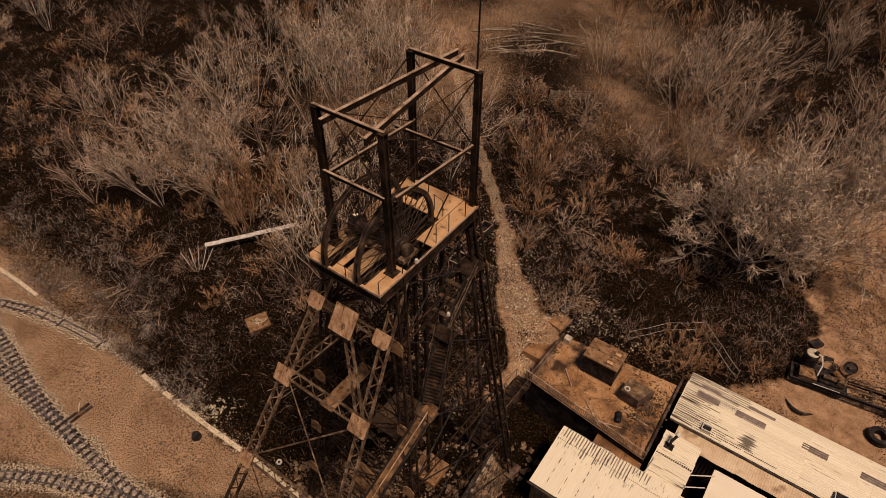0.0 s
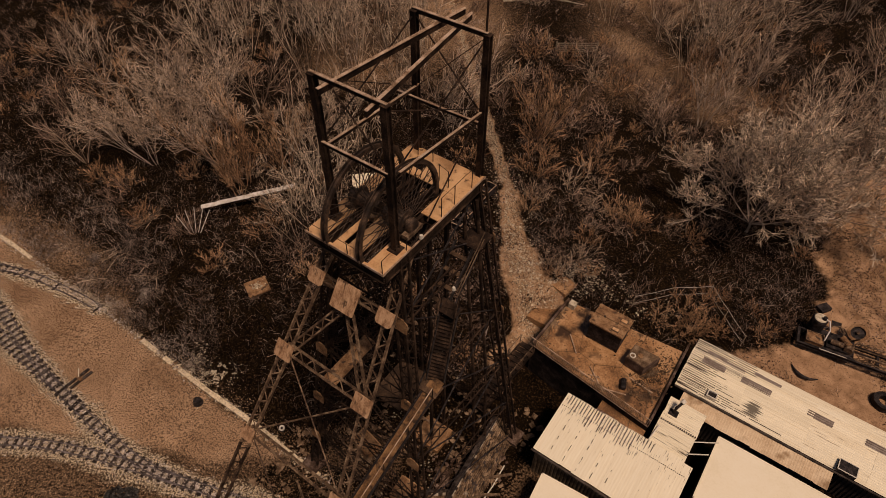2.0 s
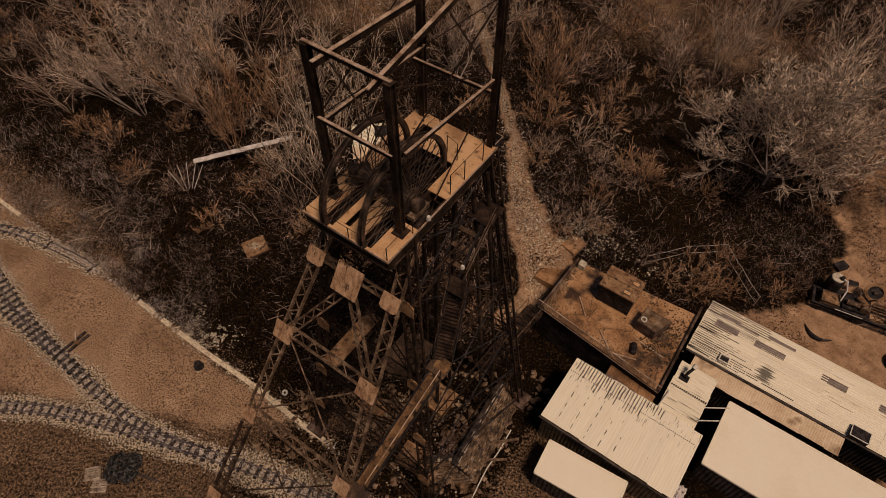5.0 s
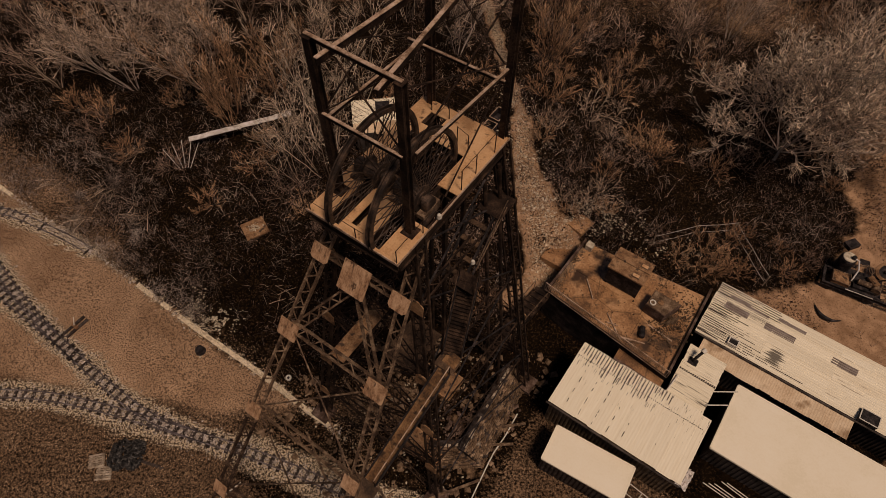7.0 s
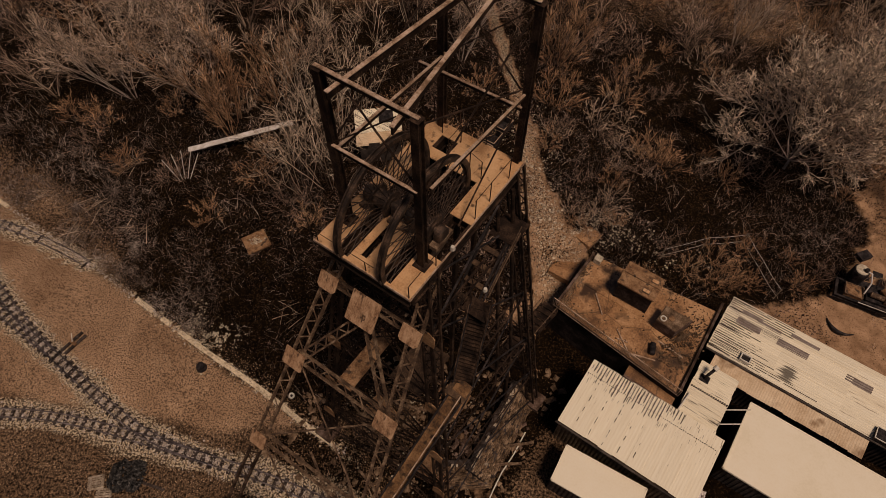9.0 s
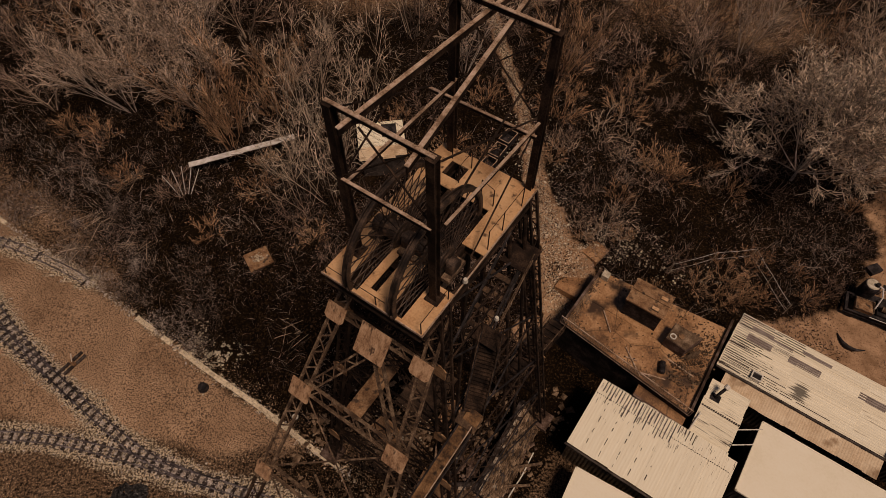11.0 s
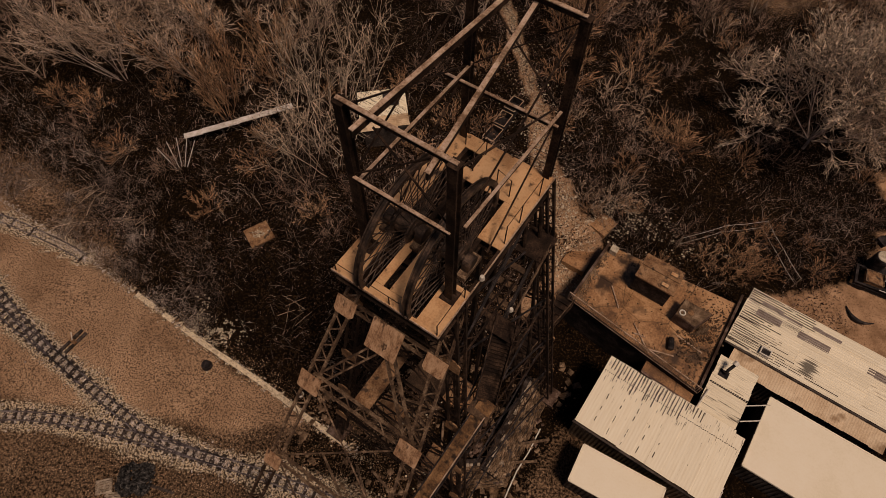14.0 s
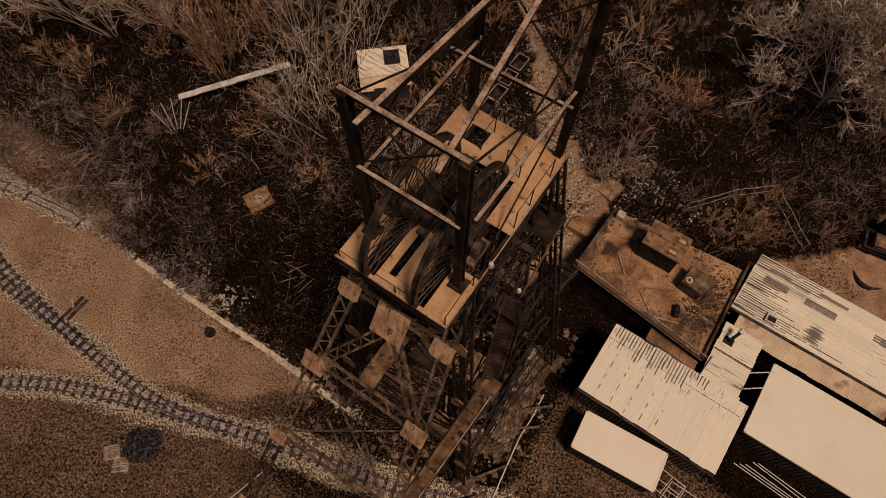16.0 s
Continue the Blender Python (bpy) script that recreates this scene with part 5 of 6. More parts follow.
# ---- clutter on the ground ----
def site_thing(name, x, y, label, category, group="", turn=0.0, dz=0.0):
    """A thing at world x, y, resting on the ground; its parts are given from its own base."""
    t = new(name)
    t.matrix_world = Matrix.Translation((x, y, height(x, y) + dz)) @ pose(0, 0, 0, 0, 0, turn)
    BASES[t.name] = Matrix.Identity(4)
    return tagged(t, label, category, group)


cap = site_thing("shaft_cap", -17.3, 32.9, "square rusty-brown capping slab on a low brick box", "shaft cap", turn=35)
part("box", Geo().box(-0.78, -0.72, -0.5, 0.78, 0.72, 0.16), M_BRICK, cap)
part("slab", Geo().box(-0.86, -0.8, 0.16, 0.86, 0.8, 0.26), M_RUST, cap)
g = Geo()
rng = random.Random(31)
for _ in range(60):
    g.stone((rng.gauss(0.05, 0.22), rng.gauss(0.05, 0.18), 0.28), rng.uniform(0.03, 0.09), rng)
tagged(part("gravel", g, M_STONE, cap, "small heap of pale grit"), kind="stuff")

stump = site_thing("tree_stump", -19.8, 24.2, "charred black tree stump on the grass", "stump")
part("stump", Geo().tube([(0, 0, -0.1), (0.02, 0, 0.15), (0, 0.02, 0.4)], [0.42, 0.33, 0.29], 9), M_BLACK, stump)
part("chip", Geo().stone((0.1, -0.45, 0.05), 0.1, rng), M_STONE, stump)

g = Geo()
for _ in range(520):
    x, y = rng.gauss(-19.5, 0.8), rng.gauss(26.7, 0.55)
    if noise.noise(Vector((x * 1.6, y * 1.6, 3))) > -0.05:
        g.stone((x, y, height(x, y) + 0.05), rng.uniform(0.025, 0.085), rng)
for _ in range(90):
    x, y = rng.gauss(-21.2, 0.3), rng.gauss(27.6, 0.8)
    g.stone((x, y, height(x, y) + 0.05), rng.uniform(0.03, 0.1), rng)
solid("stone_heap", g, M_STONE, "scattered heap of whitish rubble stones in the scrub", "stone heap", "stuff")
g = Geo()
for _ in range(520):
    x, y = rng.uniform(-23.5, -21.3), rng.uniform(15.7, 17.8)
    k = max(0, 1 - math.hypot((x + 22.85) / 0.75, (y - 16.7) / 1.0), 1 - math.hypot((x + 21.95) / 0.75, (y - 16.8) / 1.0))
    if k > 0:
        g.stone((x, y, height(x, y) + 0.05 + 0.35 * k), rng.uniform(0.07, 0.17), rng)
solid("coal_heap", g, M_COAL, "heap of black broken coal on the grass", "coal heap", "stuff")
for i, (x, y, t) in enumerate(((-24.15, 16.2, 16), (-23.4, 15.5, 8))):
    pal = site_thing("pallet", x, y, "weathered pale timber pallet beside the coal", "pallet", "pallets", t)
    for k in range(6):
        part("slat", Geo().box(-0.5, -0.42 + k * 0.15, 0.1, 0.5, -0.32 + k * 0.15, 0.13), M_OLDWOOD, pal)
    for k in (-0.42, -0.05, 0.32):
        part("bearer", Geo().box(k, -0.42, 0, k + 0.1, 0.43, 0.1), M_OLDWOOD, pal)
pl = site_thing("timber_plank", -20.7, 16.3, "dark plank lying beside the coal heap", "plank", turn=-12)
part("plank", Geo().box(-0.9, -0.09, 0, 0.9, 0.09, 0.06), M_SLEEPER, pl)

sig = site_thing("ground_lamp", -13.0, 22.5, "white round ground lamp on a short post", "lamp")
part("post", Geo().tube([(0, 0, -0.1), (0, 0, 0.5)], 0.05, 6), M_BLACK, sig)
part("lamp_ring", Geo().ring((0, 0, 0.6), (-0.2, -0.4, 1), 0.1, 0.2, 0.05, 20), M_PAINT, sig)
part("lens", Geo().tube([(0, 0, 0.57), (-0.01, -0.02, 0.61)], 0.1, 12), M_BLACK, sig)

for x, y, n in ((-30.6, 36.6, 30), (-33.0, 34.4, 24), (-27.2, 34.8, 20), (-29.0, 39.4, 22), (-14.0, 28.0, 16), (-36.5, 38.0, 22)):
    br = site_thing("brush_pile", x, y, "loose pile of pale cut brushwood in the scrub", "brushwood", "brush piles")
    g = Geo()
    for _ in range(n):
        a, l = rng.gauss(0.6, 0.7), rng.uniform(0.4, 1.1)
        c = Vector((rng.gauss(0, 0.6), rng.gauss(0, 0.4), rng.uniform(0.05, 0.35)))
        d = Vector((math.cos(a), math.sin(a), rng.uniform(-0.15, 0.25))) * l
        g.tube([c - d, c + Vector((0, 0, 0.05)), c + d], [0.015, 0.012, 0.008], 3, False)
    tagged(part("stick", g, M_TWIG, br), kind="stuff")

# long pale board on props, with leaning poles at its end
board = site_thing("board_walk", -20.5, 42.1, "long weathered white board raised on props among saplings", "board", turn=23.8)
for k in range(6):
    part("plank", Geo().box(-4.15 + k * 1.39, -0.24 + 0.02 * (k % 2), 1.0 + 0.04 * k, -2.77 + k * 1.39, 0.24 + 0.02 * (k % 2), 1.07 + 0.04 * k), M_PALE, board)
for k in (-4.0, -1.4, 1.4, 4.0):
    part("prop", Geo().bar((k, 0, -0.3), (k, 0, 1.05), 0.12, 0.12, (0, 1, 0)), M_SLEEPER, board)
for i, (dx, dy) in enumerate(((-1.4, 0.95), (-1.0, 1.55), (-0.5, 1.95), (0.15, 2.0), (0.7, 1.7))):
    po = site_thing("leaning_pole", -24.5 + 0.12 * i, 38.1 + 0.04 * i, "thin pale pole leaning out of the scrub", "pole", "leaning poles")
    part("pole", Geo().tube([(0, 0, -0.2), (dx, dy, 1.3)], [0.035, 0.025], 6), M_PALE, po)

shack = site_thing("scrub_shack", -9.55, 43.1, "small derelict shack with a patched white tin roof", "shack", turn=12)
part("wall", Geo().box(-1.6, -1.65, -0.3, 1.6, 1.65, 1.95), M_WALL, shack)
rng = random.Random(41)
for i in range(4):
    x = -1.8 + i * 0.9
    part("roof_sheet", corrugated(x - 0.02, -0.6, x + 0.92, 1.85, lambda a, b, k=i: 2.15 + 0.04 * b + 0.012 * (k % 2), "x", 0.18, 0.04), M_ROOFX, shack)
    part("roof_sheet", corrugated(x - 0.02, -1.85 + 0.2 * (i % 2), x + 0.92, -0.55, lambda a, b, k=i: 2.1 + 0.04 * b + 0.012 * (k % 2), "x", 0.18, 0.04), M_ROOFB, shack)
part("tarpaulin", Geo().box(0.1, 0.2, 2.26, 1.25, 1.5, 2.29), M_BLACK, shack)

for i, (x, y) in enumerate(((0.35, 45.3), (-0.45, 43.95), (-1.2, 42.55), (-1.85, 41.2))):
    tub = site_thing("mine_tub", x, y, "open black iron mine tub standing behind the headframe", "mine tub", "mine tubs", 58 + 3 * (i % 2))
    b = Geo().box(-0.7, -0.46, 0.32, 0.7, 0.46, 0.37)
    part("floor", b, M_BLACK, tub)
    for a, c in (((-0.7, -0.46), (0.7, -0.46)), ((0.7, -0.46), (0.7, 0.46)), ((0.7, 0.46), (-0.7, 0.46)), ((-0.7, 0.46), (-0.7, -0.46))):
        part("side", Geo().bar((*a, 0.68), (*c, 0.68), 0.035, 0.66), M_BLACK, tub)
        part("rim_angle", Geo().bar((*a, 1.02), (*c, 1.02), 0.06, 0.04), M_BEAM, tub)
    for wx in (-0.4, 0.4):
        for wy in (-0.36, 0.36):
            part("wheel", Geo().tube([(wx, wy - 0.04, 0.17), (wx, wy + 0.04, 0.17)], 0.17, 12), M_BLACK, tub)

gate = site_thing("field_gate", 9.8, 71.1, "weathered grey timber field gate across the track", "gate", turn=5)
for z in (0.3, 0.55, 0.8, 1.05, 1.3):
    part("rail", Geo().box(-2.3, -0.03, z - 0.05, 2.3, 0.03, z + 0.05), M_OLDWOOD, gate)
for x in (-2.4, 0, 2.4):
    part("post", Geo().box(x - 0.08, -0.08, -0.3, x + 0.08, 0.08, 1.5), M_OLDWOOD, gate)
rng = random.Random(44)
for i in range(16):
    x, y = rng.uniform(0, 11), rng.uniform(84, 93)
    lg = site_thing("felled_log", x, y, "felled grey birch log lying on cleared ground", "log", "felled logs", rng.uniform(-25, 25))
    l = rng.uniform(2, 4.5)
    part("log", Geo().tube([(-l, 0, 0.12), (0, 0.1, 0.14), (l, 0, 0.12)], [0.11, 0.09, 0.06], 7), M_OLDWOOD, lg)

# old crane on the clearing
cr = site_thing("derelict_crane", 27.6, 33.0, "derelict rusty steam crane with boiler and lattice jib", "crane", turn=-22)
for y in (-1.05, 0.45):
    part("chassis_beam", channel((-2.5, y, 0.55), (7.5, y, 0.55), 0.16, 0.3), M_BLACK, cr)
for x in (-2.4, -0.6, 1.2, 3.2, 5.4):
    part("cross_beam", Geo().bar((x, -1.05, 0.55), (x, 0.45, 0.55), 0.18, 0.22), M_BLACK, cr)
part("deck", Geo().box(-1.9, -1.0, 0.68, 1.5, 0.95, 0.74), M_BLACK, cr)
boiler = part("boiler", Geo().tube([(-1.43, 0.8, 0.74), (-1.43, 0.8, 1.9), (-1.43, 0.8, 2.02)], [0.56, 0.56, 0.5], 20), M_BLACK, cr)
part("boiler_top", Geo().tube([(-1.43, 0.8, 2.02), (-1.43, 0.8, 2.07)], [0.47, 0.44], 20), M_STONE, boiler, "whitish boiler top plate")
part("chimney", Geo().tube([(-1.2, 0.72, 2.05), (-1.2, 0.72, 2.3)], 0.15, 10), M_BLACK, boiler)
tank = part("tank", Geo().box(-1.95, -0.95, 0.74, -0.75, 0.05, 1.05), M_RUST, cr, "rusty open water tank")
part("rim", Geo().bar((-1.95, -0.95, 1.06), (-0.75, -0.95, 1.06), 0.06, 0.06).bar((-1.95, 0.05, 1.06), (-0.75, 0.05, 1.06), 0.06, 0.06).bar((-1.95, -0.95, 1.06), (-1.95, 0.05, 1.06), 0.06, 0.06).bar((-0.75, -0.95, 1.06), (-0.75, 0.05, 1.06), 0.06, 0.06), M_STEEL, tank)
wheel = part("gear_wheel", Geo().ring((1.5, 1.35, 1.25), (-0.25, -0.75, 1), 0.5, 0.72, 0.1, 32), M_RUST, cr)
part("web", Geo().tube([(1.5, 1.35, 1.22), (1.49, 1.33, 1.26)], 0.5, 22), M_BLACK, wheel)
part("hub", Geo().tube([(1.53, 1.45, 1.1), (1.46, 1.22, 1.4)], 0.12, 10), M_STEEL, wheel)
part("engine_bed", Geo().box(-0.5, -0.8, 0.74, 1.0, 0.5, 0.95), M_BLACK, cr)
part("cylinder", Geo().tube([(-0.3, -0.35, 1.15), (0.6, -0.4, 1.2)], 0.2, 12), M_STEEL, cr)
part("cylinder", Geo().tube([(0.5, 0.35, 1.15), (1.0, -0.35, 1.25)], 0.26, 14), M_RUST, cr)
part("winding_drum", Geo().tube([(0.95, -0.75, 1.1), (1.05, -0.1, 1.1)], 0.32, 16), M_STEEL, cr)
part("steam_pipe", Geo().tube([(-1.2, 0.7, 2.2), (-0.85, 0.55, 2.2), (-0.62, 0.1, 1.75), (-0.75, -0.55, 1.15)], 0.055, 8), M_PALE, cr, "pale lagged steam pipe")
part("steam_pipe", Geo().tube([(-0.5, 0.8, 1.5), (0.1, 1.0, 1.6), (0.45, 0.7, 1.45), (0.5, 0.2, 1.2)], 0.06, 8), M_STEEL, cr)
part("hand_wheel", Geo().ring((0.35, 0.75, 1.5), (0.3, -0.3, 1), 0.2, 0.25, 0.03, 18), M_STEEL, cr)
part("a_frame_leg", Geo().bar((0.7, 0.4, 0.74), (1.4, 0.1, 1.9), 0.09, 0.09), M_STEEL, cr)
part("a_frame_leg", Geo().bar((0.7, -0.8, 0.74), (1.4, -0.1, 1.9), 0.09, 0.09), M_STEEL, cr)
for y in (-0.85, 0.3):
    part("jib", lattice((1.5, y, 0.95), (8.5, y, 1.25), 0.08, 0.55, (0, 0, 1), 0.5, 0.06, 0.04), M_STEEL, cr)
part("step_rail", Geo().tube([(-0.9, -1.15, 0.8), (1.0, -1.15, 0.8)], 0.03, 6), M_PALE, cr)
part("side_plate", Geo().box(-0.35, 1.35, 1.1, 0.35, 1.85, 1.16).bar((-0.6, 1.0, 0.74), (-0.2, 1.5, 1.12), 0.05, 0.05).bar((0.3, 1.0, 0.74), (0.3, 1.5, 1.12), 0.05, 0.05), M_BLACK, cr)
for x in (-1.9, 0.9, 4.5):
    for y in (-1.0, 0.4):
        part("wheel", Geo().tube([(x, y - 0.09, 0.32), (x, y + 0.09, 0.32)], 0.36, 16), M_BLACK, cr)

scr = site_thing("scrap_bin", 28.2, 36.6, "small rusty scrap bin on the clearing", "scrap", turn=25)
part("body", Geo().box(-0.5, -0.35, 0, 0.5, 0.35, 0.35), M_BLACK, scr)
cres = site_thing("curved_pipe", 25.0, 30.5, "curved black length of pipe on bare earth", "pipe", turn=-38)
part("pipe", Geo().tube([(-1.0 + 0.2 * k, 0.045 * (k - 5) ** 2 * 0.5 - 0.25, 0.16) for k in range(11)], [0.03, 0.07, 0.1, 0.13, 0.15, 0.15, 0.14, 0.12, 0.09, 0.07, 0.04], 8), M_BLACK, cres)
ty = site_thing("tractor_tyre", 30.2, 28.6, "big black tyre lying on bare earth", "tyre")
part("tread", Geo().ring((0, 0, 0.25), (0, 0, 1), 0.42, 0.78, 0.25, 28), M_BLACK, ty)

# ruined wall, conduit and rubble at the foot of the tower
wall = site_thing("ruined_wall", 0.3, 18.0, "ruined brick wall slumped into a sloping bank at the tower foot", "wall")
rng = random.Random(52)
for (a, b), wide, top in (((Vector((0.1, -0.2, 0)), Vector((3.0, 5.8, 0))), 1.3, 1.1), ((Vector((-3.2, -0.6, 0)), Vector((0.1, -0.2, 0))), 1.1, 0.75)):
    d = b - a
    out = Vector((d.y, -d.x, 0)).normalized()
    up = Vector((0, 0, 1))
    n = round(d.length / 0.23)
    low = min(height(0.3 + p.x, 18.0 + p.y) for p in (a, b)) - height(0.3, 18.0) - 0.2
    ins = [a - out * wide, b - out * wide, b - out * (wide + 0.5), a - out * (wide + 0.5)]
    part("core", Geo().add([a + up * low, b + up * low, b - out * (wide + 0.5) + up * low, a - out * (wide + 0.5) + up * low, a, b] + [p + up * (top - 0.05) for p in ins],
                           [(3, 2, 1, 0), (0, 1, 5, 4), (4, 5, 7, 6), (6, 7, 8, 9), (9, 8, 2, 3), (1, 2, 8, 7, 5), (0, 4, 6, 9, 3)]), M_SLEEPER, wall, "black earth core of the bank")
    for r in range(13):
        f = r / 12
        for i in range(n):
            if rng.random() < 0.12:
                continue
            o = 0.5 * (r % 2) / n
            c = -out * (wide * f + rng.uniform(-0.03, 0.03)) + up * (top * f + 0.02 + rng.uniform(-0.05, 0.07))
            p, q = a + d * (i / n + o) + c, a + d * ((i + 0.9) / n + o) + c + up * rng.uniform(-0.03, 0.03)
            part("brick", Geo().bar(p, q, 0.1 + rng.uniform(-0.02, 0.02), 0.09, (out + up * 1.1)), M_OLDBRICK, wall)
    for i in range(n):
        if rng.random() < 0.5:
            p = a + d * (i / n) - out * (wide + 0.12) + up * (top + 0.04)
            part("coping_stone", Geo().bar(p, p + d * (0.85 / n), rng.uniform(0.14, 0.22), 0.1), M_OLDWOOD, wall, "grey coping stone")
g = Geo()
for _ in range(420):
    p = Vector((rng.uniform(-2.4, 2.2), 0, 0))
    x, y = 0.3 + p.x + rng.gauss(0, 0.3), 19.2 + max(0, p.x) * 1.7 + rng.gauss(0.6, 0.9)
    g.stone((x, y, height(x, y) + abs(rng.gauss(0, 0.12))), rng.uniform(0.05, 0.2), rng)
solid("wall_rubble", g, M_BRICK, "tumbled bricks heaped along the ruined wall", "rubble", "stuff")
con = site_thing("white_conduit", 1.1, 18.7, "thin white conduit pipe lying along the ground", "pipe")
pts = [(1.5, 2.7), (0.75, 1.2), (0, 0), (-0.5, -1.1), (-1.7, -3.9)]
part("pipe", Geo().tube([(x, y, height(1.1 + x, 18.7 + y) - height(1.1, 18.7) + 0.12) for x, y in pts], 0.045, 6), M_PAINT, con)
po = site_thing("pale_pole", -15.5, 14.8, "pale thin pole lying in the grass", "pole", turn=44)
part("pole", Geo().tube([(-1.2, 0, 0.05), (1.2, 0, 0.08)], 0.04, 6), M_PAINT, po)
g = Geo()
for _ in range(1500):
    x, y = rng.uniform(-7.5, 7.0), rng.uniform(-9, 7)
    p = to_world(x, y)
    if noise.noise(Vector((x * 0.5, y * 0.5, 2))) < -0.05:
        continue
    g.stone((p.x, p.y, height(p.x, p.y) + 0.03), rng.choice((0.06, 0.09, 0.14, 0.24)) * rng.uniform(0.7, 1.3), rng)
solid("foot_rubble", g, M_OLDBRICK, "brick and stone rubble under the headframe", "rubble", "stuff")
for i, (x, y, w, d, h, t) in enumerate(((2.2, -3.0, 2.6, 1.5, 0.5, 4), (0.7, 1.3, 2.1, 1.9, 0.4, 0), (-2.6, -2.0, 1.8, 1.2, 0.6, -10))):
    p = to_world(x, y)
    bl = site_thing("concrete_plinth", p.x, p.y, "brown stained concrete plinth at the tower foot", "plinth", "plinths", -30.8 + t)
    part("block", Geo().box(-w / 2, -d / 2, -0.4, w / 2, d / 2, h), M_CONC, bl)
    part("cap", Geo().box(-w / 2 + 0.1, -d / 2 + 0.1, h, w / 2 - 0.1, d / 2 - 0.1, h + 0.06), M_RUST, bl)
for i in range(14):
    p = to_world(rng.uniform(-5, 6.5), rng.uniform(-8, 4))
    it = site_thing("scrap_girder", p.x, p.y, "rusty scrap girder lying in rubble", "girder", "scrap girders", rng.uniform(0, 180))
    l = rng.uniform(0.8, 2.2)
    part("joist", channel((-l, 0, 0.25), (l, 0, 0.25 + rng.uniform(0, 0.4)), 0.14, 0.18), M_STEEL, it)

g = Geo()
for _ in range(520):
    x, y = rng.gauss(-0.5, 2.6), rng.gauss(-1.0, 3.4)
    p = to_world(x, y)
    if noise.noise(Vector((x * 0.7, y * 0.7, 9))) < 0.0:
        continue
    g.stone((p.x, p.y, height(p.x, p.y) + 0.04), rng.uniform(0.03, 0.10), rng)
solid("pale_scraps", g, M_STONE, "pale stone scraps scattered under the headframe", "rubble", "stuff")

# wire fence behind the yard
fp = [Vector((*p, 0)) for p in ((12.2, 34.3), (15.5, 35.6), (18.9, 36.7), (19.8, 34.7), (20.8, 32.6))]
fence = site_thing("wire_fence", fp[2].x, fp[2].y, "post and wire fence at the edge of the scrub", "fence")
for p in fp:
    o = Vector((p.x - fp[2].x, p.y - fp[2].y, height(p.x, p.y) - height(fp[2].x, fp[2].y)))
    part("post", Geo().tube([o + Vector((0, 0, -0.3)), o + Vector((0, 0, 1.4))], 0.035, 6), M_OLDWOOD, fence)
for k in (0.45, 1.3):
    for p, q in zip(fp, fp[1:]):
        o = [Vector((r.x - fp[2].x, r.y - fp[2].y, height(r.x, r.y) - height(fp[2].x, fp[2].y) + k)) for r in (p, q)]
        part("wire", Geo().tube([o[0], o[0].lerp(o[1], 0.5) - Vector((0, 0, 0.08)), o[1]], 0.014, 4), M_PALE, fence)


# ---- bare trees and scrub ----
def grow(wood, twig, p, d, length, r, level, spec, rng):
    """One limb and its children; spec per level: (children, share of length, spread in degrees)."""
    kink = spec["kink"]
    if level == spec["top"]:
        s = d.orthogonal().normalized() * r
        u = d.cross(s).normalized() * r
        m = p + d * (length * 0.5)
        e = m + (d + Vector((rng.gauss(0, 0.3 * kink), rng.gauss(0, 0.3 * kink), rng.gauss(spec["lift"], 0.2 * kink)))).normalized() * (length * 0.5)
        ring = (s, u * 0.87 - s * 0.5, -u * 0.87 - s * 0.5)
        twig.add([p + k for k in ring] + [m + k * 0.8 for k in ring] + [e], ((0, 1, 4, 3), (1, 2, 5, 4), (2, 0, 3, 5), (3, 4, 6), (4, 5, 6), (5, 3, 6)))
        return
    n = 5 if level == 0 else 3 if level < spec["top"] - 1 else 2
    pts, rad = [p.copy()], [r]
    q, dd = p.copy(), d.copy()
    bend = (0.09 + 0.05 * level) * kink
    for i in range(n):
        dd = (dd + Vector((rng.gauss(0, bend), rng.gauss(0, bend), rng.gauss(0.03, 0.6 * bend) + spec["lift"]))).normalized()
        q = q + dd * (length / n)
        pts.append(q.copy())
        rad.append(max(spec["thin"], r * (1 - 0.78 * (i + 1) / n)))
    (wood if level < spec["top"] - 1 else twig).tube(pts, rad, 6 if level == 0 else 4 if level < spec["top"] - 1 else 3, False)
    kids, share, spread = spec["levels"][level]
    for i in range(kids):
        t = spec["low"] + (1 - spec["low"]) * (i + rng.random()) / kids
        t = min(t, 0.999)
        k = min(n - 1, int(t * n))
        a = pts[k].lerp(pts[k + 1], t * n - k)
        base = (pts[k + 1] - pts[k]).normalized()
        side = base.orthogonal().normalized()
        side.rotate(Matrix.Rotation(rng.uniform(0, 6.283), 3, base))
        an = radians(spread * rng.uniform(0.6, 1.35))
        nd = (base * math.cos(an) + side * math.sin(an)).normalized()
        grow(wood, twig, a, nd, length * share * rng.uniform(0.7, 1.25) * (1.15 - 0.45 * t), max(spec["thin"], r * (1 - 0.7 * t) * 0.58), level + 1, spec, rng)


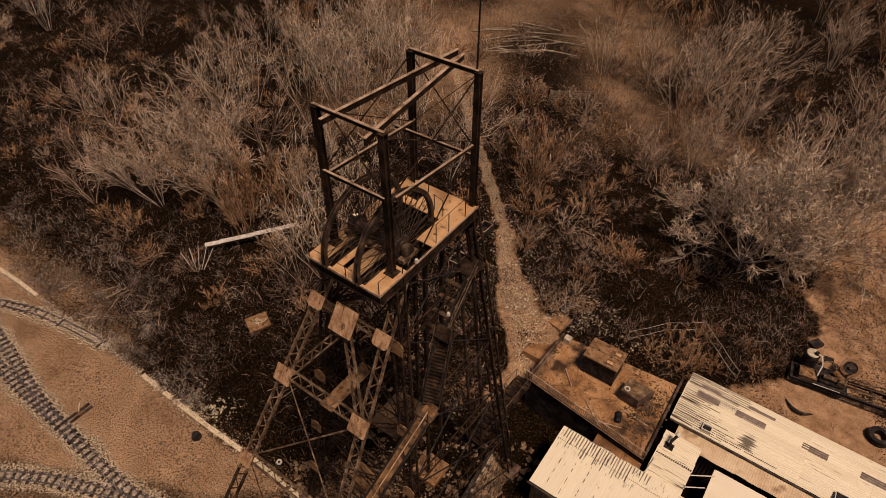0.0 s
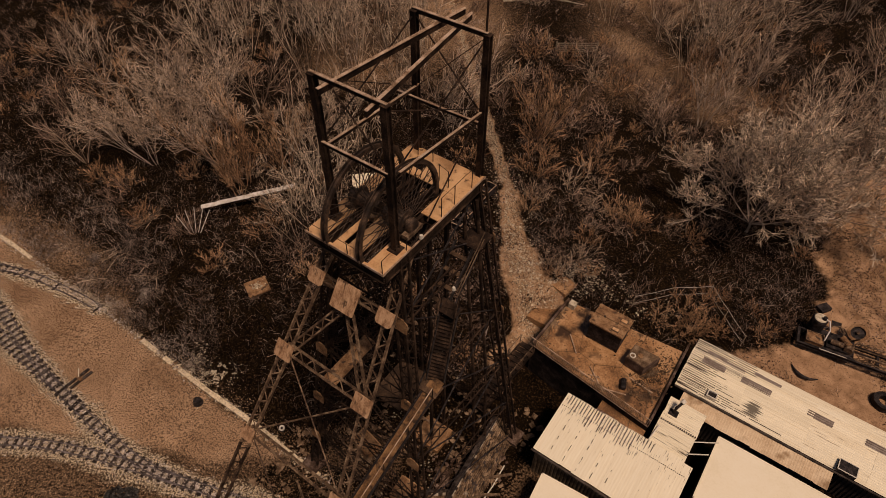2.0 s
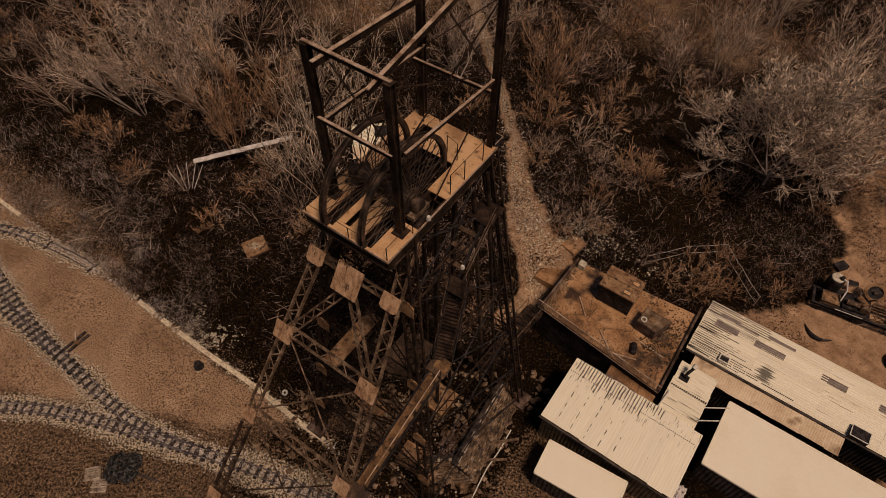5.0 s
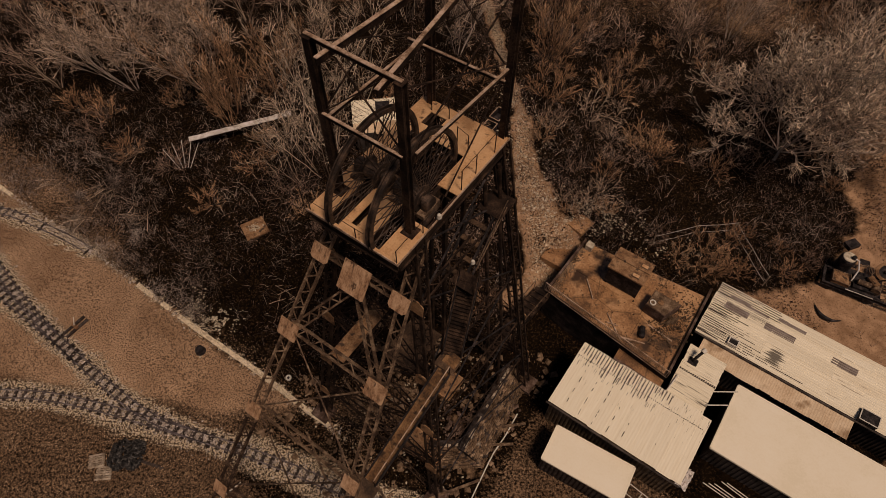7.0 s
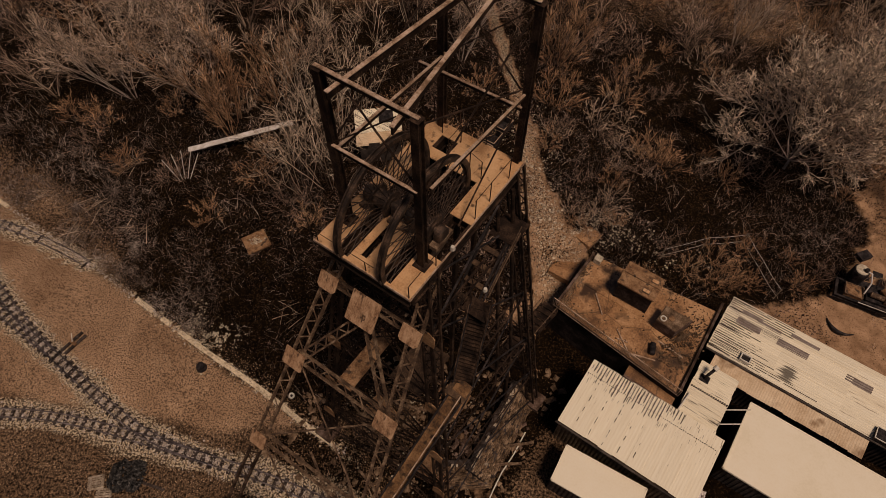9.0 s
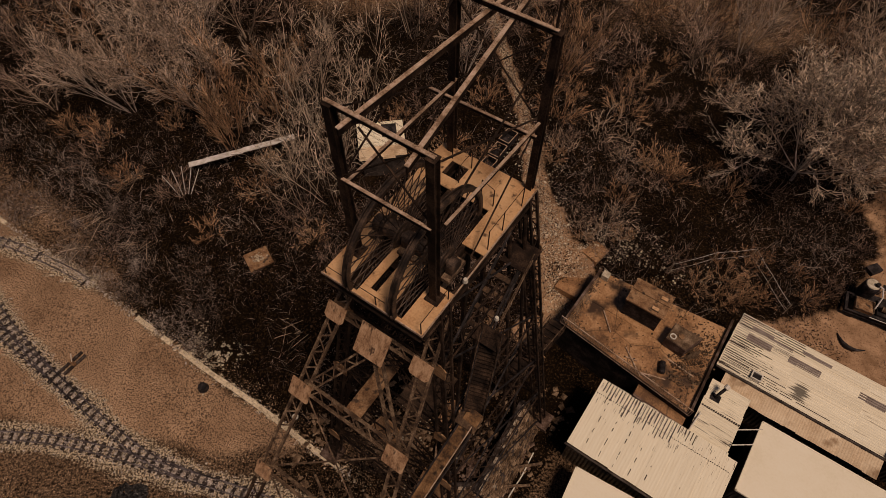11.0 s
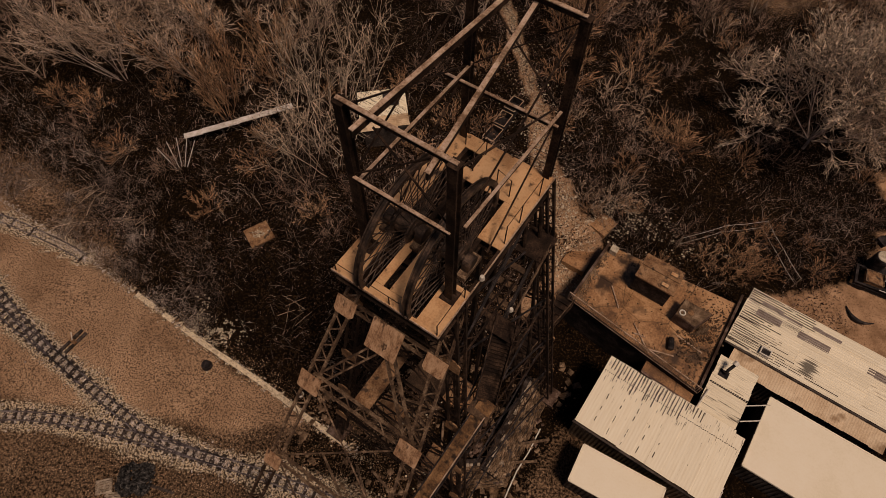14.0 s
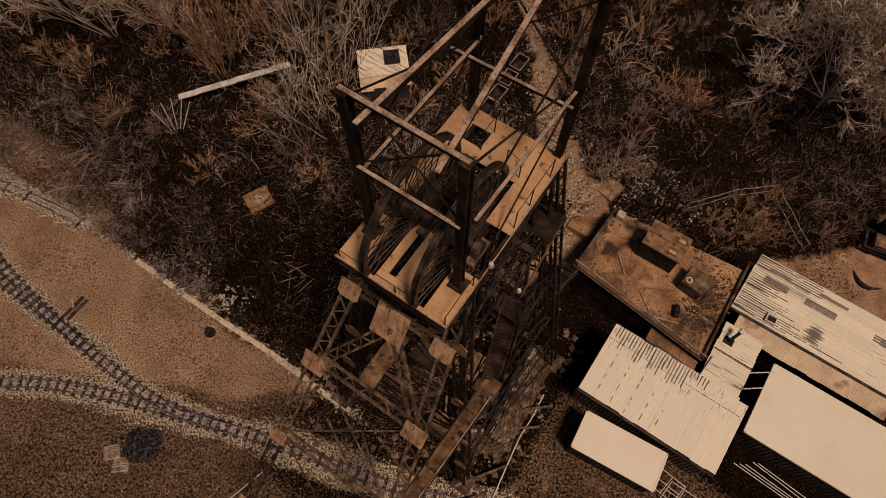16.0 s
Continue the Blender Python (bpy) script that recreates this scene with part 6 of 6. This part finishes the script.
def tree(name, label, stems, reach, lean, spec, seed, twig_mat, wood_mat, category="tree"):
    """A bare tree or shrub at the origin: trunk limbs and a crown of twigs."""
    rng = random.Random(seed)
    wood, twig = Geo(), Geo()
    foot = Vector((0, 0, -0.25))
    if spec["bole"]:
        h = spec["bole"]
        wood.tube([(0, 0, -0.3), (0.03, 0.02, h * 0.5), (0, 0.05, h)], [spec["r"] * 2.6, spec["r"] * 2.1, spec["r"] * 1.9], 8)
        foot = Vector((0, 0.05, h - 0.15))
    for i in range(stems):
        a = 2 * math.pi * (i + rng.random() * 0.7) / stems
        l = radians(lean * rng.uniform(0.25, 1.25))
        d = Vector((math.cos(a) * math.sin(l), math.sin(a) * math.sin(l), math.cos(l)))
        off = Vector((math.cos(a), math.sin(a), 0)) * (spec["foot"] * rng.uniform(0.3, 1.0))
        grow(wood, twig, foot + off, d, reach * rng.uniform(0.75, 1.2), spec["r"] * rng.uniform(0.75, 1.2), 0, spec, rng)
    ob = new(name)
    BASES[ob.name] = Matrix.Identity(4)
    tagged(ob, label, category)
    tagged(part("trunk", wood, wood_mat, ob), kind="stuff" if stems > 1 and not spec["bole"] else "")
    part("crown", twig, twig_mat, ob)
    return ob


WILLOW = dict(top=4, low=0.28, lift=0.05, thin=0.0165, r=0.042, kink=0.9, bole=1.0, foot=0.2, levels=[(7, 0.55, 34), (6, 0.54, 38), (5, 0.56, 40), (4, 0.64, 42)])
FAN = dict(top=3, low=0.3, lift=0.05, thin=0.0145, r=0.038, kink=1.2, bole=0, foot=0.35, levels=[(7, 0.5, 28), (5, 0.55, 36), (4, 0.62, 42)])
BIRCH = dict(top=4, low=0.3, lift=0.05, thin=0.0145, r=0.038, kink=1.2, bole=0, foot=0.35, levels=[(7, 0.52, 28), (5, 0.55, 34), (5, 0.58, 40), (3, 0.65, 42)])
BROOM = dict(top=3, low=0.25, lift=0.10, thin=0.0125, r=0.035, kink=0.9, bole=0, foot=0.5, levels=[(7, 0.45, 20), (5, 0.5, 24), (3, 0.6, 28)])
DARK = dict(top=3, low=0.22, lift=0.06, thin=0.0145, r=0.045, kink=1.2, bole=0, foot=0.2, levels=[(6, 0.5, 30), (5, 0.54, 34), (3, 0.6, 38)])
TALL = dict(top=3, low=0.3, lift=0.03, thin=0.0140, r=0.026, kink=0.7, bole=0, foot=0.9, levels=[(6, 0.36, 24), (3, 0.55, 34), (3, 0.6, 40)])
SHRUB = dict(top=2, low=0.15, lift=0.05, thin=0.0145, r=0.018, kink=1.5, bole=0, foot=0.25, levels=[(6, 0.52, 40), (4, 0.55, 46)])
FUZZ = dict(top=2, low=0.25, lift=0.05, thin=0.012, r=0.014, kink=1.0, bole=0, foot=0.3, levels=[(7, 0.45, 30), (6, 0.5, 36)])
kinds = {
    "willow": [tree("willow", "wide bare pale willow with a short trunk and twisting limbs", 14, 7.0, 53, WILLOW, 1, M_WILLOW, M_BARK)],
    "birch": [tree("bare_tree", "large bare pale birch with fanning stems and a dense domed crown", 8, 7.0, 36, BIRCH, 17, M_TWIG, M_BARK)],
    "fan": [tree("bare_tree", "bare pale birch with many fanning stems", 6 + k % 3, 6.4 + 0.4 * k, 30, FAN, 10 + k, M_TWIG, M_BARK) for k in range(4)],
    "broom": [tree("bare_tree", "bare russet birch with dense upright broom-like twigs", 11, 5.4, 24, BROOM, 70, M_TWIGR, M_TWIGR)],
    "dark": [tree("bare_tree", "bare dark brown thicket tree with fine twigs", 4 + k % 3, 4.4 + 0.5 * k, 34, DARK, 50 + k, (M_TWIGD, M_TWIGR, M_TWIGD)[k], M_TWIG) for k in range(3)],
    "tall": [tree("sapling_clump", "clump of tall thin pale bare saplings", 8 + k, 7.2 + 0.5 * k, 22, TALL, 20 + k, M_WILLOW, M_WILLOW) for k in range(3)],
    "shrub": [tree("shrub", "bushy leafless pale grey shrub", 8, 1.7, 58, SHRUB, 30, M_TWIG, M_BARK, "shrub")] + [tree("shrub", "bushy leafless dark brown shrub", 9 + k, 1.7 + 0.2 * k, 52, SHRUB, 34 + k, M_TWIGD, M_TWIGD, "shrub") for k in range(2)]
    + [tree("shrub", "rounded fuzzy leafless russet shrub", 12 + k, 1.4 + 0.25 * k, 60, FUZZ, 40 + k, M_TWIGR, M_TWIGR, "shrub") for k in range(2)],
}


def wild(x, y):
    """How thickly scrub grows at a spot, 0 to 1."""
    d = y - strip_y(x)
    if x < 0 and d < 0.8:
        return 0.0
    sx, sy = to_site(x, y)
    if (-6.2 < sx < 6.5 and -8 < sy < 5.5) or (2.5 < sx < 31 and -6 < sy < (15.6 if sx < 12.8 else 17.6)):
        return 0.0
    if y < 20:
        return 0.0
    if gap((x, y), FOOTPATH) < (0.9 if y < 46 else 0.6) + 0.7 * noise.noise(Vector((x * 0.6, y * 0.6, 1))):
        return 0.0
    f, b, c = zones(x, y)
    if b > 0.4:
        return 0.03
    k = 0.55 + 0.6 * noise.noise(Vector((x * 0.09, y * 0.09, 5)))
    return max(0.15, min(1, k)) * smooth(0.8, 4.0, d if x < 2 else 9)


PLANTED = set()


def plant(kind, index, x, y, scale, turn, first=False, tilt=0.0, az=0.0):
    src = kinds[kind][index % len(kinds[kind])]
    m = Matrix.Translation((x, y, height(x, y))) @ Matrix.Rotation(radians(tilt), 4, (math.sin(radians(az)), -math.cos(radians(az)), 0)) @ Matrix.Rotation(turn, 4, "Z") @ Matrix.Diagonal((scale, scale, scale, 1))
    if src.name not in PLANTED:
        PLANTED.add(src.name)
        src.matrix_world = m
        return src
    ob = copy_thing(src, m)
    ob.matrix_basis = m
    return ob


rng = random.Random(77)
plant("willow", 0, 24.2, 45.2, 1.3, 0.4)
plant("willow", 0, 31.8, 47.0, 1.15, 2.4)
# two leaning birches and the thicket round them
for kind, i, x, y, s, tilt, az in (
        ("birch", 0, -25.2, 47.3, 0.95, 8, -20), ("birch", 0, -31.5, 47.0, 0.9, 14, -10), ("dark", 1, -36.5, 53.5, 1.1, 8, 0), ("dark", 0, -41.5, 52.0, 1.3, 5, 0),
        ("birch", 0, -29.5, 51.5, 0.9, 5, 0), ("dark", 2, -24.0, 57.0, 1.2, 0, 0), ("dark", 0, -33.5, 59.0, 1.3, 0, 0), ("dark", 2, -38.0, 46.5, 1.0, 10, 0),
        ("broom", 0, -22.2, 45.2, 1.25, 2, 0), ("broom", 0, -21.9, 43.2, 0.75, 4, 0), ("broom", 0, -18.6, 47.5, 0.95, 4, 0)):
    plant(kind, i, x, y, s, rng.uniform(0, 6.28), tilt=tilt, az=az)
# saplings behind the headframe
for kind, i, x, y, s, tilt, az in (
        ("tall", 1, -13.1, 38.8, 1.05, 4, 20), ("tall", 0, -15.2, 38.2, 0.9, 3, 0), ("tall", 0, -13.4, 42.2, 1.0, 2, 0),
        ("tall", 1, -11.6, 46.8, 0.95, 0, 0), ("tall", 2, -15.8, 46.2, 1.0, 0, 0), ("tall", 0, -18.7, 68.7, 1.2, 0, 0), ("tall", 1, -20.5, 63.5, 1.2, 0, 0), ("tall", 2, -12.4, 70.5, 1.2, 0, 0), ("tall", 1, -15.5, 63.0, 1.2, 0, 0),
        ("tall", 2, -8.5, 66.0, 1.1, 0, 0), ("tall", 0, -15.0, 75.0, 1.2, 0, 0), ("fan", 0, -9.5, 74.0, 1.0, 0, 0), ("fan", 2, -22.0, 72.0, 1.0, 0, 0)):
    plant(kind, i, x, y, s, rng.uniform(0, 6.28), tilt=tilt, az=az)
# round the willow
for kind, i, x, y, s, tilt, az in (
        ("fan", 1, 32.0, 56.0, 1.2, 5, 60), ("fan", 3, 40.0, 62.0, 1.2, 0, 0), ("dark", 0, 17.5, 57.5, 1.0, 0, 0), ("fan", 2, 27.0, 65.0, 1.1, 0, 0), ("tall", 2, 22.5, 68.0, 1.2, 0, 0), ("fan", 3, 26.5, 76.0, 1.2, 0, 0)):
    plant(kind, i, x, y, s, rng.uniform(0, 6.28), tilt=tilt, az=az)
for i, x, y, s in ((0, 6.4, 36.6, 0.7), (0, 7.6, 37.4, 0.8), (0, 5.6, 37.6, 0.7), (0, 8.6, 38.6, 0.9), (3, 17.0, 33.2, 1.1), (3, 16.2, 32.8, 0.9), (3, 17.8, 33.6, 0.9), (4, 16.4, 34.6, 1.0), (3, 19.2, 33.4, 0.8), (4, 14.2, 33.6, 0.8), (1, 12.6, 35.0, 0.8), (3, 18.6, 36.0, 1.0), (4, 12.6, 43.4, 1.2), (0, 8.0, 47.0, 1.25), (0, 9.6, 44.4, 0.9), (3, 13.5, 42.9, 1.35), (4, 10.1, 49.5, 1.4), (4, 5.0, 54.2, 1.5), (3, -1.7, 49.9, 1.3), (0, 4.6, 45.0, 0.9)):
    plant("shrub", i, x, y, s, rng.uniform(0, 6.28))
# the wood at large
placed = []
tries = 0
while len(placed) < 110 and tries < 6000:
    tries += 1
    y = rng.uniform(52, 128)
    x = rng.uniform(-0.85 * y - 8, 0.85 * y + 8)
    if wild(x, y) < 0.35 + 0.25 * rng.random() or gap((x, y), FOOTPATH) < 4 or (-4 < x < 14 and 78 < y < 98):
        continue
    if (-27 < x < -17 and 54 < y < 66) or (1 < x < 13 and 56 < y < 98) or (4 < x < 18 and 40 < y < 62 and rng.random() < 0.85):
        continue
    if any((x - a) ** 2 + (y - b) ** 2 < (3.1 if y < 80 else 4.0) ** 2 for a, b in placed):
        continue
    placed.append((x, y))
    # mostly dark-twigged trees beyond x -32 put corner darkening into their colour
    plant(rng.choice(("dark", "dark", "fan")) if x < -32 else rng.choice(("dark", "fan", "fan", "tall", "broom")), rng.randrange(4), x, y, rng.uniform(0.8, 1.25), rng.uniform(0, 6.28))
shrubs = []
tries = 0
while len(shrubs) < 262 and tries < 12000:
    tries += 1
    y = rng.uniform(26, 92)
    x = rng.uniform(-0.8 * y - 8, 0.8 * y + 8)
    if len(shrubs) > 210:   # the russet thicket east of the footpath
        x, y = rng.uniform(4, 21), rng.uniform(42, 74)
    if wild(x, y) < rng.uniform(0.3, 0.8) * (0.5 if len(shrubs) > 210 else 1) or y - strip_y(x) < (8 if x < -6 else 2):
        continue
    if any((x - a) ** 2 + (y - b) ** 2 < 1.7 ** 2 for a, b in shrubs):
        continue
    shrubs.append((x, y))
    low = x > 4 and y < 44
    plant("shrub", rng.choice((1, 3, 4) if low else (0, 1, 2, 3, 4) if x < 3 else (0, 1, 1, 2, 2, 3, 4)), x, y, rng.uniform(0.6, 0.9 if low else 1.3 if len(shrubs) < 210 else 1.6), rng.uniform(0, 6.28))


def tri_mesh(name, verts, tris, mat):
    me = bpy.data.meshes.new(name)
    me.vertices.add(len(verts))
    me.vertices.foreach_set("co", verts.astype(np.float32).ravel())
    me.loops.add(tris.size)
    me.loops.foreach_set("vertex_index", tris.astype(np.int32).ravel())
    me.polygons.add(len(tris))
    me.polygons.foreach_set("loop_start", np.arange(0, tris.size, 3, dtype=np.int32))
    me.update(calc_edges=True)
    me.materials.append(mat)
    return me


def stalks(base, tip, mid, radius):
    """Bent tapering three-sided stalks, many at once."""
    n = len(base)
    ang = np.arange(3) * 2 * np.pi / 3
    ring = np.stack([np.cos(ang), np.sin(ang), np.zeros(3)], 1)
    lo = base[:, None, :] + ring[None] * radius[:, None, None]
    md = mid[:, None, :] + ring[None] * (radius * 0.7)[:, None, None]
    v = np.concatenate([lo, md, tip[:, None, :]], 1).reshape(-1, 3)
    t = []
    for k in range(3):
        j = (k + 1) % 3
        t += [(k, j, 3 + j), (k, 3 + j, 3 + k), (3 + k, 3 + j, 6)]
    t = np.array(t)[None] + (np.arange(n) * 7)[:, None, None]
    return v, t.reshape(-1, 3)


nr = np.random.RandomState(4)
spots = []
rng = random.Random(88)
tries = 0
while len(spots) < 11000 and tries < 60000:
    tries += 1
    y = 21 + 85 * rng.random() ** 1.5
    x = rng.uniform(-0.8 * y - 14, 0.8 * y + 10)
    if rng.random() < wild(x, y):
        spots.append((x, y, height(x, y)))
spots = np.array(spots)


def clumps(spots, per, size, radius, flop, seed):
    nr = np.random.RandomState(seed)
    n = len(spots) * per
    c = np.repeat(spots, per, 0)
    grow_k = np.repeat(nr.uniform(0.45, 1.35, len(spots)), per)
    base = c + np.stack([nr.normal(0, 0.3, n), nr.normal(0, 0.3, n), np.full(n, -0.05)], 1)
    a = nr.uniform(0, 2 * np.pi, n)
    h = size * grow_k * nr.uniform(0.5, 1.2, n)
    out = h * flop * nr.uniform(0.2, 1.3, n)
    dirs = np.stack([np.cos(a), np.sin(a), np.zeros(n)], 1)
    mid = base + dirs * (out * 0.4)[:, None] + np.array([0, 0, 1.0]) * (h * 0.65)[:, None]
    tip = base + dirs * out[:, None] + np.array([0, 0, 1.0]) * (h * nr.uniform(0.45, 1.0, n))[:, None]
    return stalks(base, tip, mid, radius * nr.uniform(0.7, 1.3, n))


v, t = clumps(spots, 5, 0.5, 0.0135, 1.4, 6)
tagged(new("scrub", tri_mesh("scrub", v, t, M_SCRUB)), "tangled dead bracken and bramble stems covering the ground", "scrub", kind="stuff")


v, t = clumps(spots[::2], 4, 0.7, 0.0125, 2.0, 16)
tagged(new("brambles", tri_mesh("brambles", v, t, M_BRAMBLE)), "long arching leafless bramble stems", "brambles", kind="stuff")


def litter(spots, per, spread, size, seed, lift):
    nr = np.random.RandomState(seed)
    n = len(spots) * per
    c = np.repeat(spots, per, 0) + np.stack([nr.normal(0, spread, n), nr.normal(0, spread, n), nr.uniform(0.02, lift, n)], 1)
    a, b = nr.uniform(0, 6.28, n), nr.uniform(-0.7, 0.7, n)
    u = np.stack([np.cos(a), np.sin(a), b], 1) * (size * nr.uniform(0.6, 1.5, n))[:, None]
    w = np.stack([-np.sin(a), np.cos(a), nr.uniform(-0.5, 0.5, n)], 1) * (size * 0.6 * nr.uniform(0.6, 1.4, n))[:, None]
    v = np.stack([c - u, c + w, c + u, c - w], 1).reshape(-1, 3)
    t = np.array([(0, 1, 2), (0, 2, 3)])[None] + (np.arange(n) * 4)[:, None, None]
    return v, t.reshape(-1, 3)


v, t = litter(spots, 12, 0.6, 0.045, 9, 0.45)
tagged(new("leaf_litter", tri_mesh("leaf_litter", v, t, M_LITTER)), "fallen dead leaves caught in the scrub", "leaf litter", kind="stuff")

turf = []
while len(turf) < 5200:
    x, y = rng.uniform(-48, -2), rng.uniform(12, 38)
    if y - strip_y(x) < 1.0 and min(gap((x, y), q) for q in TRACKS) > 0.8 and gap((x, y), STRIP) > 0.3:
        turf.append((x, y, height(x, y)))
while len(turf) < 6600:
    x, y = rng.uniform(-8, 14), rng.uniform(11, 30)
    sx, sy = to_site(x, y)
    if sy < 2.6 and not (8.4 < sx < 14 and 0 < sy) or (abs(sx) < 7 and sy < 7):
        turf.append((x, y, height(x, y)))
v, t = clumps(np.array(turf), 4, 0.17, 0.011, 0.7, 15)
tagged(new("grass", tri_mesh("grass", v, t, M_GRASS)), "short dry orange-brown winter grass", "grass", kind="stuff")

# pale tussocks and dead grass along the scrub edge above the overgrown track
rng = random.Random(93)
tuft = []
while len(tuft) < 900:
    x = rng.uniform(-48, -20)
    y = strip_y(x) + 0.6 + 7.5 * rng.random() ** 1.4
    if noise.noise(Vector((x * 0.35, y * 0.35, 9))) > -0.12:
        tuft.append((x, y, height(x, y)))
v, t = clumps(np.array(tuft), 9, 0.45, 0.014, 1.5, 37)
tagged(new("tussocks", tri_mesh("tussocks", v, t, M_BRAMBLE)), "pale dead tussock grass along the edge of the scrub", "tussock grass", kind="stuff")
for x, y, r in ((-29.9, 37.2, 0.9), (-33.4, 36.6, 0.7), (-27.4, 33.4, 0.6)):
    n = rng.randrange(60, 80)
    tus = site_thing("tussock", x, y, "large arching pale grass tussock", "grass", "tussocks")
    g = Geo()
    for _ in range(n):
        a, l = rng.uniform(0, 6.28), r * rng.uniform(0.7, 1.25)
        c, e = Vector((rng.gauss(0, 0.12), rng.gauss(0, 0.12), -0.05)), Vector((math.cos(a), math.sin(a), 0))
        g.tube([c, c + e * (l * 0.45) + Vector((0, 0, l * 0.6)), c + e * l + Vector((0, 0, l * 0.35))], [0.016, 0.014, 0.006], 3, False)
    tagged(part("blade", g, M_BRAMBLE, tus), kind="stuff")

# rubble along the edges of the footpath and behind the yard
rng = random.Random(95)
g = Geo()
for cx, cy, rx, ry, n in ((2.6, 41.0, 1.6, 3.0, 520), (7.6, 36.4, 1.9, 1.0, 800), (4.6, 36.8, 1.3, 1.6, 260), (1.2, 46.5, 1.3, 3.0, 300), (13.2, 34.6, 2.2, 0.5, 160)):
    for _ in range(n):
        x, y = rng.gauss(cx, rx), rng.gauss(cy, ry)
        if noise.noise(Vector((x * 0.8, y * 0.8, 4))) < -0.1:
            continue
        g.stone((x, y, height(x, y) + 0.02), rng.uniform(0.025, 0.085) * rng.uniform(0.7, 1.5), rng)
solid("path_rubble", g, M_STONE, "pale broken stone and brick crumbs strewn beside the footpath", "rubble", "stuff")

# loose stones on the footpath
g = Geo()
rng = random.Random(31)
for a, b in zip(FOOTPATH[3:], FOOTPATH[4:]):
    for _ in range(110):
        k = rng.random()
        x, y = a[0] + (b[0] - a[0]) * k + rng.gauss(0, 0.75), a[1] + (b[1] - a[1]) * k
        g.stone((x, y, height(x, y) + 0.01), rng.uniform(0.025, 0.06), rng)
solid("path_stones", g, M_STONE, "loose pale stones scattered on the footpath", "stones", "stuff")

# crumpled sheet beside the long cabin
p = to_world(16.6, 4.9)
sh = site_thing("crumpled_tarpaulin", p.x, p.y, "crumpled pale tarpaulin heaped by the shed corner", "tarpaulin", turn=-30.8)
g = Geo()
rng = random.Random(5)
N = 13
v = [((i - 6) * 0.085 + rng.gauss(0, 0.02), (j - 6) * 0.12 + rng.gauss(0, 0.02), max(0.0, 0.55 * math.cos((i - 6) * 0.2) * math.cos((j - 6) * 0.2) + rng.gauss(0, 0.09))) for j in range(N) for i in range(N)]
part("sheet", g.add(v, [(j * N + i, j * N + i + 1, (j + 1) * N + i + 1, (j + 1) * N + i) for j in range(N - 1) for i in range(N - 1)]), M_PALE, sh)

# leaves and crumbs on the footpath, the clearing and the railway field
rng = random.Random(61)
spots = []
for a, b in zip(FOOTPATH[1:], FOOTPATH[2:]):
    for _ in range(200 if b[1] > 46 else 120):
        k = rng.random()
        x, y = a[0] + (b[0] - a[0]) * k + rng.gauss(0, 1.1), a[1] + (b[1] - a[1]) * k
        spots.append((x, y, height(x, y)))
while len(spots) < 4200:
    x, y = rng.uniform(19, 44), rng.uniform(27, 52)
    if zones(x, y)[1] > 0.3 and not 24 < x < 30.5:
        spots.append((x, y, height(x, y)))
v, t = litter(np.array(spots), 9, 0.5, 0.055, 19, 0.05)
tagged(new("path_leaves", tri_mesh("path_leaves", v, t, M_LITTER)), "dark dead leaves strewn over the path and clearing", "leaf litter", kind="stuff")
spots = []
while len(spots) < 9000:
    x, y = rng.uniform(-48, -6), rng.uniform(12, 38)
    if y - strip_y(x) < 1.5 and min(gap((x, y), q) for q in TRACKS) > 0.7:
        spots.append((x, y, height(x, y)))
v, t = litter(np.array(spots), 6, 0.3, 0.038, 23, 0.06)
tagged(new("field_thatch", tri_mesh("field_thatch", v, t, M_GRASS)), "matted dead thatch in the winter grass", "thatch", kind="stuff")

# dirt along the inner edge of the yard, blocks behind the box, and a muddy pad beside the footpath
g = Geo()
for _ in range(520):
    x, y = 3.55 + abs(rng.gauss(0, 0.28)), rng.uniform(10.0, 14.9)
    q = to_world(x, y)
    g.stone((q.x, q.y, to_world(x, y, YZ).z + 0.02), rng.uniform(0.03, 0.09), rng)
for _ in range(260):
    u = rng.random()
    x, y = 4.0 + 8.4 * u, 10.05 - 1.0 * u + abs(rng.gauss(0, 0.16))
    q = to_world(x, y)
    g.stone((q.x, q.y, to_world(x, y, YZ).z + 0.02), rng.uniform(0.03, 0.08), rng)
solid("yard_litter", g, M_OLDBRICK, "dead leaves and crumbs drifted along the yard edge", "litter", "stuff")
for x, y, t in ((5.0, 15.55, 15), (7.2, 16.1, -20)):
    q = to_world(x, y)
    bl = site_thing("stone_block", q.x, q.y, "pale squared stone block in the weeds behind the yard", "stone", "stone blocks", t)
    part("stone", Geo().box(-0.3, -0.22, -0.2, 0.3, 0.22, 0.42), M_STONE, bl)
for x, y, w, d, t in ((2.2, 14.0, 1.7, 2.4, -30), (2.5, 16.6, 1.3, 1.5, -42)):
    q = to_world(x, y)
    pad = site_thing("concrete_pad", q.x, q.y, "small muddy concrete pad beside the footpath", "pad", "concrete pads", t)
    part("slab", Geo().box(-w / 2, -d / 2, -0.5, w / 2, d / 2, 0.09), M_CONC, pad)
